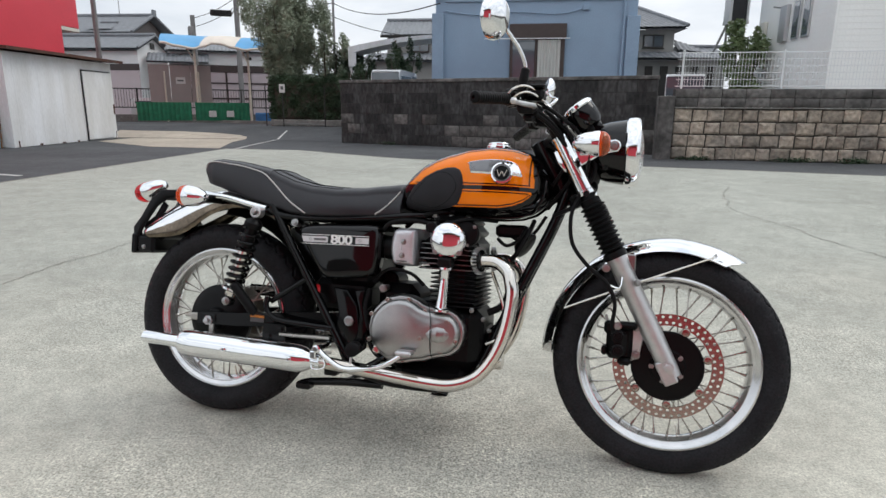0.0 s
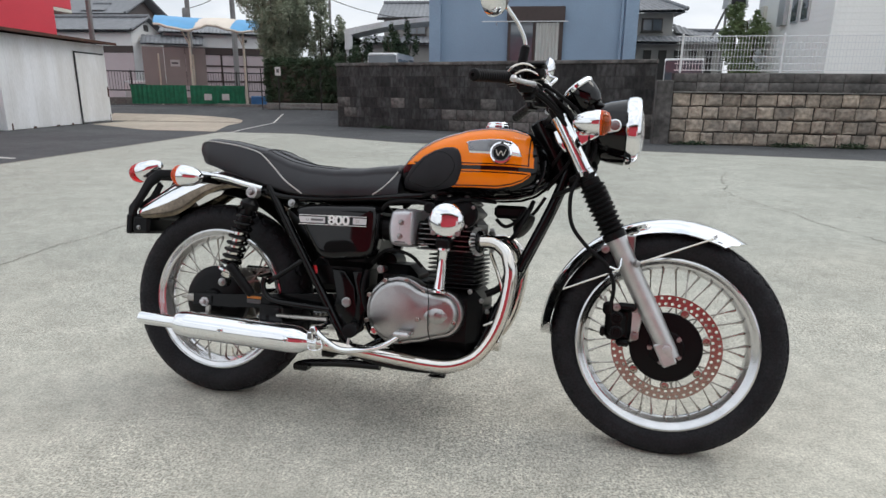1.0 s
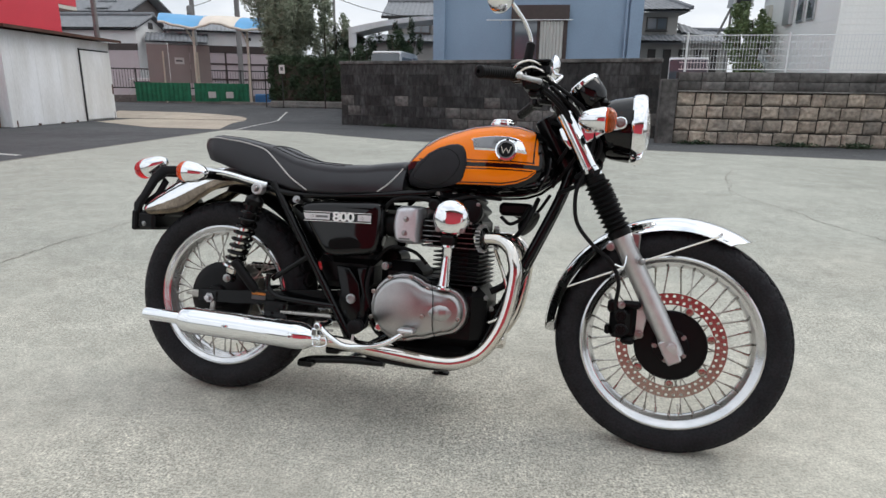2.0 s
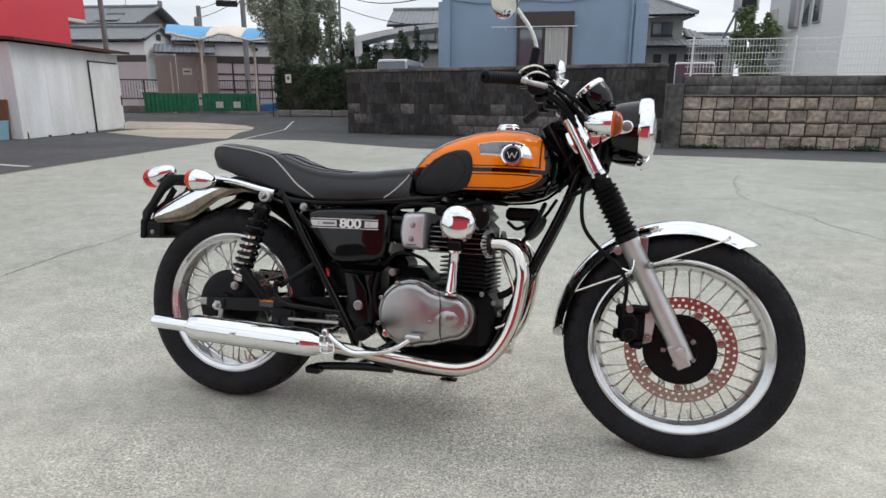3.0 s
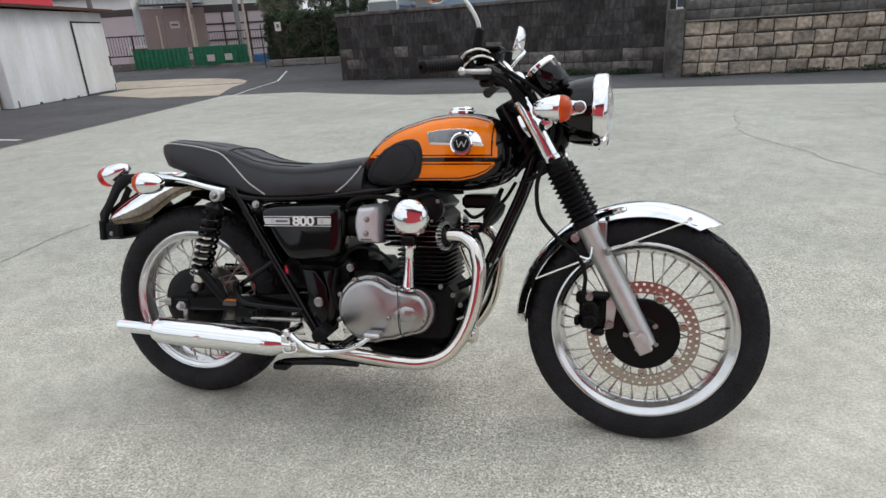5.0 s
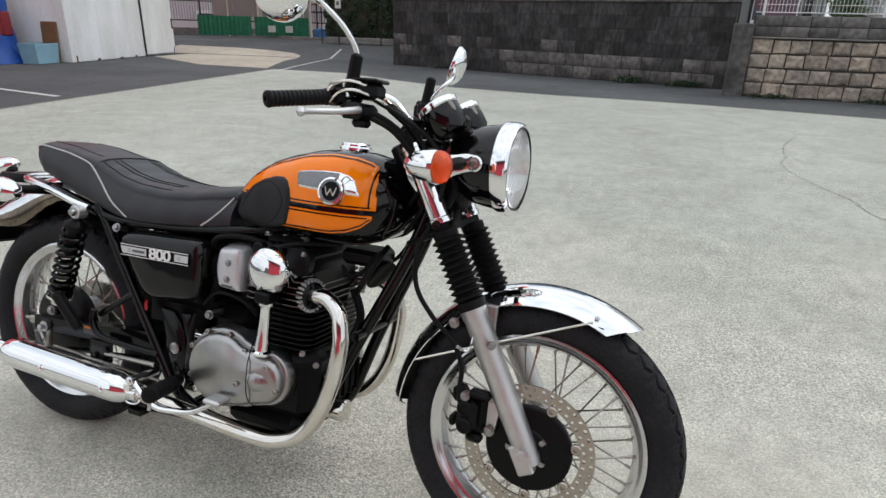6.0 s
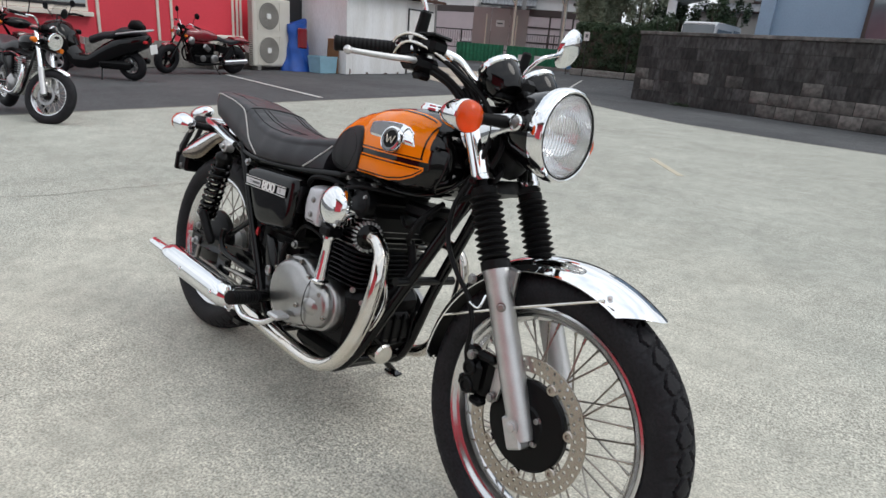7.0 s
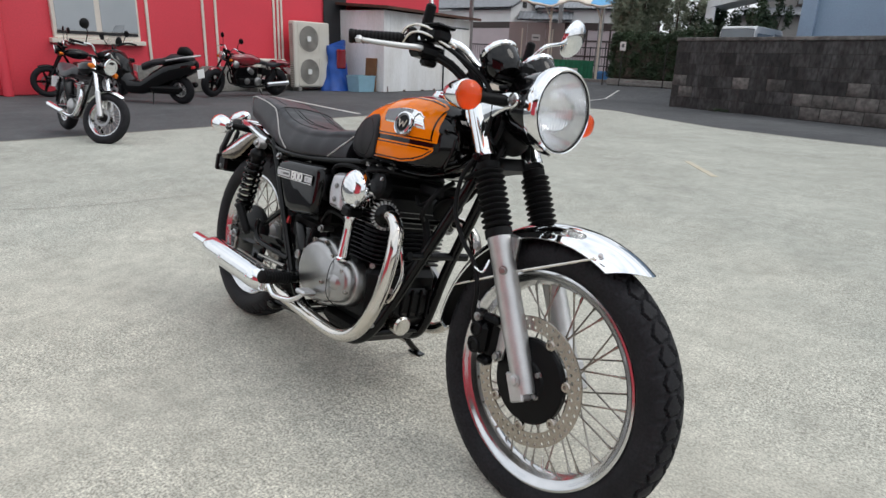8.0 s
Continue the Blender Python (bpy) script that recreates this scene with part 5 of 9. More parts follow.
# -- tank --
T_TOP = [(0.640, 0.800), (0.655, 0.828), (0.68, 0.857), (0.72, 0.889), (0.76, 0.908), (0.80, 0.921), (0.87, 0.938), (0.93, 0.944), (0.99, 0.941), (1.03, 0.932), (1.065, 0.913), (1.092, 0.884), (1.110, 0.85), (1.117, 0.825)]
T_BOT = [(0.640, 0.760), (0.655, 0.738), (0.70, 0.727), (0.80, 0.722), (0.95, 0.720), (1.01, 0.725), (1.055, 0.739), (1.090, 0.764), (1.110, 0.795), (1.117, 0.815)]
T_WID = [(0.640, 0.060), (0.655, 0.088), (0.70, 0.118), (0.76, 0.136), (0.85, 0.154), (0.93, 0.163), (0.99, 0.157), (1.03, 0.142), (1.065, 0.118), (1.095, 0.082), (1.112, 0.042), (1.117, 0.02)]


def tank_sec(x):
    zt, zb, w = lerp(T_TOP, x), lerp(T_BOT, x), lerp(T_WID, x)
    zc = zb + 0.46 * (zt - zb)
    return zt, zb, w, zc


def tank_at(x, phi):
    zt, zb, w, zc = tank_sec(x)
    n = 2.35 if phi >= 0 else 3.4
    h = zt - zc if phi >= 0 else zc - zb
    c, s = abs(math.cos(phi)), abs(math.sin(phi))
    return Vector((x, -w * c ** (2 / n), zc + math.copysign(h * s ** (2 / n), phi)))


def tank_phi(x, z):
    zt, zb, w, zc = tank_sec(x)
    n = 2.35 if z >= zc else 3.4
    h = zt - zc if z >= zc else zc - zb
    return math.copysign(math.asin(min(1.0, (abs(z - zc) / h) ** (n / 2))), z - zc)


def tank_off(x, phi, off):
    e = 1e-3
    p = tank_at(x, phi)
    du = tank_at(x + e, phi) - tank_at(x - e, phi)
    dv = tank_at(x, phi + e) - tank_at(x, phi - e)
    nr = du.cross(dv)
    nr = nr.normalized() if nr.length > 1e-12 else Vector((0, -1, 0))
    if nr.y > 0:
        nr = -nr
    return p + nr * off


tx = [0.640 + 0.477 * (0.5 - 0.5 * math.cos(math.pi * k / 46)) for k in range(47)]
tank_rings = []
for x in tx:
    right = [tank_at(x, -math.pi / 2 + math.pi * j / 28) for j in range(29)]
    tank_rings.append(right + [Vector((p.x, -p.y, p.z)) for p in reversed(right[1:-1])])
tank = part("fuel_tank", loft(tank_rings), M_BLACK, bike, "teardrop fuel tank, gloss black with orange side panels", sharp=70)


def tank_patch(cols, off, rim_off=None, rows=14):
    """A paint or pad patch on the tank's side from columns (x, low phi, high phi)."""
    rings = []
    n = len(cols)
    for i, (x, lo, hi) in enumerate(cols):
        ring = []
        for j in range(rows + 1):
            v = j / rows
            o = off
            if rim_off is not None:
                edge = min(v, 1 - v) * (hi - lo) * 0.14
                ex = min(x - cols[0][0], cols[-1][0] - x)
                k = max(0.0, min(1.0, min(edge, ex) / 0.008))
                o = rim_off + (off - rim_off) * math.sin(k * math.pi / 2)
            ring.append(tank_off(x, lo + (hi - lo) * v, o))
        rings.append(ring)
    return loft(rings, False, False)


def cols_between(x0, x1, n, low, high):
    out = []
    for k in range(n + 1):
        x = x0 + (x1 - x0) * k / n
        lo, hi = low(x), high(x)
        if hi - lo < 0.004:
            hi = lo + 0.004
        out.append((x, lo, hi))
    return out


PAN_TOP = [(0.655, 0.30), (0.68, 0.52), (0.72, 0.74), (0.78, 0.92), (0.86, 1.02), (0.95, 1.05), (1.02, 1.03), (1.042, 0.98), (1.052, 0.74), (1.060, 0.35), (1.063, 0.05)]
BAND_LOW, BAND_HIGH = 0.800, 0.8125
LOW_EDGE = [(0.70, 0.750), (0.80, 0.7485), (0.96, 0.7500), (1.00, 0.757), (1.03, 0.769), (1.050, 0.785), (1.056, 0.793)]


def both(name, geo, mat, parent, label=""):
    a = part(name, geo, mat, parent, label, sharp=60)
    part(name, mirror(geo), mat, parent, label, sharp=60)
    return a


both("orange_panel", tank_patch(cols_between(0.656, 1.062, 60, lambda x: tank_phi(x, BAND_HIGH), lambda x: lerp(PAN_TOP, x)), 0.0009, rows=20), M_ORANGE, tank, "bright orange upper paint panel")
both("orange_panel", tank_patch(cols_between(0.70, 1.055, 50, lambda x: tank_phi(x, lerp(LOW_EDGE, x)), lambda x: tank_phi(x, BAND_LOW)), 0.0009, rows=8), M_ORANGE, tank, "bright orange lower paint panel")
both("pinstripe", tank_patch(cols_between(0.70, 1.052, 50, lambda x: tank_phi(x, lerp(LOW_EDGE, x) + 0.0045), lambda x: tank_phi(x, lerp(LOW_EDGE, x) + 0.0075)), 0.0022, rows=2), M_BLACK, tank, "thin black pinstripe")
both("pinstripe", tank_patch(cols_between(0.70, 1.046, 50, lambda x: tank_phi(x, BAND_LOW - 0.0070), lambda x: tank_phi(x, BAND_LOW - 0.0040)), 0.0022, rows=2), M_BLACK, tank, "thin black pinstripe")
both("pinstripe", tank_patch(cols_between(0.70, 1.050, 50, lambda x: tank_phi(x, BAND_HIGH + 0.0040), lambda x: tank_phi(x, BAND_HIGH + 0.0070)), 0.0022, rows=2), M_BLACK, tank, "thin black pinstripe")
both("pinstripe", tank_patch(cols_between(0.668, 1.036, 60, lambda x: lerp(PAN_TOP, x) - 0.115, lambda x: lerp(PAN_TOP, x) - 0.072), 0.0022, rows=2), M_BLACK, tank, "thin black pinstripe")
both("pinstripe", tank_patch(cols_between(1.0455, 1.0488, 2, lambda x: tank_phi(x, BAND_HIGH + 0.004), lambda x: 0.86), 0.0022, rows=14), M_BLACK, tank, "thin black pinstripe")
PAD_HI = [(0.664, 0.752), (0.674, 0.772), (0.69, 0.797), (0.712, 0.820), (0.74, 0.841), (0.77, 0.856), (0.80, 0.864), (0.825, 0.865), (0.842, 0.858), (0.852, 0.842), (0.857, 0.815)]
PAD_LO = [(0.664, 0.748), (0.674, 0.741), (0.70, 0.737), (0.76, 0.736), (0.81, 0.744), (0.838, 0.754), (0.850, 0.772), (0.857, 0.808)]
both("knee_pad", tank_patch(cols_between(0.664, 0.857, 44, lambda x: tank_phi(x, lerp(PAD_LO, x)), lambda x: tank_phi(x, lerp(PAD_HI, x))), 0.0065, 0.0005, 26), M_KNEE, tank, "black rubber knee pad")
pad_line = []
for k in range(41):
    a = 2 * math.pi * k / 40
    x = 0.762 + 0.075 * math.cos(a)
    lo, hi = lerp(PAD_LO, x), lerp(PAD_HI, x)
    z = (lo + hi) / 2 + ((hi - lo) / 2 - 0.010) * math.sin(a)
    pad_line.append(tank_off(x, tank_phi(x, z), 0.0064))
both("pad_groove", tube(pad_line, 0.0009, 6, 1), M_FRAME, tank)
part("filler_cap", join(lathe([(0.041, 0), (0.041, 0.006), (0.037, 0.0095)], 40, Matrix.Translation((0.933, 0, 0.9425))), lathe([(0.036, 0.009), (0.036, 0.014), (0.033, 0.0175), (0.02, 0.0185), (0.0, 0.0185)], 40, Matrix.Translation((0.933, 0, 0.9425)))), M_CHROME, tank, "chrome filler cap")
seam = [tank_at(x, -1.25) + Vector((0, -0.002, -0.002)) for x in tx[3:-3]]
both("tank_seam", tube(seam, 0.0045, 8, 1), M_BLACK, tank)
front_rib = [tank_off(1.092 - 0.035 * (k / 16) ** 2, 0.25 - 1.45 * k / 16, 0.002) for k in range(17)]
both("front_rib", tube(front_rib, 0.004, 8, 1), M_BLACK, tank)


EX, EZ = 0.971, 0.847
W_HIGH = [(-0.109, 0.033), (-0.095, 0.038), (-0.065, 0.042), (-0.03, 0.0445), (0.0, 0.0445), (0.025, 0.040), (0.042, 0.029), (0.052, 0.011), (0.057, -0.001)]
W_LOW = [(-0.109, 0.031), (-0.101, 0.024), (-0.097, 0.008), (-0.094, 0.001), (-0.03, -0.001), (0.0, -0.002), (0.03, -0.003), (0.057, -0.005)]


def wing(off, base, inset, right=0.057):
    """A wing-shaped patch following the tank's skin."""
    return tank_patch(cols_between(EX - 0.109 + inset * 1.6, EX + right - inset, 56, lambda x: tank_phi(x, EZ + lerp(W_LOW, x - EX) + inset), lambda x: tank_phi(x, EZ + lerp(W_HIGH, x - EX) - inset)), off, base, 14)


both("emblem_wing", wing(0.0055, 0.0005, 0.0), M_CHROME, tank, "chrome wing emblem with grey face")
both("emblem_inlay", wing(0.0064, 0.0058, 0.0050, 0.012), M_EMBLEM, tank, "grey emblem inlay")


def badge(sgn):
    c = tank_off(EX, tank_phi(EX, EZ), 0.002)
    nd = Vector((0.05, -1.0, 0.18)).normalized()
    mt = along(c, c + nd)
    if sgn > 0:
        fl = Matrix.Diagonal((1, -1, 1, 1))
        wrap = lambda g: mirror(g)
    else:
        wrap = lambda g: g
    ring = part("badge_ring", wrap(lathe([(0.0325, 0), (0.0332, 0.008), (0.0312, 0.0145), (0.0266, 0.016), (0.0250, 0.010)], 44, mt)), M_CHROME, tank, "round chrome tank badge")
    part("badge_band", wrap(hoop([(0.0220, 0.0136), (0.0258, 0.0132), (0.0258, 0.009), (0.0220, 0.009)], 40, mt)), M_EMBLEM, ring)
    part("badge_face", wrap(lathe([(0.0, 0.0125), (0.0224, 0.0120), (0.0224, 0.009)], 40, mt)), M_PLASTIC, ring)
    up = Vector((0, 0, 1)) - nd * nd.z
    up.normalize()
    rt = up.cross(nd)
    o = c + nd * 0.0140
    pts = [(-0.0125, 0.008), (-0.0065, -0.009), (0.0, 0.004), (0.0065, -0.009), (0.0125, 0.008)]
    for (a, b), (a2, b2) in zip(pts, pts[1:]):
        part("badge_bar", wrap(rod(o + rt * a * 1.15 + up * b * 1.15, o + rt * a2 * 1.15 + up * b2 * 1.15, 0.0021, 6)), M_DISC, ring)


badge(-1), badge(1)


# -- seat --
S_X = [-0.048, -0.042, -0.028, 0.0, 0.04, 0.08, 0.12, 0.16, 0.19, 0.215, 0.24, 0.27, 0.30, 0.33, 0.36, 0.40, 0.44, 0.48, 0.52, 0.55, 0.58, 0.61, 0.635, 0.650]
S_TOP = [(-0.048, 0.832), (-0.042, 0.853), (-0.028, 0.869), (0.0, 0.877), (0.08, 0.871), (0.16, 0.856), (0.19, 0.851), (0.215, 0.847), (0.24, 0.836), (0.30, 0.815), (0.36, 0.803), (0.44, 0.798), (0.52, 0.802), (0.58, 0.811), (0.635, 0.818), (0.65, 0.812)]
S_EDGE = [(-0.048, 0.826), (-0.042, 0.842), (-0.028, 0.857), (0.0, 0.862), (0.08, 0.854), (0.16, 0.838), (0.19, 0.829), (0.215, 0.818), (0.24, 0.806), (0.30, 0.783), (0.36, 0.770), (0.44, 0.764), (0.52, 0.768), (0.58, 0.778), (0.65, 0.785)]
S_BOT = [(-0.048, 0.818), (-0.042, 0.802), (-0.028, 0.795), (0.0, 0.788), (0.08, 0.764), (0.16, 0.741), (0.24, 0.720), (0.30, 0.707), (0.36, 0.701), (0.44, 0.702), (0.52, 0.707), (0.65, 0.716)]
S_WT = [(-0.048, 0.078), (-0.042, 0.092), (-0.028, 0.101), (0.0, 0.107), (0.08, 0.112), (0.19, 0.117), (0.24, 0.123), (0.30, 0.130), (0.38, 0.134), (0.46, 0.130), (0.54, 0.114), (0.60, 0.097), (0.65, 0.082)]
S_WB = [(-0.048, 0.060), (-0.028, 0.092), (0.0, 0.108), (0.08, 0.116), (0.19, 0.128), (0.30, 0.146), (0.38, 0.150), (0.46, 0.146), (0.54, 0.134), (0.60, 0.122), (0.65, 0.110)]


def seat_point(x, v):
    """The seat's skin at x; v runs from 0 at the middle of the top over 1 at the edge to 2 at the lower hem, on the right side."""
    zt, ze, zb, wt, wb = (lerp(t, x) for t in (S_TOP, S_EDGE, S_BOT, S_WT, S_WB))
    x -= 0.017 * max(0.0, 1 - (x + 0.048) / 0.45)
    if v <= 1:
        return Vector((x, -wt * math.sin(v * math.pi / 2) ** 0.92, ze + (zt - ze) * max(0.0, math.cos(v * math.pi / 2)) ** 0.75))
    u = v - 1
    return Vector((x, -(wt + (wb - wt) * u + 0.008 * math.sin(u * math.pi)), ze + (zb - ze) * u))


seat_rings = []
for x in sorted(set(S_X + [round(-0.02 + 0.0125 * k, 4) for k in range(53)])):
    right = [seat_point(x, v) for v in [0, 0.15, 0.3, 0.45, 0.6, 0.72, 0.82, 0.9, 0.96, 1.0, 1.06, 1.2, 1.4, 1.6, 1.8, 1.94, 2.0]]
    left = [Vector((p.x, -p.y, p.z)) for p in right]
    hem_x = right[-1].x
    seat_rings.append(right + [Vector((hem_x, right[-1].y * 0.92, right[-1].z - 0.006)), Vector((hem_x, -right[-1].y * 0.92, right[-1].z - 0.006))] + list(reversed(left))[:-1])
seat = part("seat", loft(seat_rings), M_VINYL, bike, "black leather-look dual seat with pale piping", sharp=75)


def on_seat(pairs, off=0.0012):
    out = []
    for x, v in pairs:
        p = seat_point(x, v)
        n = Vector((0, -math.sin(min(v, 1) * math.pi / 2), math.cos(min(v, 1) * math.pi / 2)))
        out.append(p + n * off)
    return out


pip = [(-0.046, 0.98), (-0.03, 1.0), (0.0, 1.0), (0.05, 1.0), (0.10, 1.0), (0.15, 1.0), (0.185, 1.02), (0.215, 1.12), (0.25, 1.30), (0.29, 1.56), (0.325, 1.80), (0.350, 1.98)]
both("piping", tube(on_seat(pip), 0.0024, 8, 4), M_PIPING, seat, "pale grey piping")
both("piping", tube(on_seat([(0.640, 0.95), (0.632, 1.15), (0.618, 1.45), (0.60, 1.72), (0.575, 1.98)]), 0.0024, 8, 4), M_PIPING, seat, "pale grey piping")
part("cross_seam", tube(on_seat([(0.205, 0.98), (0.208, 0.6), (0.21, 0.3), (0.211, 0.0)]) + [Vector((p.x, -p.y, p.z)) for p in reversed(on_seat([(0.205, 0.98), (0.208, 0.6), (0.21, 0.3)]))], 0.0028, 8, 4), M_VINYL, seat)
for v in (0.26, 0.36, 0.62):
    both("stitch_line", tube(on_seat([(0.215 + 0.02 * k, v - 0.004 * k) for k in range(13)], 0.0004), 0.0013, 6, 1), M_PLASTIC, seat)
for v in (0.42,):
    both("stitch_line", tube(on_seat([(-0.02 + 0.02 * k, v) for k in range(11)], 0.0004), 0.0012, 6, 1), M_PLASTIC, seat)

# -- side covers with the model badge --
cover_outline = round_outline([(0.334, 0.640), (0.345, 0.664), (0.40, 0.674), (0.50, 0.678), (0.585, 0.679), (0.606, 0.664), (0.610, 0.61), (0.603, 0.545), (0.580, 0.517), (0.52, 0.507), (0.455, 0.500), (0.418, 0.512), (0.388, 0.55), (0.355, 0.604)], 84)
cov = dome(cover_outline, 0.052, 0.021, side(-0.113), 0.003)
cover = part("side_cover", cov, M_BLACK, bike, "gloss black side cover with silver model badge", sharp=60)
part("side_cover", mirror(cov), M_BLACK, bike, "gloss black side cover", sharp=60)
BA, BB = Vector((0.353, -0.1700, 0.6235)), Vector((0.579, -0.1700, 0.6275))
BM = Matrix.Translation(BA) @ Matrix.Rotation(-math.atan2(BB.z - BA.z, BB.x - BA.x), 4, "Y") @ Matrix.Rotation(radians(90), 4, "X")
BL = (BB - BA).length


def strip(name, x0, x1, y0, y1, mat, off=0.0, label="", slant=0.006):
    """A thin piece of the side badge, its ends cut on a slant."""
    return part(name, lift(plate([(x0 + slant, y0), (x1 - slant * 0.3, y0), (x1, y1), (x0, y1)], 0.0014), BM @ Matrix.Translation((0, 0, off - 0.0006))), mat, cover, label)


strip("badge_strip", 0, BL, -0.0152, 0.0152, M_BLACK, 0.0, "silver and black side badge")
strip("badge_band", 0.001, BL - 0.001, -0.0092, 0.0092, M_DECAL, 0.0012, "silver badge band")
for y in (-0.0140, 0.0140):
    strip("badge_line", 0.001, BL - 0.001, y - 0.0009, y + 0.0009, M_WHITE, 0.0012, "thin white line", 0.001)
strip("badge_field", 0.090, 0.181, -0.0125, 0.0125, M_BLACK, 0.0022, "", 0.0)
strip("name_bar", 0.042, 0.083, -0.0034, 0.0034, M_GREYBAR, 0.0022, "small dark lettering shown as a bar", 0.001)
for x in (0.031, 0.196):
    part("badge_mark", lift(hoop([(0.0034, 0.0012), (0.0046, 0.0012), (0.0046, 0.0024), (0.0034, 0.0024)], 20, Matrix.Translation((x, 0, 0))), BM), M_GREYBAR, cover)


def lettering(text, size, depth, m, mat, parent, label=""):
    cu = bpy.data.curves.new("lettering", "FONT")
    cu.body, cu.size, cu.extrude, cu.offset = text, size, depth, size * 0.025
    cu.space_character = 0.92
    cu.align_x, cu.align_y = "CENTER", "CENTER"
    tmp = new("lettering_source", cu)
    bpy.context.view_layer.update()
    me = bpy.data.meshes.new_from_object(tmp.evaluated_get(bpy.context.evaluated_depsgraph_get()))
    bpy.data.objects.remove(tmp)
    me.materials.clear()
    me.materials.append(mat)
    ob = new("lettering", me)
    ob.parent, ob.matrix_basis = parent, m
    if label:
        ob["label"] = label
    return ob


lettering("800", 0.0385, 0.0006, BM @ Matrix.Translation((0.1355, 0.0, 0.0042)) @ Matrix.Diagonal((1.32, 1, 1, 1)), M_WHITE, cover, "white figures 800")
part("cover_knob", join(bolt((0.316, -0.150, 0.672), (0, -1, 0.3), 0.009, 0.010), rod((0.316, -0.12, 0.665), (0.316, -0.15, 0.672), 0.007, 10)), M_BOLT, bike)

# -- engine --
engine = part("engine", box((0.60, -0.130, 0.245), (0.935, 0.130, 0.455), 0.04), M_ENGINE, bike, "black air-cooled twin engine")
part("oil_pan", box((0.66, -0.12, 0.195), (0.90, 0.12, 0.27), 0.03), M_ENGINE, engine)
part("front_case", box((0.90, -0.085, 0.285), (0.952, 0.085, 0.39), 0.025), M_ENGINE, engine)
part("gearbox_case", box((0.585, -0.095, 0.36), (0.72, 0.095, 0.50), 0.03), M_ENGINE, engine)
cov_pts = []
for k in range(15):
    a = radians(296 - k * (296 - 62) / 14)
    cov_pts.append((0.694 + 0.108 * math.cos(a), 0.368 + 0.106 * math.sin(a)))
cov_pts += [(0.758, 0.452), (0.778, 0.446), (0.800, 0.444)]
for k in range(12):
    a = radians(82 - k * (82 + 86) / 11)
    cov_pts.append((0.825 + 0.066 * math.cos(a), 0.369 + 0.073 * math.sin(a)))
cov_pts += [(0.79, 0.285), (0.768, 0.276)]
cov_in = []
for k, (x, z) in enumerate(cov_pts):
    x0, z0 = cov_pts[k - 1]
    x1, z1 = cov_pts[(k + 1) % len(cov_pts)]
    ln = math.hypot(x1 - x0, z1 - z0)
    cov_in.append((x + 0.0125 * (z1 - z0) / ln, z - 0.0125 * (x1 - x0) / ln))
cg = join(dome(cov_pts, 0.040, 0.007, side(-0.122), 0.001), dome(cov_in, 0.031, 0.018, side(-0.157), 0.008))
cover_r = part("engine_cover", cg, M_CASE, engine, "polished aluminium engine cover", sharp=50)
part("engine_cover", mirror(cg), M_CASE, engine, "polished aluminium engine cover", sharp=50)
part("cover_nose", tube([(0.726, -0.172, 0.366), (0.742, -0.172, 0.366), (0.764, -0.166, 0.366), (0.788, -0.160, 0.366), (0.814, -0.158, 0.367), (0.840, -0.160, 0.368), (0.860, -0.166, 0.369), (0.871, -0.172, 0.369)], [0.004, 0.018, 0.030, 0.039, 0.042, 0.037, 0.025, 0.006], 28, 4), M_CASE, cover_r, sharp=60)
part("cover_seam", tube([(0.772, -0.150, 0.450), (0.788, -0.186, 0.424), (0.794, -0.2000, 0.395), (0.795, -0.2000, 0.345), (0.796, -0.188, 0.312), (0.796, -0.150, 0.282)], 0.0013, 6, 5), M_ENGINE, cover_r)
for p in ((0.840, -0.184, 0.407), (0.868, -0.182, 0.352), (0.764, -0.197, 0.352), (0.770, -0.176, 0.432), (0.715, -0.168, 0.462), (0.648, -0.168, 0.456), (0.599, -0.166, 0.409), (0.594, -0.164, 0.330), (0.706, -0.166, 0.277), (0.765, -0.176, 0.302), (0.825, -0.178, 0.318)):
    part("cover_bolt", join(lathe([(0.0068, 0), (0.0068, 0.005), (0.0055, 0.006), (0.0040, 0.006), (0.0035, 0.003)], 16, along(p, (p[0], p[1] - 0.1, p[2]))), bolt((p[0], p[1] + 0.004, p[2]), (0, -1, 0), 0.005, 0.004)), M_SPOKE, cover_r)
part("oil_window", lathe([(0.0125, 0), (0.0125, 0.006), (0.009, 0.008), (0.0085, 0.005), (0.0, 0.005)], 20, along((0.622, -0.168, 0.302), (0.622, -0.3, 0.302))), M_STEEL, cover_r)

fin_w = mesh_of("cooling_fin", plate(round_rect(0.158, 0.262, 0.03, 4, 0.840, 0.0), 0.0034, Matrix(), 0.001), M_ENGINE)
for k in range(8):
    part("cooling_fin", fin_w, M_ENGINE, engine, m=Matrix.Translation((0, 0, 0.446 + k * 0.0135)))
part("cylinder", box((0.782, -0.112, 0.43), (0.900, 0.112, 0.60), 0.03), M_ENGINE, engine)
FIN_L = (0.182, 0.184, 0.182, 0.180, 0.176, 0.170)
for k, w in enumerate(FIN_L):
    z = 0.556 + k * 0.0150
    fin = part("cooling_fin", plate(round_rect(w, 0.288, 0.03, 4, 0.816, 0.0), 0.0042, Matrix(), 0.001), M_ENGINE, engine, m=Matrix.Translation((0, 0, z)))
    part("fin_edge", plate(round_rect(w + 0.0012, 0.2892, 0.0305, 4, 0.816, 0.0), 0.0014), M_BOLT, fin, "bare metal edge of the fin", Matrix.Translation((0, 0, 0.0016)))
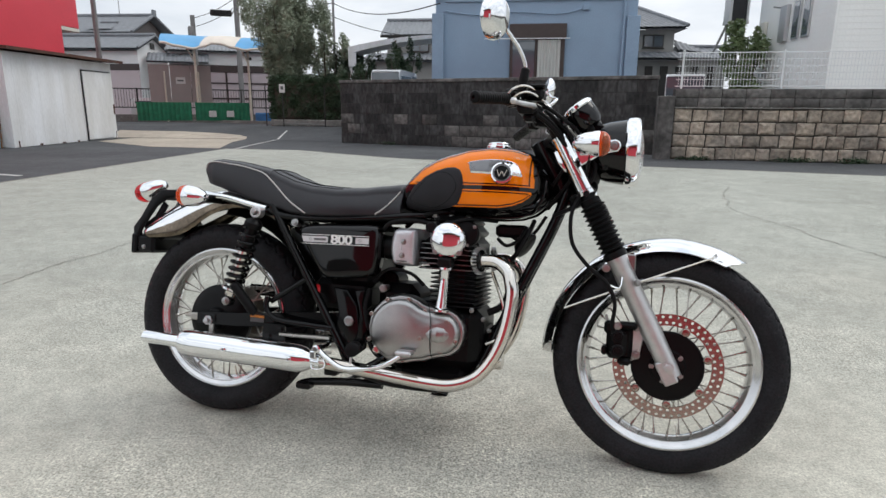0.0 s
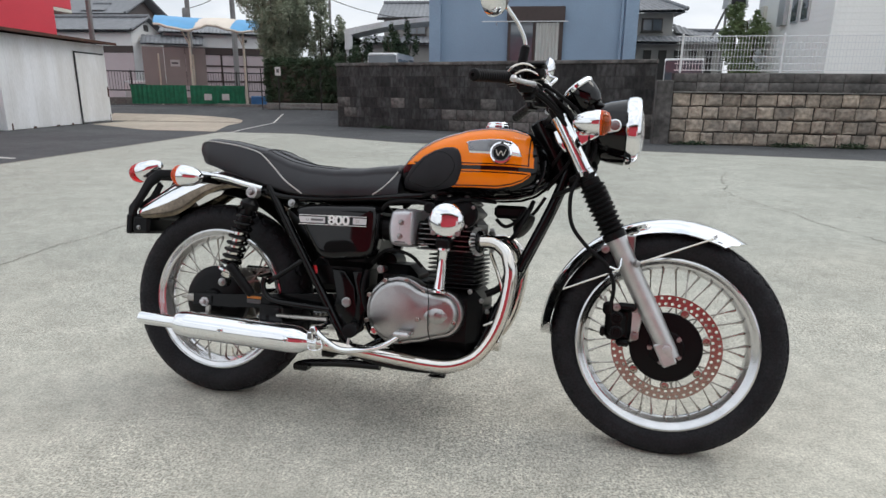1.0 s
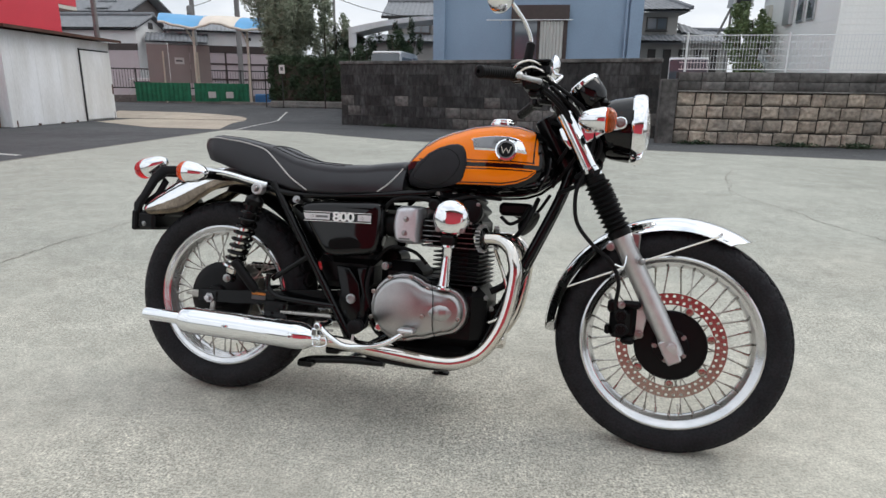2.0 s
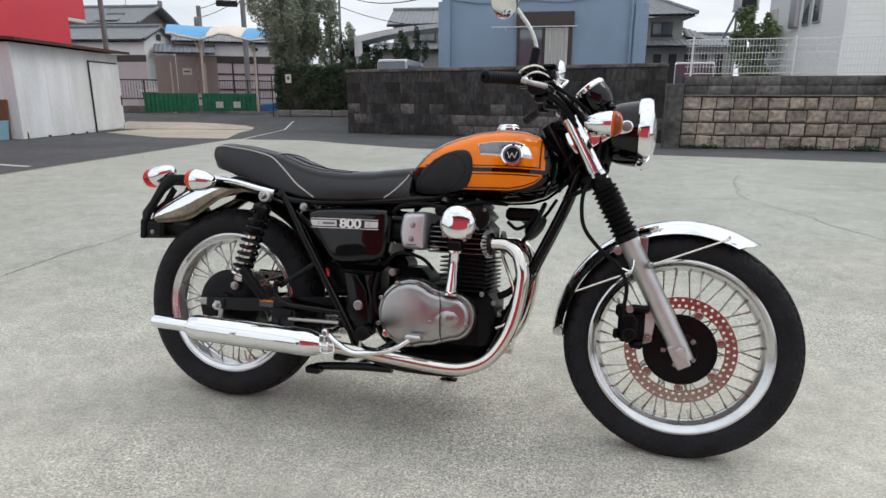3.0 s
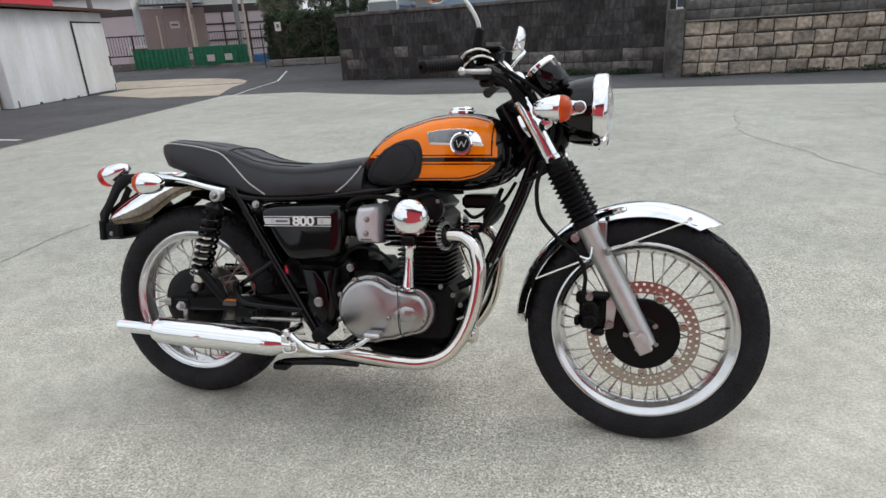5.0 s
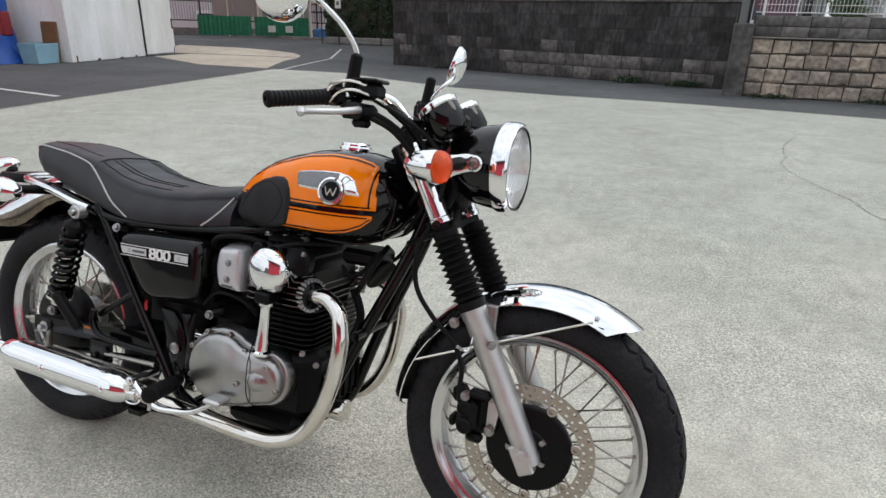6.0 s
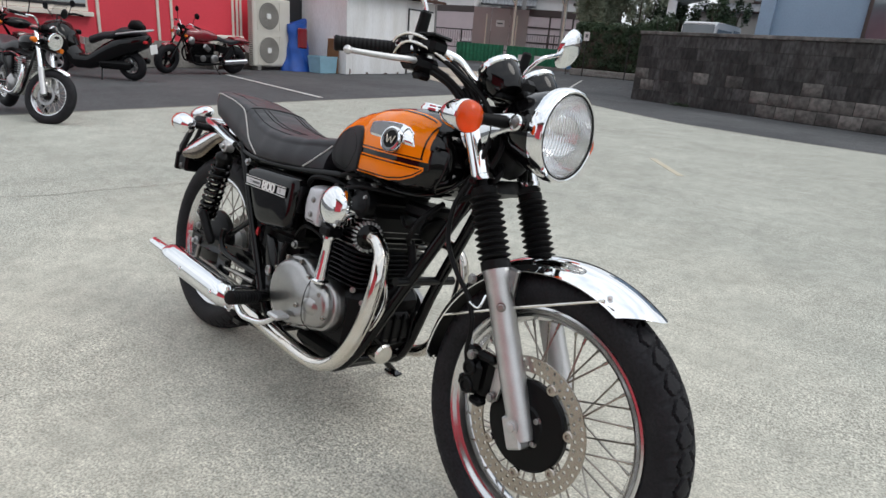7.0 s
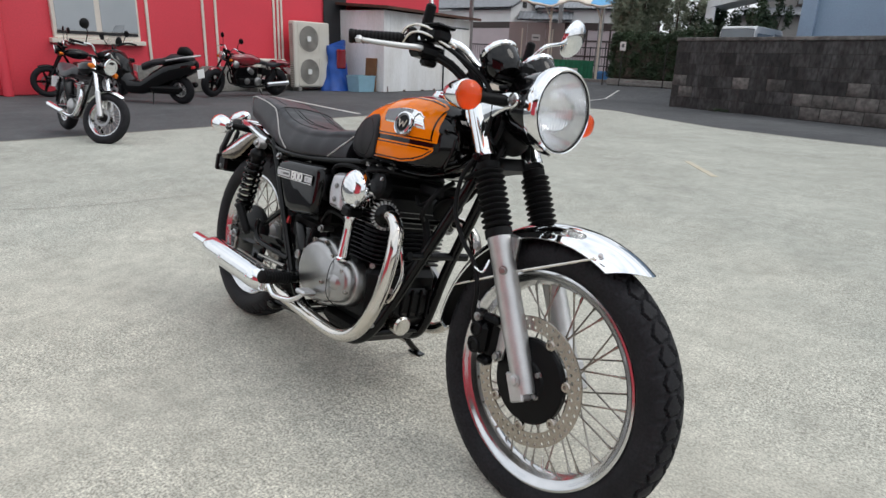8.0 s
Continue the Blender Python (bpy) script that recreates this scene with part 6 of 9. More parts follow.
part("cylinder_head", join(box((0.735, -0.125, 0.56), (0.905, 0.125, 0.665), 0.025), box((0.748, -0.130, 0.650), (0.898, 0.130, 0.700), 0.022), box((0.765, -0.122, 0.69), (0.885, 0.122, 0.722), 0.018)), M_ENGINE, engine)
part("cam_cover", lathe([(0.040, 0), (0.040, 0.022), (0.034, 0.030), (0.0, 0.033)], 32, along((0.872, -0.118, 0.668), (0.872, -0.3, 0.672))), M_ENGINE, engine, "black cam end cover")
for a in range(3):
    an = radians(40 + 120 * a)
    part("cam_screw", bolt((0.872 + 0.033 * math.cos(an), -0.146, 0.668 + 0.033 * math.sin(an)), (0, -1, 0), 0.0048, 0.006), M_BOLT, engine)
for x in (0.765, 0.815, 0.868):
    part("head_bolt", bolt((x, -0.10, 0.716), (0, -0.3, 1), 0.009, 0.010), M_BOLT, engine)
    part("head_stud", join(lathe([(0.017, 0), (0.017, 0.018), (0.012, 0.022)], 18, along((x - 0.004, -0.12, 0.682), (x - 0.004, -0.3, 0.684)))), M_ENGINE, engine)
part("spark_lead", tube([(0.80, -0.11, 0.700), (0.83, -0.155, 0.700), (0.88, -0.14, 0.712), (0.95, -0.06, 0.712)], 0.0055, 8), M_RUBBER, engine)

for k in range(5):
    part("case_rib", box((0.945, -0.072 + 0.034 * k, 0.295), (0.960, -0.066 + 0.034 * k, 0.382), 0.003), M_ENGINE, engine)
for p in ((0.948, -0.082, 0.30), (0.948, -0.082, 0.378), (0.948, 0.082, 0.378), (0.90, -0.128, 0.44), (0.935, -0.118, 0.415), (0.93, -0.115, 0.27)):
    part("case_bolt", bolt(p, (0.6, -0.8 if p[1] < 0 else 0.8, 0), 0.0058, 0.008), M_BOLT, engine)
part("breather_hose", tube([(0.94, -0.07, 0.43), (0.985, -0.06, 0.46), (1.0, -0.03, 0.53), (0.975, -0.03, 0.60)], 0.011, 12), M_RUBBER, engine)
part("oil_line", tube([(0.945, -0.10, 0.34), (0.985, -0.108, 0.37), (0.99, -0.09, 0.45), (0.95, -0.10, 0.56)], 0.0055, 10), M_STEEL, engine)
part("stator_cover", lathe([(0.07, 0), (0.068, 0.02), (0.05, 0.03), (0.0, 0.034)], 36, along((0.86, 0.128, 0.36), (0.86, 0.3, 0.36))), M_CASE, engine)

# bevel drive tower
tower = part("bevel_tower", lathe([(0.024, 0), (0.024, 0.006), (0.0175, 0.010), (0.0165, 0.025), (0.0150, 0.045), (0.0135, 0.09), (0.0150, 0.118), (0.0195, 0.124), (0.0195, 0.132)], 28, along((0.8170, -0.176, 0.436), (0.8255, -0.176, 0.594))), M_CHROME, engine, "chrome bevel drive tube")
part("tower_joint", lift(box((-0.026, -0.02, 0.130), (0.026, 0.022, 0.158), 0.005), along((0.8170, -0.176, 0.436), (0.8255, -0.176, 0.594))), M_PLASTIC, tower)
part("bevel_cap", join(lathe([(0.0525, -0.045), (0.0535, -0.002), (0.0532, 0.010), (0.0505, 0.019), (0.043, 0.026), (0.028, 0.031), (0.014, 0.0328), (0.0, 0.0332)], 56, along((0.828, -0.174, 0.647), (0.828, -0.3, 0.647))), box((0.801, -0.196, 0.594), (0.857, -0.150, 0.615), 0.006)), M_CHROME, tower, "domed chrome bevel cap")
for x in (0.794, 0.864):
    part("cap_screw", bolt((x, -0.190, 0.612), (0, -1, 0), 0.007, 0.008), M_BOLT, tower)

# throttle body, intake and air box
for sgn in (-1, 1):
    pod = [(0.641 + 0.010 * (1 - (2 * k / 10 - 1) ** 2) * -1, 0.566 + 0.100 * k / 10) for k in range(11)]
    pod = [(0.652, 0.559)] + pod + [(0.652, 0.674), (0.690, 0.677), (0.714, 0.675), (0.721, 0.668), (0.722, 0.565), (0.716, 0.559), (0.690, 0.557)]
    g = dome(pod, 0.076, 0.016, side(-0.066), 0.001)
    intake = part("throttle_cover", g if sgn < 0 else mirror(g), M_GREYCAP, engine, "silver throttle body cover", sharp=50)
    for x, z in ((0.679, 0.633), (0.676, 0.591)):
        part("cover_screw", bolt((x, sgn * 0.1425, z), (0, sgn, 0), 0.0068, 0.006), M_BOLT, intake)
    part("name_bar", box((0.660, sgn * 0.1435 - 0.001, 0.5715), (0.693, sgn * 0.1435 + 0.001, 0.5755)), M_GREYBAR, intake)
    part("intake_ring", lathe([(0.032, 0), (0.037, 0.002), (0.037, 0.013), (0.032, 0.015)], 32, along((0.611, sgn * 0.085, 0.610), (0.590, sgn * 0.085, 0.610))), M_CHROME, engine, "chrome clamp ring")
    part("intake_boot", rod((0.648, sgn * 0.085, 0.61), (0.575, sgn * 0.085, 0.612), 0.037, 24, 0.004), M_RUBBER, engine)
    part("intake_stub", rod((0.715, sgn * 0.075, 0.61), (0.79, sgn * 0.075, 0.615), 0.032, 24, 0.004), M_ENGINE, engine)
part("air_box", box((0.40, -0.11, 0.47), (0.585, 0.11, 0.69), 0.03), M_PLASTIC, bike, "black air box")
part("battery_tray", box((0.36, -0.09, 0.40), (0.56, 0.09, 0.50), 0.02), M_PLASTIC, bike)
part("oil_filter", join(rod((0.935, -0.045, 0.285), (0.992, -0.05, 0.283), 0.029, 32, 0.005)), M_STEEL, engine, "bright metal oil filter")
part("starter_motor", rod((0.60, -0.02, 0.50), (0.60, 0.09, 0.50), 0.032, 24, 0.005), M_ENGINE, engine)
part("pipe_stub", join(bolt((0.618, -0.130, 0.485), (0, -1, 0), 0.009, 0.012), rod((0.618, -0.09, 0.485), (0.618, -0.13, 0.485), 0.01, 10)), M_BOLT, engine)
for n, pts in enumerate(([(0.66, -0.06, 0.68), (0.72, -0.10, 0.715), (0.80, -0.10, 0.735), (0.88, -0.07, 0.735)], [(0.58, -0.11, 0.50), (0.63, -0.12, 0.545), (0.70, -0.11, 0.535), (0.74, -0.10, 0.50)],
                         [(0.60, -0.115, 0.66), (0.63, -0.12, 0.69), (0.70, -0.115, 0.70), (0.77, -0.10, 0.69)], [(1.04, -0.05, 0.70), (1.02, -0.07, 0.66), (0.985, -0.07, 0.64), (0.955, -0.06, 0.66)],
                         [(1.06, -0.03, 0.72), (1.05, -0.08, 0.68), (1.02, -0.085, 0.62), (1.0, -0.06, 0.60)], [(0.95, 0.05, 0.70), (1.0, 0.06, 0.66), (1.05, 0.05, 0.68), (1.09, 0.05, 0.74)],
                         [(0.575, -0.13, 0.48), (0.565, -0.135, 0.42), (0.58, -0.135, 0.36), (0.61, -0.13, 0.33)])):
    part("wiring", tube(pts, 0.0055 if n % 2 else 0.0075, 8), M_RUBBER, bike)
part("horn", lathe([(0.012, -0.03), (0.03, -0.02), (0.042, -0.004), (0.044, 0.006), (0.036, 0.010), (0.0, 0.006)], 32, along((1.035, -0.01, 0.645), (1.10, -0.03, 0.60))), M_PLASTIC, bike, "black horn")
part("coil", box((0.945, -0.055, 0.665), (1.045, 0.055, 0.705), 0.01), M_PLASTIC, bike)

# -- exhaust --
pipe = [(0.895, -0.122, 0.588), (0.930, -0.131, 0.592), (0.970, -0.140, 0.590), (1.003, -0.150, 0.566), (1.016, -0.159, 0.535), (1.022, -0.165, 0.49), (1.010, -0.168, 0.40), (0.984, -0.171, 0.322), (0.94, -0.174, 0.259), (0.88, -0.177, 0.227), (0.80, -0.180, 0.220), (0.60, -0.184, 0.236), (0.42, -0.190, 0.2505)]
mu_a, mu_b = Vector((0.435, -0.190, 0.2500)), Vector((-0.19, -0.188, 0.2640))
mu_m = along(mu_a, mu_b)
muffler_prof = [(0.0225, -0.01), (0.0235, 0.01), (0.030, 0.022), (0.0385, 0.038), (0.0425, 0.058), (0.0435, 0.09), (0.0435, 0.30), (0.0430, 0.43), (0.0415, 0.462), (0.036, 0.478), (0.026, 0.484), (0.0205, 0.486), (0.0205, 0.620), (0.0200, 0.624), (0.0182, 0.622), (0.0182, 0.50)]
clamp_c = Vector((0.909, -0.127, 0.590))
clamp_d = Vector((0.95, -0.30, 0.05)).normalized()
for sgn in (-1, 1):
    f = (lambda g: g) if sgn < 0 else mirror
    ex = part("exhaust_pipe", f(tube(pipe, 0.0196, 24, 8)), M_STEEL, bike, "bright steel exhaust header pipe", sharp=60)
    mf = part("muffler", f(lathe(muffler_prof, 48, mu_m)), M_CHROME, bike, "chrome pea-shooter muffler", sharp=40)
    part("inner_tube", f(rod(mu_a + (mu_b - mu_a) * 0.84, mu_a + (mu_b - mu_a) * 0.86, 0.018, 20)), M_DARK, mf)
    for p in ((0.361, 0.254), (0.136, 0.261)):
        part("muffler_bolt", f(join(lathe([(0.0095, -0.003), (0.0095, 0.004), (0.0055, 0.006), (0.005, 0.003)], 18, along((p[0], -0.2315, p[1]), (p[0], -0.3, p[1]))))), M_CHROME, mf)
    part("pipe_clamp", f(join(rod((0.452, -0.189, 0.2485), (0.418, -0.190, 0.2505), 0.0245, 28, 0.002), box((0.425, -0.222, 0.262), (0.445, -0.205, 0.285), 0.003))), M_CHROME, mf)
    fin = []
    mt = along(clamp_c, clamp_c + clamp_d)
    for k in range(22):
        a = 2 * math.pi * k / 22
        fin += [(r * math.cos(a + d), r * math.sin(a + d)) for r, d in ((0.0305, -0.085), (0.0415, -0.040), (0.0415, 0.040), (0.0305, 0.085))]
    fc = part("finned_clamp", f(lathe([(0.026, -0.004), (0.033, 0.0), (0.033, 0.014), (0.024, 0.018)], 30, mt)), M_FRAME, ex, "black finned exhaust clamp")
    part("clamp_fins", f(plate(fin, 0.013, mt)), M_ALU, fc, "bare metal clamp fins")

# -- tubular chassis --
for sgn in (-1, 1):
    s = sgn
    part("down_tube", tube([(1.155, s * 0.026, 0.82), (1.115, s * 0.036, 0.70), (1.013, s * 0.062, 0.468), (0.958, s * 0.085, 0.33), (0.925, s * 0.098, 0.26), (0.88, s * 0.108, 0.212), (0.80, s * 0.112, 0.192), (0.62, s * 0.112, 0.196), (0.52, s * 0.115, 0.235), (0.485, s * 0.122, 0.30)], 0.0155, 16, 6), M_FRAME, bike, "black frame down tube")
    part("rear_tube", rod((0.222, s * 0.128, 0.724), (0.498, s * 0.132, 0.280), 0.0135, 16), M_FRAME, bike, "black rear frame tube")
    part("seat_rail", tube([(1.06, s * 0.035, 0.79), (0.90, s * 0.06, 0.745), (0.68, s * 0.105, 0.712), (0.50, s * 0.122, 0.695), (0.30, s * 0.127, 0.690), (0.20, s * 0.124, 0.705), (0.02, s * 0.10, 0.742), (-0.10, s * 0.085, 0.75)], 0.0125, 14, 5), M_FRAME, bike, "black seat rail")
    part("rear_brace", rod((0.365, s * 0.130, 0.500), (0.235, s * 0.128, 0.412), 0.009, 12), M_FRAME, bike)
    part("hanger_loop", tube([(0.235, s * 0.150, 0.430), (0.232, s * 0.152, 0.395), (0.262, s * 0.153, 0.362), (0.34, s * 0.150, 0.352), (0.46, s * 0.140, 0.345)], 0.0095, 12, 6), M_FRAME, bike, "black muffler hanger tube")
    g = plate([(0.455, 0.475), (0.500, 0.470), (0.535, 0.42), (0.548, 0.345), (0.530, 0.285), (0.49, 0.265), (0.455, 0.31), (0.475, 0.39)], 0.014, side(-0.118), 0.004)
    pv = part("pivot_plate", g if s < 0 else mirror(g), M_FRAME, bike, "black swing arm pivot plate")
    part("pivot_bolt", join(lathe([(0.0155, 0), (0.0155, 0.006), (0.011, 0.008), (0.009, 0.006), (0.0, 0.006)], 24, along((0.514, s * 0.135, 0.374), (0.514, s * 0.3, 0.374)))), M_BOLT, pv)
    g2 = plate([(0.525, 0.47), (0.56, 0.475), (0.552, 0.43), (0.575, 0.36), (0.57, 0.29), (0.545, 0.27), (0.54, 0.33), (0.545, 0.40)], 0.010, side(-0.122), 0.003)
    part("heel_guard", g2 if s < 0 else mirror(g2), M_FRAME, bike, "black heel guard")
    sw = loft([[(x, s * (yc + dy), zc + dz) for dy, dz in ((-0.015, -h), (0.015, -h), (0.015, h), (-0.015, h))] for x, yc, zc, h in ((0.53, 0.10, 0.374, 0.026), (0.30, 0.098, 0.355, 0.024), (0.10, 0.100, 0.338, 0.021), (-0.045, 0.103, 0.333, 0.019))])
    arm = part("swing_arm", sw, M_FRAME, bike, "black swing arm")
    part("chain_adjuster", join(box((-0.075, s * 0.103 - 0.012, 0.322), (-0.043, s * 0.103 + 0.012, 0.346), 0.004), rod((-0.10, s * 0.103, 0.334), (-0.06, s * 0.103, 0.334), 0.005, 8)), M_SPOKE, arm)
    part("axle_plate", box((-0.026, s * 0.118 - 0.003, 0.317), (0.026, s * 0.118 + 0.003, 0.349), 0.002), M_FRAME, arm)
    # shock
    a, b = Vector((0.187, s * 0.160, 0.698)), Vector((0.092, s * 0.152, 0.404))
    d = (b - a).normalized()
    ln = (b - a).length
    sm = along(a, b)
    sk = part("shock_absorber", lathe([(0.0075, 0.0), (0.0075, 0.05), (0.019, 0.055), (0.020, 0.12), (0.012, 0.125), (0.012, 0.19), (0.0215, 0.192), (0.0215, 0.255), (0.024, 0.257), (0.024, 0.272), (0.016, 0.275), (0.014, ln - 0.015), (0.010, ln)], 28, sm), M_ENGINE, bike, "twin rear shock with black coil spring")
    part("shock_body", lathe([(0.012, 0.128), (0.0185, 0.132), (0.0185, 0.188), (0.0224, 0.191), (0.0224, 0.256), (0.0185, 0.262), (0.0175, ln - 0.02), (0.012, ln - 0.016)], 24, sm), M_STEEL, sk, "bright lower shock body")
    part("shock_eye", join(rod(a - Vector((0, 0.016 * s, 0)), a + Vector((0, 0.016 * s, 0)), 0.019, 24, 0.003)), M_ALU, sk)
    part("shock_eye", join(rod(b - Vector((0, 0.016 * s, 0)), b + Vector((0, 0.014 * s, 0)), 0.017, 24, 0.003)), M_FRAME, sk)
    part("eye_nut", join(lathe([(0.010, 0), (0.0105, 0.005), (0.008, 0.010), (0.003, 0.011)], 20, along(a + Vector((0, 0.016 * s, 0)), a + Vector((0, 0.1 * s, 0))))), M_BOLT, sk)
    part("eye_nut", bolt(b + Vector((0, 0.014 * s, 0)), (0, s, 0), 0.010, 0.009), M_BOLT, sk)
    part("shock_top", lathe([(0.012, 0.012), (0.014, 0.022), (0.024, 0.030), (0.029, 0.036), (0.029, 0.050), (0.027, 0.053)], 28, sm), M_PLASTIC, sk)
    coil = []
    turns, h0, h1 = 9.0, 0.052, 0.262
    for k in range(int(turns * 18) + 1):
        t = k / (turns * 18)
        an = 2 * math.pi * turns * t
        coil.append(sm @ Vector((0.0285 * math.cos(an), 0.0285 * math.sin(an), h0 + (h1 - h0) * t ** 0.92)))
    part("coil_spring", tube(coil, 0.0052, 8, 1), M_FRAME, sk, "black coil spring")
    part("spring_seat", lathe([(0.02, 0.258), (0.0335, 0.260), (0.0335, 0.267), (0.018, 0.272)], 28, sm), M_CHROME, sk)
    # pegs
    peg_in, peg_out = Vector((0.560, s * 0.185, 0.303)), Vector((0.594, s * 0.300, 0.318))
    pl = (peg_out - peg_in).length
    prof = [(0.012, -0.03), (0.012, 0.0), (0.0185, 0.002)]
    for k in range(9):
        h = 0.006 + k * (pl - 0.012) / 9
        prof += [(0.0175, h), (0.0205, h + 0.003), (0.0205, h + 0.0065), (0.0175, h + 0.009)]
    prof += [(0.0205, pl - 0.002), (0.017, pl)]
    pg = part("foot_peg", lathe(prof, 20, along(peg_in, peg_out)), M_RUBBER, bike, "black ribbed rubber foot peg", sharp=60)
    part("peg_bracket", join(tube([(0.515, s * 0.13, 0.285), (0.535, s * 0.16, 0.290), (0.555, s * 0.183, 0.300)], 0.013, 12, 4), bolt((0.563, s * 0.176, 0.322), (0, 0.2 * s, 1), 0.008, 0.008)), M_FRAME, pg)
    part("peg_feeler", rod((0.590, s * 0.290, 0.303), (0.588, s * 0.292, 0.276), 0.004, 8), M_ALU, pg)
    # passenger bits on the hanger
    part("hanger_bracket", join(box((0.22, s * 0.145 - 0.005, 0.285), (0.30, s * 0.145 + 0.005, 0.345), 0.003), bolt((0.245, s * 0.150, 0.30), (0, s, 0), 0.008, 0.008), bolt((0.285, s * 0.150, 0.325), (0, s, 0), 0.008, 0.008)) , M_FRAME, bike)
    part("stay_rod", rod((0.285, s * 0.152, 0.312), (0.455, s * 0.145, 0.315), 0.007, 10), M_SPOKE, bike)
part("rear_peg", lathe([(0.010, 0), (0.015, 0.01)] + [(0.0165 if k % 2 else 0.0145, 0.018 + 0.006 * k) for k in range(16)] + [(0.015, 0.118), (0.011, 0.122)], 18, along((0.205, -0.172, 0.372), (0.135, -0.178, 0.452))), M_RUBBER, bike, "folded black passenger peg", sharp=60)
part("rear_peg", mirror(lathe([(0.010, 0), (0.015, 0.01)] + [(0.0165 if k % 2 else 0.0145, 0.018 + 0.006 * k) for k in range(16)] + [(0.015, 0.118), (0.011, 0.122)], 18, along((0.205, -0.172, 0.372), (0.135, -0.178, 0.452)))), M_RUBBER, bike, "folded black passenger peg", sharp=60)
for x, z in ((0.90, 0.235), (0.55, 0.215), (0.25, 0.69), (0.0, 0.745), (1.03, 0.505)):
    part("cross_tube", rod((x, -0.11, z), (x, 0.11, z), 0.012, 12), M_FRAME, bike)
part("warning_label", box((0.155, -0.1165, 0.352), (0.205, -0.1145, 0.360)), M_STICKER, bike, "small orange warning label")
part("warning_label", box((0.155, -0.1165, 0.337), (0.205, -0.1145, 0.350)), M_GREYBAR, bike)
part("side_reflector", join(lathe([(0.018, 0), (0.018, 0.006), (0.014, 0.008)], 20, along((0.395, -0.118, 0.462), (0.30, -0.21, 0.462)))), M_REDBACK, bike, "red side reflector")

# brake pedal and rear brake linkage
part("brake_pedal", tube([(0.445, -0.205, 0.292), (0.475, -0.212, 0.270), (0.53, -0.218, 0.244), (0.59, -0.222, 0.248), (0.66, -0.222, 0.265), (0.715, -0.222, 0.300)], [0.0085, 0.0085, 0.0085, 0.0085, 0.008, 0.007], 12, 6), M_CHROME, bike, "chrome rear brake pedal")
part("pedal_pad", box((0.702, -0.245, 0.303), (0.752, -0.197, 0.317), 0.005), M_ALU, bike, "silver brake pedal pad")
part("pedal_pivot", join(rod((0.445, -0.13, 0.292), (0.445, -0.216, 0.292), 0.011, 14), bolt((0.445, -0.216, 0.292), (0, -1, 0), 0.009, 0.009)), M_CHROME, bike)
part("pedal_spring", tube([(0.450, -0.20, 0.30), (0.43, -0.215, 0.235), (0.475, -0.216, 0.240), (0.452, -0.20, 0.285)], 0.0022, 6), M_CHROME, bike)
part("brake_rod", join(rod((0.455, -0.128, 0.265), (0.03, -0.112, 0.272), 0.004, 8), box((0.0, -0.118, 0.262), (0.018, -0.106, 0.32), 0.003)), M_SPOKE, bike)
part("torque_arm", rod((0.06, -0.09, 0.262), (0.36, -0.10, 0.300), 0.007, 10), M_FRAME, bike)
part("chain_guard", box((0.02, 0.07, 0.40), (0.40, 0.10, 0.44), 0.012), M_FRAME, bike)
tagged(part("chain", join(*[box((0.02 + 0.0159 * k, 0.062, z), (0.033 + 0.0159 * k, 0.078, z + 0.013), 0.003) for k in range(32) for z in (0.42 + 0.0003 * k, 0.225 + 0.003 * k)]), M_SPOKE, bike), kind="stuff")

# stands
part("centre_stand", join(tube([(0.625, -0.105, 0.178), (0.50, -0.10, 0.172), (0.38, -0.095, 0.158), (0.352, -0.10, 0.150)], 0.013, 12, 5), tube([(0.625, 0.105, 0.178), (0.50, 0.10, 0.172), (0.38, 0.095, 0.158), (0.352, 0.10, 0.150)], 0.013, 12, 5),
                          rod((0.50, -0.10, 0.17), (0.50, 0.10, 0.17), 0.011, 12), box((0.335, -0.125, 0.136), (0.385, -0.085, 0.16), 0.005), box((0.335, 0.085, 0.136), (0.385, 0.125, 0.16), 0.005)), M_FRAME, bike, "black folded centre stand")
part("side_stand", join(tube([(0.735, 0.125, 0.215), (0.73, 0.17, 0.175), (0.722, 0.25, 0.105), (0.716, 0.292, 0.073)], 0.011, 12, 5), box((0.685, 0.278, 0.060), (0.748, 0.316, 0.0695), 0.003, Matrix())), M_FRAME, bike, "black side stand set down on the concrete")
part("stand_spring", tube([(0.70, 0.11, 0.17), (0.715, 0.16, 0.15), (0.725, 0.22, 0.12)], 0.006, 8), M_SPOKE, bike)
part("stand_bracket", box((0.715, 0.10, 0.195), (0.765, 0.135, 0.24), 0.006), M_FRAME, bike)
part("drain_bolt", bolt((0.76, -0.04, 0.195), (0, 0, -1), 0.012, 0.012), M_BOLT, bike)

# -- tail --
TAIL_DROP = [(50, 0.030), (70, 0.040), (80, 0.052), (88, 0.067), (95, 0.085), (102, 0.104), (108, 0.117), (114, 0.124), (120, 0.122), (126, 0.109), (131, 0.090), (136, 0.065), (142, 0.030)]
r_guard = part("rear_mudguard", guard(RW, 0.446, 50, 142, 0.090, TAIL_DROP, n=64, k=20, flare=0.2, tuck=106, s0=-0.73, s1=0.73), M_CHROME, bike, "chrome rear mudguard")
# lower sides carry their dark brown reflection as base colour
for lo_s, hi_s in ((-1.0, -0.73), (0.73, 1.0)):
    part("guard_skirt", guard(RW, 0.446, 50, 142, 0.090, TAIL_DROP, n=64, k=8, flare=0.2, tuck=106, s0=lo_s, s1=hi_s), M_SKIRT, r_guard, "side of the mudguard, its dark brown reflection put into the colour")
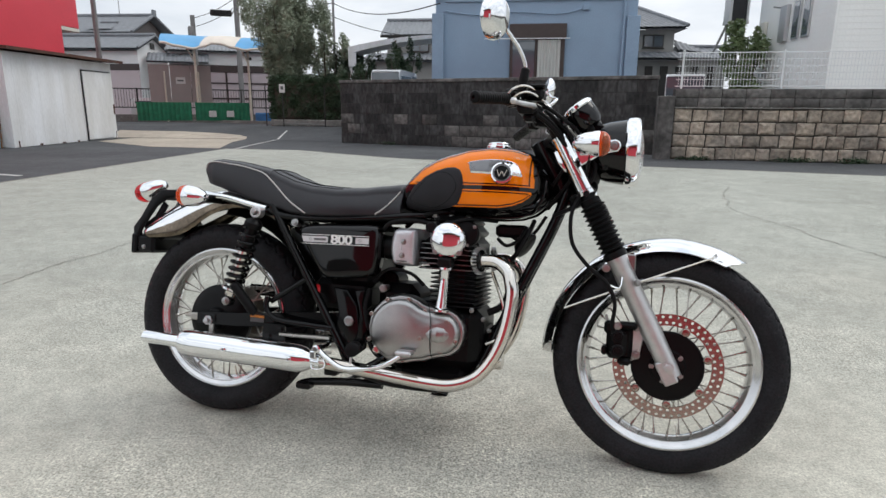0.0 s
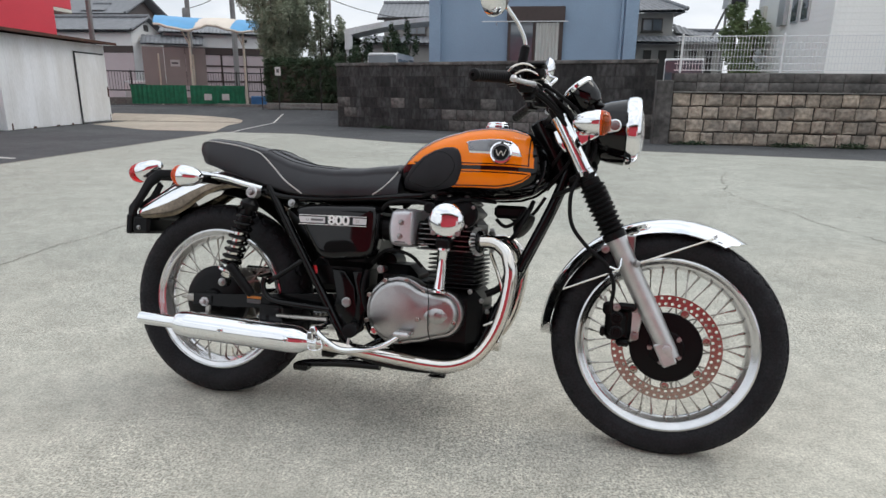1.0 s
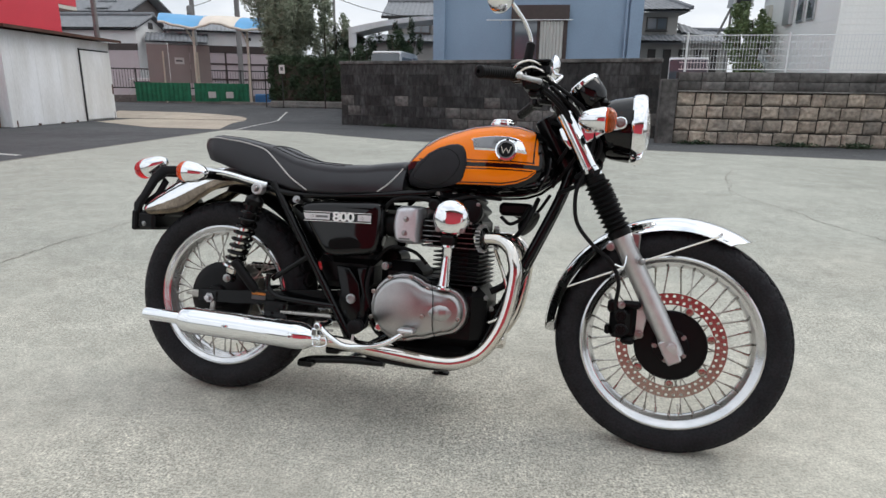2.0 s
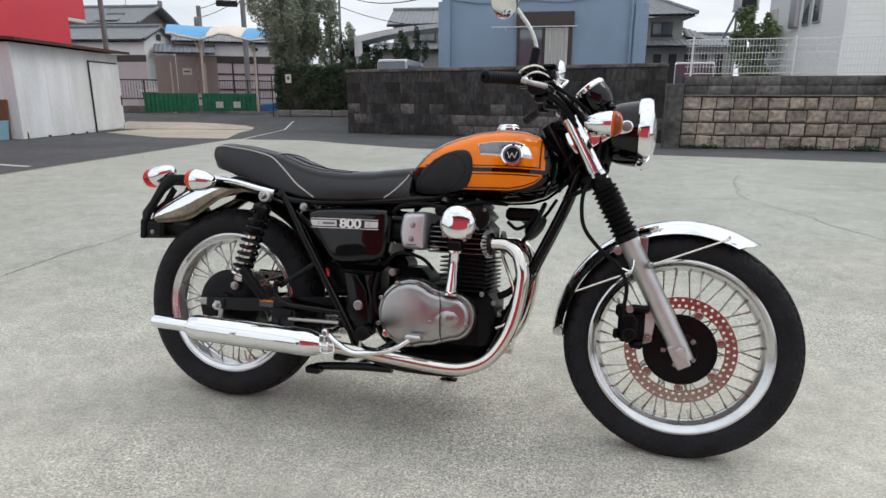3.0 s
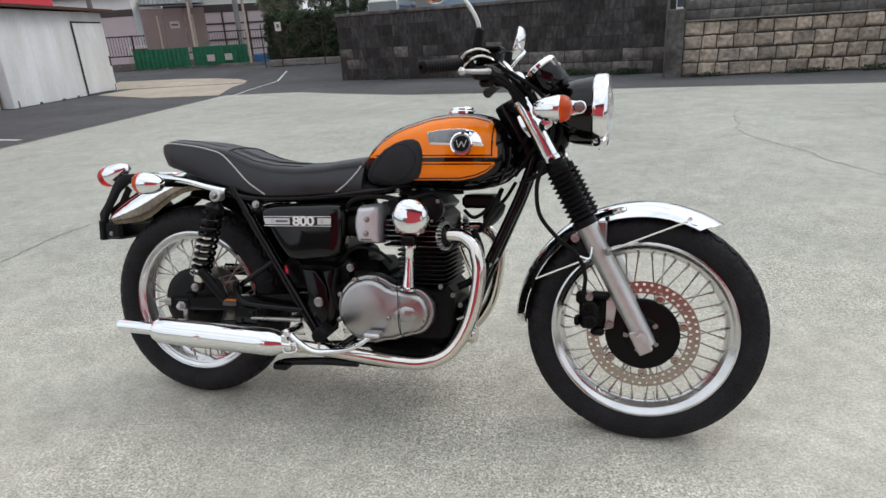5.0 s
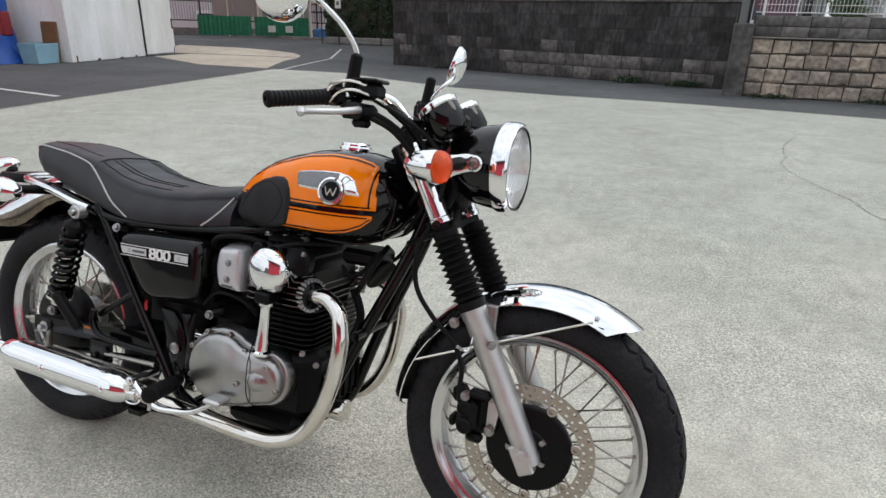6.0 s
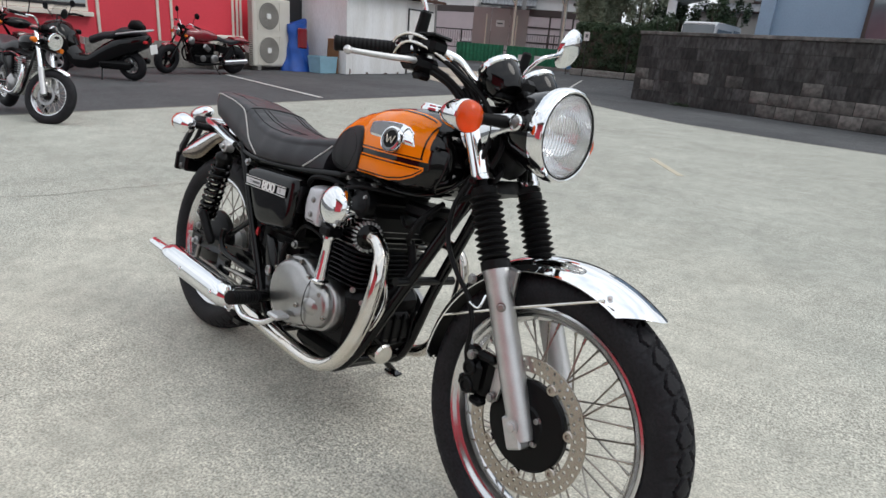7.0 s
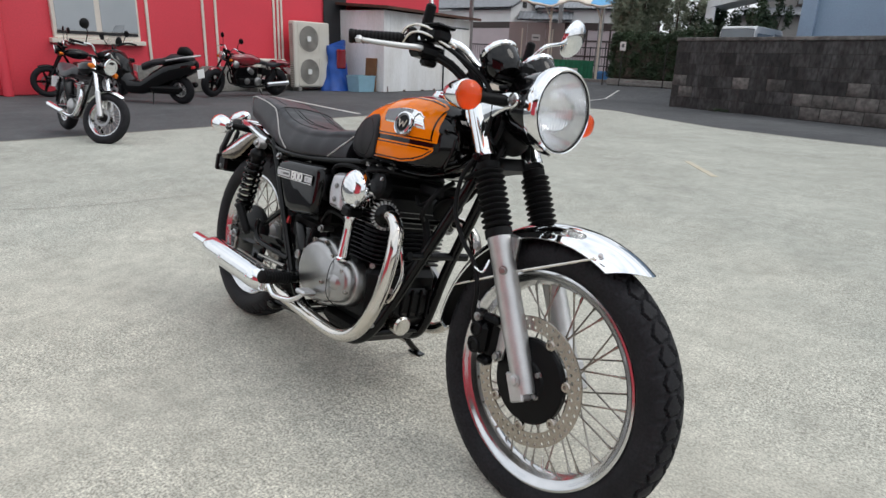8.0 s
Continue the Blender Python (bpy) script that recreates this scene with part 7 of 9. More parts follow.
part("inner_guard", guard(RW, 0.392, 20, 92, 0.07, 0.03, flare=0.3), M_PLASTIC, bike, "black inner mudguard")
part("grab_rail", tube([(0.212, -0.150, 0.712), (0.15, -0.152, 0.724), (0.06, -0.142, 0.742), (-0.04, -0.120, 0.752), (-0.12, -0.085, 0.758), (-0.15, 0.0, 0.760), (-0.12, 0.085, 0.758), (-0.04, 0.120, 0.752), (0.06, 0.142, 0.742), (0.15, 0.152, 0.724), (0.225, 0.150, 0.712)], 0.0095, 14, 6), M_CHROME, bike, "chrome grab rail")
for s in (-1, 1):
    arm = part("tail_bracket", plate([(-0.150, 0.765), (-0.245, 0.762), (-0.286, 0.732), (-0.326, 0.664), (-0.356, 0.626), (-0.352, 0.548), (-0.328, 0.548), (-0.328, 0.612), (-0.303, 0.652), (-0.268, 0.702), (-0.225, 0.733), (-0.150, 0.738)], 0.014, side(s * 0.070 + 0.007), 0.004), M_PLASTIC, bike, "black tail bracket arm")
    part("bracket_strut", plate([(-0.334, 0.634), (-0.318, 0.612), (-0.268, 0.652), (-0.236, 0.706), (-0.252, 0.722), (-0.284, 0.668)], 0.010, side(s * 0.052 + 0.005), 0.003), M_PLASTIC, arm)
part("plate_holder", join(box((-0.356, -0.085, 0.532), (-0.334, 0.085, 0.602), 0.005), box((-0.336, -0.080, 0.536), (-0.266, 0.080, 0.598), 0.010), box((-0.290, -0.06, 0.585), (-0.240, 0.06, 0.612), 0.008)), M_PLASTIC, bike, "black number plate holder")
part("holder_screw", bolt((-0.305, -0.080, 0.556), (0, -1, 0), 0.006, 0.005), M_BOLT, bike)
tm = along((-0.288, 0, 0.786), (-0.381, 0, 0.750))
tail = part("tail_light", lathe([(0.0, 0.000), (0.014, 0.004), (0.023, 0.018), (0.030, 0.040), (0.0345, 0.066), (0.0358, 0.086), (0.034, 0.090)], 36, tm), M_CHROME, bike, "chrome tail light with red lens")
part("lens", lathe([(0.0338, 0.089), (0.0355, 0.096), (0.034, 0.108), (0.027, 0.120), (0.015, 0.128), (0.0, 0.131)], 36, tm), M_RED, tail, "red tail light lens").visible_shadow = False
part("lamp_backing", lathe([(0.0, 0.091), (0.032, 0.0915), (0.032, 0.094), (0.0, 0.0945)], 30, tm), M_REDBACK, tail)
part("tail_mount", join(box((-0.335, -0.03, 0.728), (-0.20, 0.03, 0.756), 0.010), box((-0.235, -0.062, 0.738), (-0.16, 0.062, 0.764), 0.008)), M_PLASTIC, bike)


# ---- things along the red shop ----
def simple_wheel(name, parent, c, r, w, turn, rim_mat=M_RIM, spoke_n=0, label=""):
    """Tyre, rim, hub and spokes of a parked machine's wheel."""
    m = Matrix.Translation(c) @ Matrix.Rotation(turn, 4, "Z")
    prof = []
    for k in range(14):
        a = radians(-150 + 300 * k / 13)
        prof.append((r - w * 0.55 + w * 0.55 * math.cos(a), w * 0.5 * math.sin(a)))
    wh = part(name, ring_lathe(prof, 56), M_TYRE, parent, label or "black tyre on a bright rim", m)
    ri = r - w * 0.95
    part("rim", ring_lathe([(ri + 0.012, -w * 0.36), (ri + 0.012, w * 0.36), (ri - 0.012, w * 0.3), (ri - 0.016, 0), (ri - 0.012, -w * 0.3)], 48), rim_mat, wh)
    part("hub", lathe([(0.02, -0.07), (0.045, -0.06), (0.045, 0.06), (0.02, 0.07)], 24, TURN_Y), M_ENGINE, wh)
    part("brake_disc", hoop([(0.075, 0.062), (0.105, 0.063), (0.105, 0.068), (0.075, 0.069)], 32, TURN_Y), M_BOLT, wh)
    if spoke_n:
        sm = mesh_of("spoke", lathe([(0.0028, 0), (0.0028, ri - 0.06)], 5), M_SPOKE)
        for k in range(spoke_n):
            a = 2 * math.pi * k / spoke_n
            sd = 0.04 if k % 2 else -0.04
            p = Vector((0.05 * math.cos(a + 0.4), sd, 0.05 * math.sin(a + 0.4)))
            part("spoke", sm, M_SPOKE, wh, m=along(p, (ri * math.cos(a), 0, ri * math.sin(a))))
    else:
        for k in range(5):
            a = 2 * math.pi * k / 5
            part("wheel_arm", loft([[(rr * math.cos(a) - s * ww * math.sin(a), t, rr * math.sin(a) + s * ww * math.cos(a)) for s, t in ((-1, -0.015), (1, -0.015), (1, 0.015), (-1, 0.015))] for rr, ww in ((0.04, 0.03), (ri - 0.01, 0.018))]), rim_mat, wh)
    return wh


def parked_bike(m, label, wb, r, steer, tank_mat, seat_mat=M_VINYL, spoke_n=28, fat=0.10, bars=0.36, head_mat=M_BLACK, guard_mat=M_CHROME, tail_mat=M_PLASTIC, rake=27.0, mirrors=1, fork_mat=M_ALU, rim_mat=M_RIM, tube_mat=M_CHROME):
    """A parked naked motorcycle: x forward from the rear axle, on its wheels."""
    b = thing("parked_motorcycle", m, label, "motorcycle", "motorcycles parked by the shop")
    simple_wheel("rear_wheel", b, (0, 0, r), r, fat * 1.25, 0, rim_mat, spoke_n=spoke_n)
    hx, hz = wb - math.tan(radians(rake)) * (0.98 - r) , 0.98
    head = Vector((hx - 0.05, 0, hz))
    sm = Matrix.Translation(head) @ Matrix.Rotation(steer, 4, Vector((hx - wb, 0, hz - r)).normalized()) @ Matrix.Translation(-head)
    fc = sm @ Vector((wb, 0, r))
    front = simple_wheel("front_wheel", b, fc, r, fat, 0, rim_mat, spoke_n=spoke_n)
    front.matrix_basis = sm @ Matrix.Translation((wb, 0, r))
    top = Vector((hx, 0, hz))
    for s in (-1, 1):
        part("fork_leg", rod(sm @ Vector((wb, s * 0.095, r)), sm @ Vector((wb - (wb - hx) * 0.42, s * 0.095, r + (hz - r) * 0.42)), 0.03, 14, 0.004), fork_mat, b)
        part("fork_tube", rod(sm @ Vector((wb - (wb - hx) * 0.42, s * 0.095, r + (hz - r) * 0.42)), sm @ Vector((hx, s * 0.095, hz)), 0.021, 14), tube_mat, b)
        part("grip", rod(sm @ Vector((hx - 0.05, s * (bars - 0.13), hz + 0.10)), sm @ Vector((hx - 0.12, s * bars, hz + 0.08)), 0.018, 12), M_RUBBER, b)
        part("lever", tube([sm @ Vector((hx - 0.02, s * (bars - 0.14), hz + 0.09)), sm @ Vector((hx - 0.01, s * (bars - 0.07), hz + 0.075)), sm @ Vector((hx - 0.04, s * bars, hz + 0.06))], 0.007, 8), M_ALU, b)
        body = part("turn_signal", lathe([(0.0, -0.05), (0.02, -0.04), (0.032, 0.0), (0.028, 0.02), (0.0, 0.03)], 20, along(sm @ Vector((hx + 0.10, s * 0.19, hz - 0.12)), sm @ Vector((hx + 0.3, s * 0.19, hz - 0.12)))), M_SIGBACK, b, "orange turn signal")
        part("signal_stalk", rod(sm @ Vector((hx + 0.09, s * 0.17, hz - 0.12)), sm @ Vector((hx + 0.08, s * 0.08, hz - 0.11)), 0.010, 8), M_RUBBER, b)
        if mirrors:
            q = sm @ Vector((hx - 0.06, s * (bars - 0.08), hz + 0.32))
            mi = part("mirror", lathe([(0.058, -0.01), (0.06, 0.0), (0.04, 0.018), (0.0, 0.025)], 24, along(q, q + sm.to_3x3() @ Vector((1, s * 0.2, 0)))), M_PLASTIC, b, "round black mirror")
            part("mirror_stem", tube([sm @ Vector((hx - 0.04, s * (bars - 0.15), hz + 0.10)), sm @ Vector((hx - 0.04, s * (bars - 0.13), hz + 0.24)), q], 0.006, 8), M_FRAME, mi)
        part("swing_arm", rod((0, s * 0.10, r), (0.5, s * 0.10, r + 0.04), 0.022, 10), M_FRAME, b)
        part("shock", join(rod((0.05, s * 0.15, r + 0.05), (0.16, s * 0.15, r + 0.36), 0.014, 10), tube([Vector((0.06 + 0.085 * k / 80, s * 0.15, r + 0.09 + 0.24 * k / 80)) + Vector((0.028 * math.cos(k * 0.7), 0.028 * math.sin(k * 0.7), 0)) for k in range(81)], 0.005, 5, 1)), M_FRAME, b)
        part("down_tube", tube([(hx + 0.03, s * 0.03, hz - 0.15), (hx - 0.10, s * 0.06, 0.55), (hx - 0.2, s * 0.10, 0.28), (hx - 0.4, s * 0.11, 0.22), (0.45, s * 0.11, 0.28), (0.2, s * 0.12, 0.66)], 0.015, 10), M_FRAME, b)
        part("exhaust", tube([(hx - 0.17, s * 0.10, 0.60), (hx - 0.09, s * 0.13, 0.52), (hx - 0.13, s * 0.16, 0.34), (hx - 0.28, s * 0.17, 0.25), (0.42, s * 0.18, 0.26), (0.38, s * 0.18, 0.265), (-0.12, s * 0.18, 0.30)], [0.02, 0.02, 0.02, 0.02, 0.02, 0.042, 0.042], 16), tube_mat, b, "exhaust pipe and muffler")
        part("side_panel", (lambda g: g if s < 0 else mirror(g))(plate([(0.25, 0.62), (0.50, 0.66), (0.52, 0.50), (0.36, 0.48)], 0.03, side(-0.10), 0.01)), M_PLASTIC, b)
    part("handlebar", tube([sm @ Vector((hx - 0.05, -(bars - 0.12), hz + 0.10)), sm @ Vector((hx - 0.02, -0.14, hz + 0.12)), sm @ Vector((hx, -0.05, hz + 0.04)), sm @ Vector((hx, 0.05, hz + 0.04)), sm @ Vector((hx - 0.02, 0.14, hz + 0.12)), sm @ Vector((hx - 0.05, bars - 0.12, hz + 0.10))], 0.012, 10), M_CHROME, b)
    for s in (-1, 1):
        part("triple_clamp", lift(box((-0.04, -0.13, -0.014), (0.05, 0.13, 0.014), 0.006), sm @ Matrix.Translation((hx + (0.0 if s > 0 else 0.07), 0, hz + (0.0 if s > 0 else -0.16)))), M_ENGINE, b)
    hl = part("headlight", lathe([(0.0, -0.12), (0.05, -0.11), (0.08, -0.06), (0.09, 0.0), (0.086, 0.004)], 32, along(sm @ Vector((hx + 0.17, 0, hz - 0.06)), sm @ Vector((hx + 0.5, 0, hz - 0.08)))), head_mat, b)
    part("headlight_rim", lathe([(0.09, -0.002), (0.096, 0.006), (0.094, 0.02), (0.086, 0.022)], 32, along(sm @ Vector((hx + 0.17, 0, hz - 0.06)), sm @ Vector((hx + 0.5, 0, hz - 0.08)))), M_CHROME, hl)
    part("lens", lathe([(0.087, 0.012), (0.06, 0.024), (0.0, 0.03)], 32, along(sm @ Vector((hx + 0.17, 0, hz - 0.06)), sm @ Vector((hx + 0.5, 0, hz - 0.08)))), M_REFLECTOR, hl)
    part("gauges", join(*[lathe([(0.03, 0), (0.042, 0.02), (0.042, 0.05), (0.036, 0.056)], 20, along(sm @ Vector((hx + 0.08, s * 0.055, hz + 0.02)), sm @ Vector((hx + 0.0, s * 0.055, hz + 0.12)))) for s in (-1, 1)]), M_PLASTIC, b)
    part("engine", join(box((0.50, -0.15, 0.24), (hx - 0.18, 0.15, 0.46), 0.05), box((0.62, -0.11, 0.44), (hx - 0.16, 0.11, 0.68), 0.03)), M_ENGINE if tank_mat is M_WINE else M_CASE, b, "air-cooled engine block")
    fm = mesh_of("cooling_fin", plate(round_rect(hx - 0.16 - 0.58, 0.27, 0.03, 3, (hx - 0.16 + 0.62) / 2, 0), 0.005), M_ENGINE)
    for k in range(8):
        part("cooling_fin", fm, M_ENGINE, b, m=Matrix.Translation((0, 0, 0.47 + 0.026 * k)))
    part("engine_cover", lathe([(0.10, 0), (0.10, 0.03), (0.07, 0.05), (0.0, 0.055)], 28, along((0.66, -0.145, 0.36), (0.66, -0.4, 0.36))), M_CASE, b)
    part("engine_cover", lathe([(0.10, 0), (0.10, 0.03), (0.07, 0.05), (0.0, 0.055)], 28, along((0.66, 0.145, 0.36), (0.66, 0.4, 0.36))), M_CASE, b)
    t0, t1 = 0.56, hx + 0.02
    rings = []
    for k in range(15):
        u = k / 14
        x = t0 + (t1 - t0) * u
        h = (0.145 if tank_mat is M_WINE else 0.10) * (math.sin(math.pi * (0.10 + 0.84 * u)) ** 0.7)
        w = (0.17 if tank_mat is M_WINE else 0.13) * (math.sin(math.pi * (0.16 + 0.78 * u)) ** 0.6)
        rings.append([(x, w * math.copysign(abs(math.cos(a)) ** 0.8, math.cos(a)), 0.83 + 0.03 * u + h * math.copysign(abs(math.sin(a)) ** 0.8, math.sin(a))) for a in [2 * math.pi * j / 20 for j in range(20)]])
    part("fuel_tank", loft(rings), tank_mat, b, "painted fuel tank", sharp=60)
    srings = []
    for k in range(13):
        u = k / 12
        x = -0.12 + 0.74 * u
        zt = 0.86 - 0.07 * math.sin(math.pi * min(1, u * 1.1)) ** 1.5 if u < 0.9 else 0.85
        w = 0.09 + 0.05 * math.sin(math.pi * min(0.95, u * 0.9 + 0.05))
        srings.append([(x, -w, zt - 0.10), (x, -w * 1.05, zt - 0.05), (x, -w * 0.9, zt - 0.012), (x, -w * 0.4, zt), (x, w * 0.4, zt), (x, w * 0.9, zt - 0.012), (x, w * 1.05, zt - 0.05), (x, w, zt - 0.10)])
    part("seat", loft(srings), seat_mat, b, "black seat", sharp=60)
    part("rear_mudguard", guard((0, 0, r), r + 0.06, 60, 150, 0.08, 0.03, 24, 8), guard_mat, b)
    part("front_mudguard", lift(guard((wb, 0, r), r + 0.028, 62, 160, 0.055, 0.030, 24, 8), sm), guard_mat, b, "front mudguard")
    part("tail_light", join(box((-0.34, -0.06, 0.70), (-0.24, 0.06, 0.79), 0.02), box((-0.28, -0.05, 0.66), (-0.10, 0.05, 0.74), 0.02)), tail_mat, b)
    part("number_plate", box((-0.36, -0.10, 0.52), (-0.352, 0.10, 0.66), 0.002), M_WHITE, b, "white number plate without characters")
    part("side_stand", rod((0.62, 0.12, 0.24), (0.56, 0.26, 0.02), 0.012, 8), M_FRAME, b)
    if tank_mat is M_WINE:
        for s in (-1, 1):
            part("air_scoop", lathe([(0.085, 0), (0.082, 0.02), (0.06, 0.04), (0.03, 0.05), (0.0, 0.052)], 28, along((hx - 0.12, s * 0.13, 0.74), (hx - 0.12, s * 0.3, 0.76))), M_CASE, b, "bright air scoop")
            part("cylinder_cover", lift(box((-0.10, -0.03, -0.06), (0.10, 0.03, 0.06), 0.025), Matrix.Translation((0.86, s * 0.15, 0.60)) @ Matrix.Rotation(radians(-35), 4, "Y")), M_CASE, b)
            part("lower_cover", lathe([(0.075, 0), (0.07, 0.02), (0.045, 0.03), (0.0, 0.033)], 24, along((0.95, s * 0.15, 0.37), (0.95, s * 0.3, 0.37))), M_CASE, b)
            part("wide_muffler", rod((0.42, s * 0.20, 0.30), (-0.20, s * 0.22, 0.34), 0.058, 22, 0.012), M_CHROME, b, "wide chrome muffler")
        part("tail_cowl", loft([[(x, w * math.cos(a), z + h * math.sin(a)) for a in [2 * math.pi * j / 16 for j in range(16)]] for x, w, z, h in ((0.10, 0.13, 0.80, 0.04), (-0.08, 0.14, 0.80, 0.06), (-0.26, 0.11, 0.78, 0.055), (-0.38, 0.06, 0.75, 0.03))]), M_WINE, b, "wine-red tail cowl")
    return b


parked_bike(pose(-6.86, 3.73, 0.026, 0, 0, -5) @ pose(0, 0, 0, -9, 2.2, 0) @ Matrix.Scale(0.92, 4), "black retro motorcycle with spoked wheels on the yard edge", 1.27, 0.31, radians(31), M_BLACK, fat=0.10, bars=0.36, rake=25.0)
parked_bike(pose(-11.4, 10.3, 0, 0, 0, 271) @ pose(0, 0, 0, -8, 0, 0), "wine-red muscle cruiser motorcycle parked against the red wall", 1.74, 0.325, radians(12), M_WINE, spoke_n=0, fat=0.15, fork_mat=M_FRAME, rim_mat=M_FRAME, tube_mat=M_ENGINE, guard_mat=M_WINE, tail_mat=M_WINE, rake=30, mirrors=1)
parked_bike(pose(-12.35, 6.95, 0, 0, 0, 266) @ pose(0, 0, 0, -8, 0, 0), "black and red light motorcycle parked by the shop window", 1.33, 0.30, radians(-10), M_BLACK, seat_mat=M_WINE, spoke_n=0, fat=0.10, bars=0.34, fork_mat=M_FRAME, rim_mat=M_FRAME, tube_mat=M_ENGINE, guard_mat=M_BLACK)


def scooter(m):
    b = thing("maxi_scooter", m, "black maxi scooter with windscreen and top grip", "scooter", "motorcycles parked by the shop")
    simple_wheel("rear_wheel", b, (0, 0, 0.27), 0.27, 0.14, 0, M_ALU)
    simple_wheel("front_wheel", b, (1.5, 0, 0.28), 0.28, 0.11, 0, M_ALU)

    def hull(secs, name, mat, label=""):
        rings = []
        for x, zb, zt, w, p in secs:
            zc, h = (zb + zt) / 2, (zt - zb) / 2
            rings.append([(x, w * math.copysign(abs(math.cos(a)) ** p, math.cos(a)), zc + h * math.copysign(abs(math.sin(a)) ** p, math.sin(a))) for a in [2 * math.pi * j / 20 for j in range(20)]])
        return part(name, loft(rings), mat, b, label, sharp=50)
    hull([(-0.42, 0.68, 0.80, 0.05, 0.7), (-0.36, 0.60, 0.83, 0.14, 0.7), (-0.1, 0.48, 0.80, 0.19, 0.7), (0.2, 0.36, 0.74, 0.20, 0.6), (0.45, 0.24, 0.62, 0.19, 0.6), (0.75, 0.16, 0.42, 0.19, 0.6), (1.0, 0.16, 0.42, 0.20, 0.6), (1.12, 0.2, 0.60, 0.18, 0.6)], "rear_body", M_BLACK, "gloss black body panels")
    hull([(1.08, 0.28, 0.76, 0.17, 0.6), (1.18, 0.30, 0.92, 0.21, 0.6), (1.32, 0.42, 0.97, 0.21, 0.7), (1.48, 0.58, 0.94, 0.18, 0.7), (1.64, 0.68, 0.85, 0.11, 0.8), (1.72, 0.73, 0.79, 0.05, 0.8)], "front_fairing", M_BLACK)
    hull([(-0.34, 0.80, 0.86, 0.08, 0.7), (-0.2, 0.79, 0.92, 0.14, 0.7), (0.05, 0.77, 0.93, 0.16, 0.7), (0.2, 0.72, 0.86, 0.16, 0.7), (0.45, 0.70, 0.82, 0.15, 0.7), (0.7, 0.60, 0.74, 0.10, 0.7)], "seat", M_VINYL, "black stepped seat")
    hull([(-0.34, 0.90, 0.98, 0.05, 0.8), (-0.24, 0.90, 1.06, 0.11, 0.8), (-0.14, 0.91, 1.06, 0.11, 0.8), (-0.06, 0.92, 0.98, 0.05, 0.8)], "back_pad", M_RUBBER)
    part("grab_rail", tube([(0.1, -0.19, 0.82), (-0.25, -0.2, 0.88), (-0.44, -0.1, 0.90), (-0.44, 0.1, 0.90), (-0.25, 0.2, 0.88), (0.1, 0.19, 0.82)], 0.016, 10), M_ALU, b)
    part("windscreen", loft([[(1.36 - 0.30 * u, -0.22 * (1 - 0.45 * u) * s, 0.98 + 0.42 * u) for s in (-1, -0.6, -0.2, 0.2, 0.6, 1)] + [(1.366 - 0.30 * u, -0.22 * (1 - 0.45 * u) * s, 0.98 + 0.42 * u) for s in (1, 0.6, 0.2, -0.2, -0.6, -1)] for u in [k / 8 for k in range(9)]]), M_GLASS, b, "smoked windscreen").visible_shadow = False
    part("handlebar", tube([(1.05, -0.34, 1.02), (1.14, -0.2, 1.06), (1.18, 0, 1.04), (1.14, 0.2, 1.06), (1.05, 0.34, 1.02)], 0.018, 10), M_RUBBER, b)
    for s in (-1, 1):
        mi = part("mirror", lathe([(0.06, 0), (0.062, 0.01), (0.03, 0.03), (0.0, 0.035)], 20, along((1.22, s * 0.34, 1.22), (1.5, s * 0.36, 1.22))), M_PLASTIC, b)
        part("mirror_stem", rod((1.24, s * 0.2, 1.04), (1.23, s * 0.33, 1.2), 0.008, 8), M_PLASTIC, mi)
        part("tail_lens", box((-0.41, s * 0.10 - 0.05, 0.68), (-0.37, s * 0.10 + 0.05, 0.73), 0.01), M_REDBACK, b)
        part("fork_leg", rod((1.5, s * 0.09, 0.28), (1.42, s * 0.09, 0.60), 0.022, 10), M_ENGINE, b)
    part("muffler", rod((0.45, -0.2, 0.26), (-0.22, -0.21, 0.34), 0.055, 20, 0.02), M_ENGINE, b)
    part("drive_case", box((-0.08, 0.10, 0.2), (0.55, 0.2, 0.36), 0.05), M_ENGINE, b)
    part("number_plate", box((-0.47, -0.11, 0.50), (-0.462, 0.11, 0.66), 0.002), M_WHITE, b, "white number plate without characters")
    part("side_stand", rod((0.5, 0.15, 0.2), (0.45, 0.27, 0.02), 0.012, 8), M_FRAME, b)
    return b


scooter(pose(-9.94, 7.02, 0, 0, 0, 207) @ pose(0, 0, 0, -6, 0, 0))

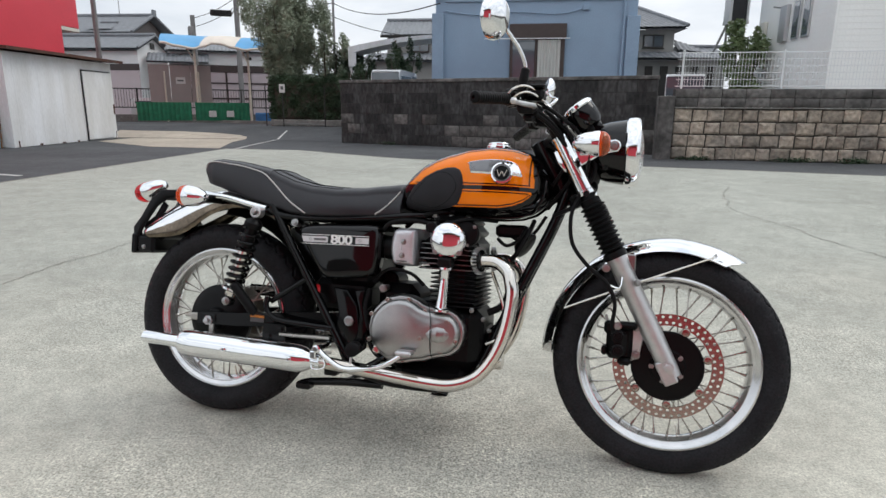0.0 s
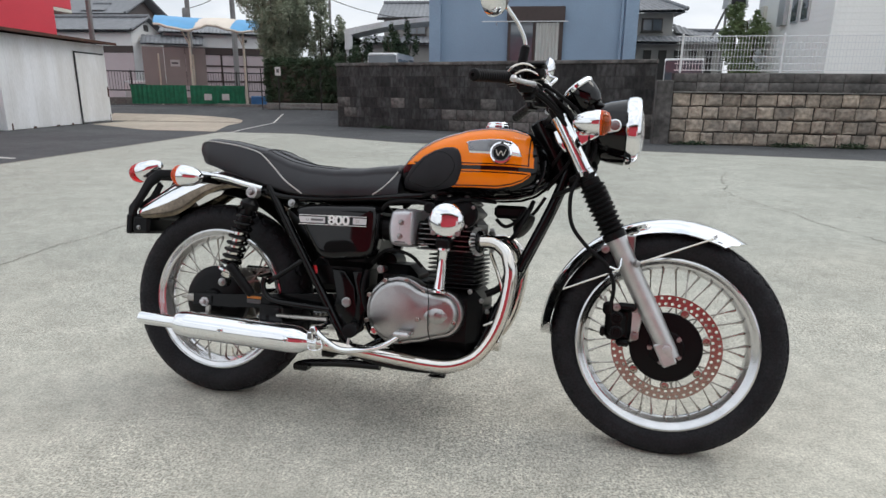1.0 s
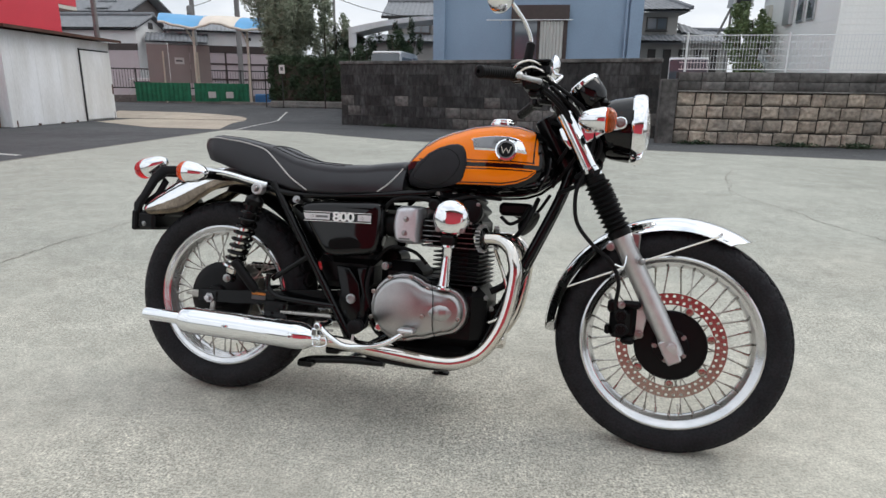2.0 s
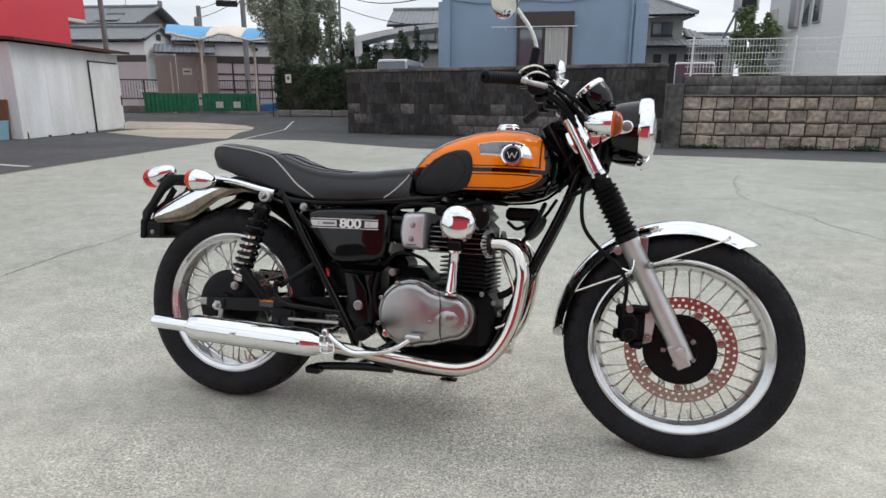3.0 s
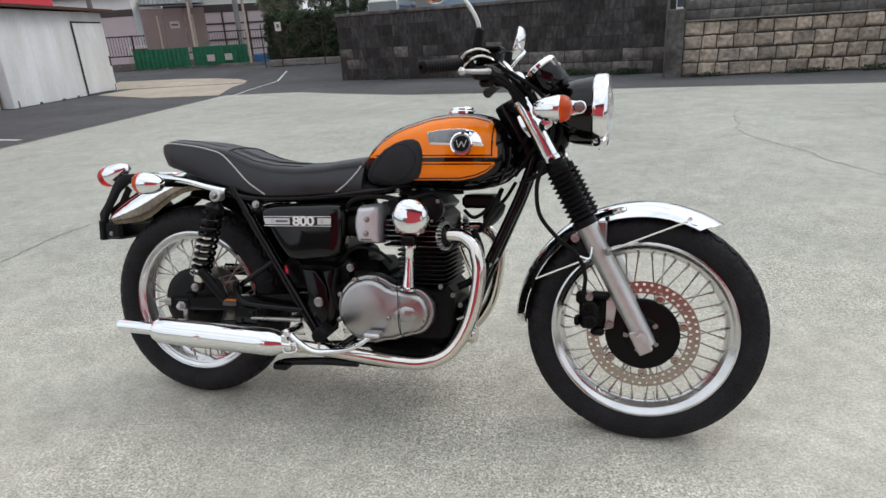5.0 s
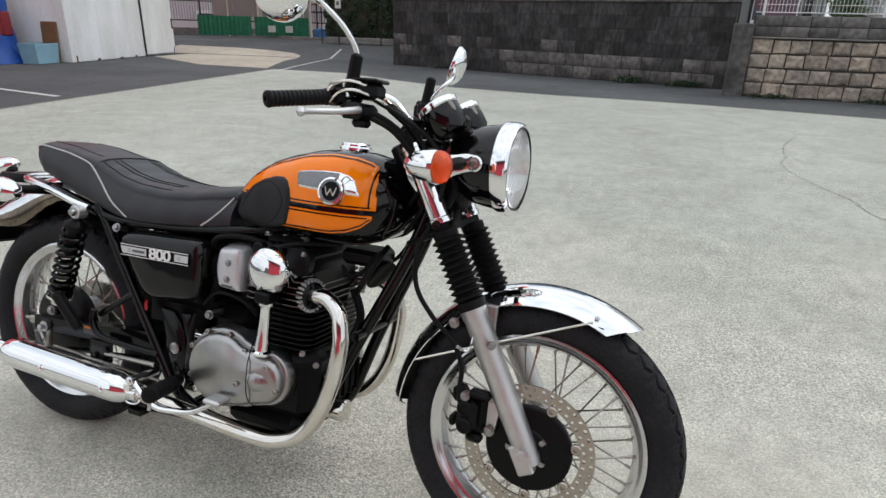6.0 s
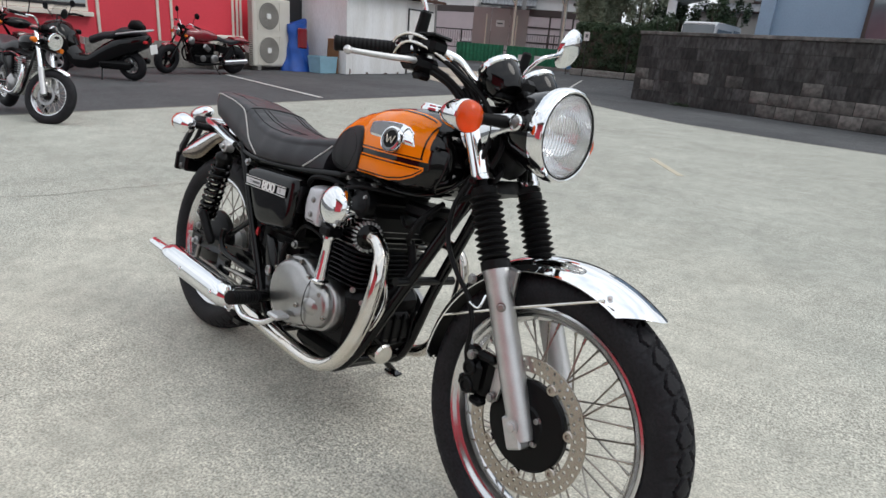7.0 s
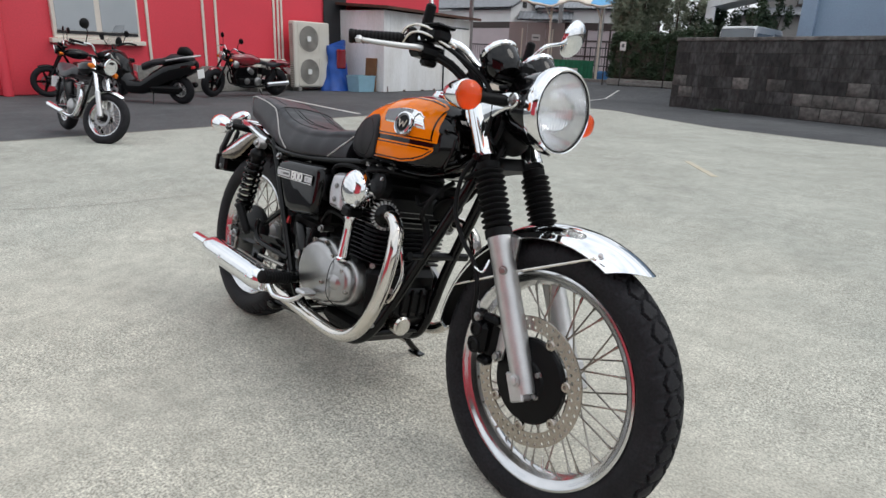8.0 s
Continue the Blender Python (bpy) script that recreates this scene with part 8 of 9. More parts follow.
# air conditioner units
def outdoor_unit(m, w, h, d, fans, label):
    u = thing("outdoor_unit", m, label, "air conditioner")
    part("casing", box((0, 0, 0.10), (w, d, h), 0.03), M_AC, u)
    for x in (0.10, w - 0.22):
        part("foot", box((x, -0.02, 0), (x + 0.12, d + 0.02, 0.098), 0.01), M_CONC, u)
    fw = w * 0.60
    for k in range(fans):
        z0 = 0.10 + (h - 0.10) * (k + 0.06) / fans
        z1 = 0.10 + (h - 0.10) * (k + 0.90) / fans
        cx, cz, rr = w * 0.10 + fw / 2, (z0 + z1) / 2, min(fw, z1 - z0) * 0.46
        grille = part("fan_grille", ring_lathe([(rr, -0.012), (rr + 0.02, -0.012), (rr + 0.02, 0.01), (rr, 0.01)], 40), M_AC, u, "round fan grille", Matrix.Translation((cx, -0.004, cz)))
        part("fan_back", lathe([(0, 0.004), (rr, 0.004), (rr, 0.006)], 40, TURN_Y), M_ACDARK, grille)
        for j in range(1, 8):
            rj = rr * j / 8
            part("grille_ring", ring_lathe([(rj, -0.018), (rj + 0.006, -0.018), (rj + 0.006, -0.012), (rj, -0.012)], 32), M_AC, grille)
        part("fan_centre", box((-rr * 0.2, -0.024, -rr * 0.2), (rr * 0.2, -0.008, rr * 0.2), 0.008), M_WHITE, grille)
        part("grille_frame", join(box((cx - fw / 2, -0.012, z0), (cx - fw / 2 + 0.02, -0.003, z1)), box((cx + fw / 2 - 0.02, -0.012, z0), (cx + fw / 2, -0.003, z1)), box((cx - fw / 2, -0.012, z1 - 0.02), (cx + fw / 2, -0.003, z1)), box((cx - fw / 2, -0.012, z0), (cx + fw / 2, -0.003, z0 + 0.02))), M_AC, u)
    part("service_panel", box((w * 0.74, -0.008, 0.16), (w - 0.02, -0.002, h * 0.45), 0.004), M_AC, u)
    g = [box((-0.004, 0.04, 0.14 + 0.05 * k), (0.002, d - 0.04, 0.165 + 0.05 * k)) for k in range(int((h - 0.2) / 0.05))]
    tagged(part("side_louvres", join(*g), M_ACDARK, u), kind="stuff")
    return u


FACE = Matrix.Rotation(radians(90), 4, "Z")
outdoor_unit(Matrix.Translation((-12.45, 11.80, 0)) @ FACE, 1.28, 1.85, 0.24, 2, "beige two-fan air conditioner unit on concrete feet")
outdoor_unit(Matrix.Translation((-12.5, 10.48, 0)) @ FACE, 1.08, 0.84, 0.32, 1, "small beige air conditioner unit behind the red motorcycle")

# tarpaulin, bucket, boards between the unit and the shed
rings = []
for k in range(17):
    u = k / 16
    w = 0.34 + 0.20 * (1 - u) ** 3 + 0.02 * math.sin(k)
    rings.append([(-12.45 + (0.26 + 0.16 * (1 - u) ** 3 + 0.022 * math.sin(5 * a + k * 0.5)) * math.cos(a), 13.28 + (w * 0.95 + 0.03 * math.sin(7 * a + k * 0.3)) * math.sin(a), 1.25 * u + (0.18 * max(0.0, math.sin(a)) ** 3 * u)) for a in [2 * math.pi * j / 40 for j in range(40)]])
solid("tarpaulin", loft(rings), M_TARP, "bright blue tarpaulin draped over a stack by the shed", "tarpaulin", sharp=70)
solid("red_sack", box((-12.22, 13.1, 0.62), (-12.15, 13.45, 1.16), 0.03), M_WINE, "faded red sack tied on the blue tarpaulin", "sack")
crate = thing("crate", Matrix.Translation((-11.75, 13.66, 0)), "pale blue plastic crate on the asphalt", "crate")
part("crate_body", loft([[(x * s, y * s, z) for x, y in ((-0.24, -0.36), (0.24, -0.36), (0.24, 0.36), (-0.24, 0.36))] for s, z in ((0.9, 0), (1.0, 0.40), (1.03, 0.40), (1.03, 0.46), (0.97, 0.46), (0.88, 0.05))]), M_BUCKET, crate)
solid("board", lift(box((-0.02, -0.22, 0), (0.02, 0.22, 0.95), 0.008), Matrix.Translation((-11.72, 13.98, 0.0)) @ Matrix.Rotation(radians(90), 4, "Z") @ Matrix.Rotation(radians(4), 4, "Y")), M_CARD, "brown wooden board leaning on the shed", "board")


# ---- street side: hedge, tree, fences, houses ----
def leaf_cloud(name, parent, blobs, n, size, mat, seed, flat=0.55):
    """Many small leaf quads on clumps with uneven outline."""
    r = random.Random(seed)
    verts, faces = [], []
    total = sum(b[3] * b[4] * b[5] for b in blobs) ** 1.0
    for bx, by, bz, sx, sy, sz in blobs:
        k = max(8, int(n * (sx * sy * sz) / total))
        for _ in range(k):
            d = Vector((r.gauss(0, 1), r.gauss(0, 1), r.gauss(0, 1))).normalized() * (r.random() ** 0.45)
            p = Vector((bx + d.x * sx, by + d.y * sy, bz + d.z * sz))
            u = Vector((r.gauss(0, 1), r.gauss(0, 1), r.gauss(0, flat))).normalized()
            v = u.orthogonal().normalized()
            v.rotate(Matrix.Rotation(r.random() * 6.28, 3, u))
            a, b = u * size * r.uniform(0.6, 1.3), v * size * 0.42 * r.uniform(0.7, 1.3)
            i = len(verts)
            verts += [p - a, p - a * 0.1 + b, p + a, p - a * 0.1 - b]
            faces.append((i, i + 1, i + 2, i + 3))
    me = bpy.data.meshes.new(name)
    me.from_pydata([tuple(v) for v in verts], [], faces)
    me.materials.append(mat)
    return tagged(part(name, me, mat, parent), kind="stuff")


def tree(m, label, height, spread, n, size, seed, mat=M_LEAF, stems=4):
    r = random.Random(seed)
    t = thing("tree", m, label, "tree")
    blobs = []
    limbs = []
    for k in range(stems):
        a = 6.28 * k / stems + r.uniform(-0.4, 0.4)
        tip = Vector((math.cos(a) * spread * r.uniform(0.25, 0.55), math.sin(a) * spread * r.uniform(0.25, 0.55), height * r.uniform(0.72, 0.95)))
        limbs.append(tube([(0, 0, height * 0.12), tip * 0.35 + Vector((0, 0, height * 0.12)), tip * 0.7, tip], [0.09, 0.06, 0.035, 0.012], 8, 5))
        for _ in range(15):
            f = r.uniform(0.42, 1.08)
            c = tip * f + Vector((r.gauss(0, spread * 0.22 * f), r.gauss(0, spread * 0.22 * f), r.gauss(0, height * 0.06)))
            s = spread * r.uniform(0.06, 0.19)
            blobs.append((c.x, c.y, c.z, s, s, s * r.uniform(1.3, 2.7)))
    part("trunk", join(lathe([(0.16, 0), (0.12, height * 0.08), (0.10, height * 0.16)], 12), *limbs), M_BARK, t)
    leaf_cloud("crown", t, blobs, n, size, mat, seed)
    return t


tree(STREET_SIDE @ Matrix.Translation((-11.75, 35.0, 0)), "grey-green olive-like tree above the hedge", 7.7, 2.9, 56000, 0.075, 5, stems=10)
tree(STREET_SIDE @ Matrix.Translation((-9.6, 35.6, 0)), "thin grey-green young tree behind the hedge", 5.3, 1.5, 8000, 0.08, 6, stems=4)
tree(HOUSES @ Matrix.Translation((10.2, 26.3, -0.26)), "leafy green tree beside the white house", 4.45, 1.25, 9000, 0.085, 7, M_LEAF3, 6)
tree(BEHIND_WALL @ Matrix.Translation((-3.8, 26.4, 0)), "round clipped green garden tree behind the wall", 3.3, 1.1, 9000, 0.07, 8, M_LEAF2, 5)
tree(BEHIND_WALL @ Matrix.Translation((-5.15, 24.3, 0)), "green garden shrub behind the wall", 2.6, 0.9, 6000, 0.06, 9, M_LEAF2, 5)
tree(STREET_SIDE @ Matrix.Translation((-8.4, 37.8, 0)), "dark green tree beyond the hedge", 4.4, 2.0, 9000, 0.1, 12, M_LEAF2, 5)

hedge = thing("hedge", STREET_SIDE @ Matrix.Translation((-9.6, 32.07, 0)), "tall clipped dark green hedge by the driveway", "hedge")
r_h = random.Random(3)
leaf_cloud("hedge_leaves", hedge, [(-1.75 + 0.5 * i + r_h.uniform(-0.1, 0.1), r_h.uniform(-0.1, 0.1), 0.62 + 0.42 * j + r_h.uniform(-0.08, 0.08), 0.40, 0.42, 0.34) for i in range(8) for j in range(5)], 42000, 0.065, M_LEAF2, 21)
part("hedge_core", box((-1.8, -0.2, 0.35), (1.85, 0.2, 2.3), 0.1), M_BARK, hedge)
part("hedge_kerb", box((-1.95, -0.45, 0), (1.95, 0.45, 0.34), 0.04), M_CONC, hedge, "low concrete planter wall")
gate = thing("gate", STREET_SIDE @ Matrix.Translation((-10.69, 31.2, 0)), "thin iron gate frame with small white notice", "gate")
for x in (-0.9, 0.0, 2.2):
    part("gate_post", rod((x, 0, 0), (x, 0, 2.05), 0.03, 10), M_IRON, gate)
part("gate_rail", rod((0.0, 0, 0.18), (2.2, 0, 0.10), 0.02, 8), M_POLE, gate)
part("notice", box((-0.14, -0.05, 1.70), (0.16, -0.035, 2.12), 0.005), M_SIGN, gate, "small white notice")
part("print_bar", box((-0.06, -0.056, 1.85), (0.08, -0.051, 2.02)), M_GREYBAR, gate)

# kerb and road edge along the street
a, b = Vector((-24.7, 39.2, 0)), Vector((-12.45, 34.95, 0))
d = (b - a).normalized()
solid("kerb", lift(box((0, 0, -0.05), ((b - a).length, 0.18, 0.16), 0.02), Matrix.Translation(a) @ Matrix.Rotation(math.atan2(d.y, d.x), 4, "Z")), M_CONC, "low grey concrete kerb along the street", "kerb", "", "structure", STREET_SIDE)

# green net barriers
NET = STREET_SIDE @ Matrix.Translation((-20.47, 34.29, 0)) @ Matrix.Rotation(math.atan2(2.81, 5.62), 4, "Z")
for x0, x1 in ((0.0, 2.95), (3.15, 6.25)):
    nb = thing("net_barrier", NET @ Matrix.Translation((x0, 0, 0)), "low barrier covered with green safety net", "barrier", "green net barriers")
    w = x1 - x0
    ripple = [[(w * k / 60, 0.03 * math.sin(k * 1.3) + 0.02 * math.sin(k * 0.37), z) for k in range(61)] for z in (0.14, 0.4, 0.7, 1.0, 1.2)]
    g = loft(ripple, False, False)
    g2 = ([v + Vector((0, 0.02, 0)) for v in g[0]], [tuple(reversed(f)) for f in g[1]])
    part("net", join(g, g2), M_GREEN, nb, "green net sheet")
    for x in (0.03, w / 2, w - 0.03):
        part("stake", rod((x, 0.06, 0), (x, 0.06, 1.25), 0.024, 8), M_POLE, nb)
    if x0:
        for x in (0.75, 1.75):
            part("notice", box((x, -0.09, 0.35), (x + 0.42, -0.075, 0.72), 0.004), M_SIGN, nb)

# iron railing
RAIL = STREET_SIDE @ Matrix.Translation((-24.3, 36.75, 0)) @ Matrix.Rotation(math.atan2(4.3, 8.7), 4, "Z")
railing = thing("railing", RAIL, "dark iron street railing with vertical bars", "railing")
rail_len = 10.7
for z in (0.85, 2.0):
    part("top_rail", box((0, -0.03, z), (rail_len, 0.03, z + 0.07), 0.01), M_IRON, railing)
bar = mesh_of("bar", box((-0.012, -0.012, 0.86), (0.012, 0.012, 2.0)), M_IRON)
for k in range(67):
    part("bar", bar, M_IRON, railing, m=Matrix.Translation((0.08 + k * 0.16, 0, 0)))
for k in range(6):
    part("railing_post", box((k * 2.1 - 0.04, -0.04, 0), (k * 2.1 + 0.04, 0.04, 2.1), 0.01), M_IRON, railing)
part("base_wall", box((0, -0.1, 0), (rail_len, 0.1, 0.45), 0.02), M_CONC, railing)

# hoarding board
HB = STREET_SIDE @ Matrix.Translation((-21.3, 37.28, 0)) @ Matrix.Rotation(math.atan2(1.7, 3.23), 4, "Z")
hoard = thing("hoarding", HB, "mauve-grey hoarding panel with a small notice", "hoarding")
for k in range(3):
    part("panel", box((0.01 + k * 1.22, -0.03, 1.2), (1.21 + k * 1.22, 0.03, 3.5), 0.008), M_BOARD, hoard)
part("notice", box((1.55, -0.05, 2.35), (2.1, -0.035, 2.75), 0.004), M_SIGN, hoard)
part("print_bar", box((1.62, -0.056, 2.5), (2.0, -0.051, 2.6)), M_GREYBAR, hoard)
for x in (0.9, 2.9):
    part("prop", rod((x, -0.1, 0), (x, -0.06, 3.1), 0.05, 8), M_POSTC, hoard)

# canopy with blue and cream waves
CAN = STREET_SIDE @ Matrix.Translation((-20.1, 36.8, 0)) @ Matrix.Rotation(math.atan2(2.6, 5.55), 4, "Z")
canopy = thing("canopy", CAN, "curved canopy roof in sky blue and cream on cream posts", "canopy")
CAN_L = 6.13
EDGE = ((0.0, 4.72), (0.04, 4.72), (0.14, 4.56), (0.31, 4.42), (0.40, 4.58), (0.49, 4.78), (0.56, 4.76), (0.68, 4.56), (0.80, 4.44), (0.90, 4.52), (1.0, 4.62))


def can_z(u):
    """Height of the waving front edge along the canopy."""
    for (u0, z0), (u1, z1) in zip(EDGE, EDGE[1:]):
        if u <= u1:
            k = (u - u0) / (u1 - u0)
            return z0 + (z1 - z0) * k * k * (3 - 2 * k)
    return EDGE[-1][1]


for u0, u1, v0, v1, mt in ((0.0, 0.36, 0.0, 0.46, M_BLUEROOF), (0.362, 0.70, 0.462, 0.82, M_CREAM), (0.702, 1.02, 0.822, 1.02, M_BLUEROOF)):
    ring = []
    for k in range(17):
        u, v = u0 + (u1 - u0) * k / 16, v0 + (v1 - v0) * k / 16
        z = can_z(u)
        zb = 5.42 + 0.2 * (z - 4.5)
        ring.append([(u * CAN_L, -0.5, z - 0.05), (v * CAN_L, 2.2, zb - 0.1), (v * CAN_L, 2.2, zb), ((u * 0.4 + v * 0.6) * CAN_L, 1.2, 0.3 * z + 0.7 * zb + 0.1), ((u * 0.8 + v * 0.2) * CAN_L, 0.1, 0.72 * z + 0.28 * zb + 0.1), (u * CAN_L, -0.5, z + 0.06)])
    part("roof_sheet", loft(ring), mt, canopy)
part("fascia", tube([(CAN_L * k / 40, -0.55, can_z(k / 40) - 0.03) for k in range(41)], 0.075, 8, 1), M_CREAM, canopy)
part("rear_beam", box((0, 2.1, 5.0), (CAN_L, 2.2, 5.12), 0.01), M_POSTC, canopy)
for x in (1.9, 5.05):
    part("post", rod((x, 0.0, 0), (x, 0.0, can_z(x / CAN_L) + 0.05), 0.075, 12), M_POSTC, canopy)
    part("brace", rod((x, 0.0, 3.6), (x - 0.4, -0.4, can_z((x - 0.4) / CAN_L) - 0.02), 0.045, 8), M_POSTC, canopy)


# tiled-roof houses
def tiled_slope(name, parent, corners, pitch=0.28):
    """A roof slope from eave left, eave right, ridge right, ridge left, with rows of rounded tiles running down."""
    el, er, rr, rl = (Vector(c) for c in corners)
    n = max(2, int((er - el).length / pitch))
    up = (rl - el).cross(er - el).normalized()
    if up.z < 0:
        up = -up
    verts, faces = [], []
    cols = n * 6
    for k in range(cols + 1):
        u = k / cols
        bump = 0.045 * abs(math.sin(math.pi * u * n)) ** 1.5
        for j in range(9):
            v = j / 8
            p = el.lerp(er, u).lerp(rl.lerp(rr, u), v)
            verts.append(p + up * bump)
            verts.append(p + up * (bump - 0.0) + up * 0.0)
    m9 = 18
    for k in range(cols):
        for j in range(8):
            i = k * m9 + j * 2
            faces.append((i, i + m9, i + m9 + 2, i + 2))
    base = len(verts)
    for p in (el, er, rr, rl):
        verts.append(p - up * 0.12)
    faces.append((base, base + 3, base + 2, base + 1))
    return part(name, (verts, faces), M_ROOF, parent, sharp=80)


def ridge(parent, a, b, r=0.14):
    part("roof_ridge", rod(a, b, r, 10, 0.03), M_ROOF, parent)


house = thing("tiled_house", HOUSES @ Matrix.Translation((-25.75, 43.8, 0)), "traditional house with white plaster wall and grey tiled roofs", "house")
part("wall", box((-9.0, 0.5, 0), (-0.25, 4.6, 4.9), 0.02), M_PLASTER, house)
part("lower_wall", box((-8.9, 0.44, 0.0), (-0.22, 0.497, 3.5), 0.01), M_PINK, house, "pale mauve lower wall")
part("dark_band", box((-8.9, 0.42, 3.504), (-0.2, 0.495, 3.98), 0.01), M_BROWN, house)
part("gable_end", plate([(0.5, 0), (4.6, 0), (4.6, 0.15), (2.5, 1.3), (0.5, 0.15)], 0.10, Matrix(((0, 0, 1, -0.35), (1, 0, 0, 0), (0, 1, 0, 4.88), (0, 0, 0, 1)))), M_PLASTER, house)
part("gable_vent", box((-0.24, 2.2, 5.15), (-0.19, 2.8, 5.6), 0.02), M_IRON, house)
tiled_slope("roof", house, ((-9.0, 0, 5.04), (0.1, 0, 5.04), (0.1, 2.5, 6.12), (-9.0, 2.5, 6.12)))
tiled_slope("roof", house, ((0.1, 5.0, 5.04), (-9.0, 5.0, 5.04), (-9.0, 2.5, 6.12), (0.1, 2.5, 6.12)))
ridge(house, (-9.0, 2.5, 6.2), (0.15, 2.5, 6.2), 0.16)
ridge(house, (0.08, 0.0, 5.08), (0.08, 2.5, 6.15), 0.09)
ridge(house, (0.08, 5.0, 5.08), (0.08, 2.5, 6.15), 0.09)

main = thing("tiled_house", HOUSES @ Matrix.Translation((-28.8, 52.0, 0)), "large traditional house with grey tiled gable roof behind", "house")
part("wall", box((-9.5, -3.0, 0), (-0.5, 3.0, 6.6), 0.02), M_PLASTER, main)
part("gable_end", plate([(-3.0, 0), (3.0, 0), (0, 1.55)], 0.10, Matrix(((0, 0, 1, -0.62), (1, 0, 0, 0), (0, 1, 0, 6.6), (0, 0, 0, 1)))), M_BROWN, main, "dark wooden gable")
tiled_slope("roof", main, ((-10.0, -3.5, 6.68), (0.0, -3.5, 6.68), (0.0, 0, 8.35), (-10.0, 0, 8.35)))
tiled_slope("roof", main, ((0.0, 3.5, 6.9), (-10.0, 3.5, 6.9), (-10.0, 0, 8.35), (0.0, 0, 8.35)))
ridge(main, (-10.0, 0, 8.42), (0.1, 0, 8.42), 0.15)
ridge(main, (0.0, -3.5, 6.74), (0.0, 0, 8.42), 0.12)
ridge(main, (0.0, 3.5, 6.95), (0.0, 0, 8.42), 0.12)
part("roof_finial", box((-0.05, -0.25, 8.4), (0.15, 0.25, 8.85), 0.05), M_ROOF, main)
tiled_slope("dormer_roof", main, ((-4.0, -3.2, 6.95), (-1.9, -3.2, 6.95), (-2.3, -1.6, 7.6), (-3.6, -1.6, 7.6)))
ridge(main, (-3.7, -1.6, 7.65), (-2.2, -1.6, 7.65), 0.12)
part("antenna", join(rod((-3.0, 0, 8.4), (-3.0, 0, 10.6), 0.03, 6), rod((-3.6, 0, 10.1), (-2.4, 0, 10.15), 0.025, 6), rod((-3.4, 0, 9.7), (-2.6, 0, 9.72), 0.025, 6)), M_POLE, main)

long_m = HOUSES @ Matrix.Translation((-24.6, 46.0, 0)) @ Matrix.Rotation(math.atan2(3.0, 7.4), 4, "Z")
store = thing("storehouse", long_m, "long white plastered storehouse with mauve lower wall", "storehouse")
part("upper_wall", box((0, 0, 4.07), (9.5, 5, 5.12), 0.02), M_PLASTER, store)
part("dark_band", box((0.0, -0.03, 3.55), (9.5, 4.9, 4.066), 0.02), M_BROWN, store)
part("lower_wall", box((0.0, 0.05, 0), (9.5, 4.9, 3.546), 0.02), M_PINK, store)
for k in range(6):
    part("wall_post", box((0.4 + k * 1.8, -0.02, 0), (0.54 + k * 1.8, 0.048, 3.54), 0.01), M_BROWN, store)
for z in (1.5, 2.66):
    part("wall_rail", box((0.0, -0.01, z), (9.5, 0.046, z + 0.12), 0.01), M_BROWN, store)
tiled_slope("roof", store, ((-0.2, -0.5, 5.1), (9.8, -0.5, 5.1), (9.8, 2.5, 5.9), (-0.2, 2.5, 5.9)))
tiled_slope("lower_roof", store, ((-1.4, -1.2, 4.2), (2.9, -1.2, 4.2), (2.9, -0.04, 4.85), (-1.4, -0.04, 4.85)))
part("wall_lamp", box((5.7, -0.16, 4.5), (6.05, -0.003, 4.72), 0.03), M_IRON, store)

house2 = thing("grey_house", HOUSES @ Matrix.Translation((-7.45, 41.5, 0)) @ Matrix.Rotation(radians(2), 4, "Z"), "two-storey grey house with pale metal roof", "house")
part("wall", box((0.4, 0.5, 0), (7.0, 6.5, 5.55), 0.02), M_GREYHOUSE, house2)
part("lower_block", box((-0.6, -1.2, 0), (6.5, 0.49, 4.0), 0.02), M_GREYHOUSE, house2)
tiled_slope("roof", house2, ((0.0, 0.0, 5.62), (7.2, 0.0, 5.75), (7.2, 3.5, 6.95), (-0.02, 3.5, 6.92)))
ridge(house2, (0.0, 3.5, 6.98), (7.2, 3.5, 7.05), 0.14)
part("eave_board", box((0.02, -0.04, 5.48), (7.2, 0.1, 5.62), 0.01), M_IRON, house2)
tiled_slope("roof", house2, ((-0.9, -1.6, 3.95), (6.8, -1.6, 3.95), (6.8, 0.39, 4.5), (-0.9, 0.39, 4.5)))
window_set(house2, 2.6, 4.6, 1.2, 0.75, y=0.5)

house3 = thing("grey_tiled_house", HOUSES @ Matrix.Translation((7.0, 34.5, -0.26)), "grey two-storey house with tiled hip roof", "house")
part("wall", box((-2.0, 0.65, 0), (2.75, 6, 5.42), 0.02), M_GREYHOUSE, house3)
part("lower_block", box((-2.3, 0.1, 0), (5.4, 6.5, 3.85), 0.02), M_GREYHOUSE, house3)
tiled_slope("roof", house3, ((-2.6, 0.0, 5.44), (3.27, 0.0, 5.5), (1.2, 3.5, 6.95), (-2.0, 3.5, 6.95)))
tiled_slope("roof", house3, ((3.27, 0.0, 5.5), (3.27, 7.0, 5.5), (1.2, 3.6, 6.95), (1.2, 3.5, 6.95)))
ridge(house3, (3.27, 0.0, 5.56), (1.2, 3.5, 7.0), 0.11)
tiled_slope("roof", house3, ((-2.6, -0.6, 3.9), (5.3, -0.6, 3.86), (5.3, 1.8, 4.62), (-2.6, 1.8, 4.62)))
ridge(house3, (3.4, 1.6, 4.66), (6.1, 1.6, 4.62), 0.1)
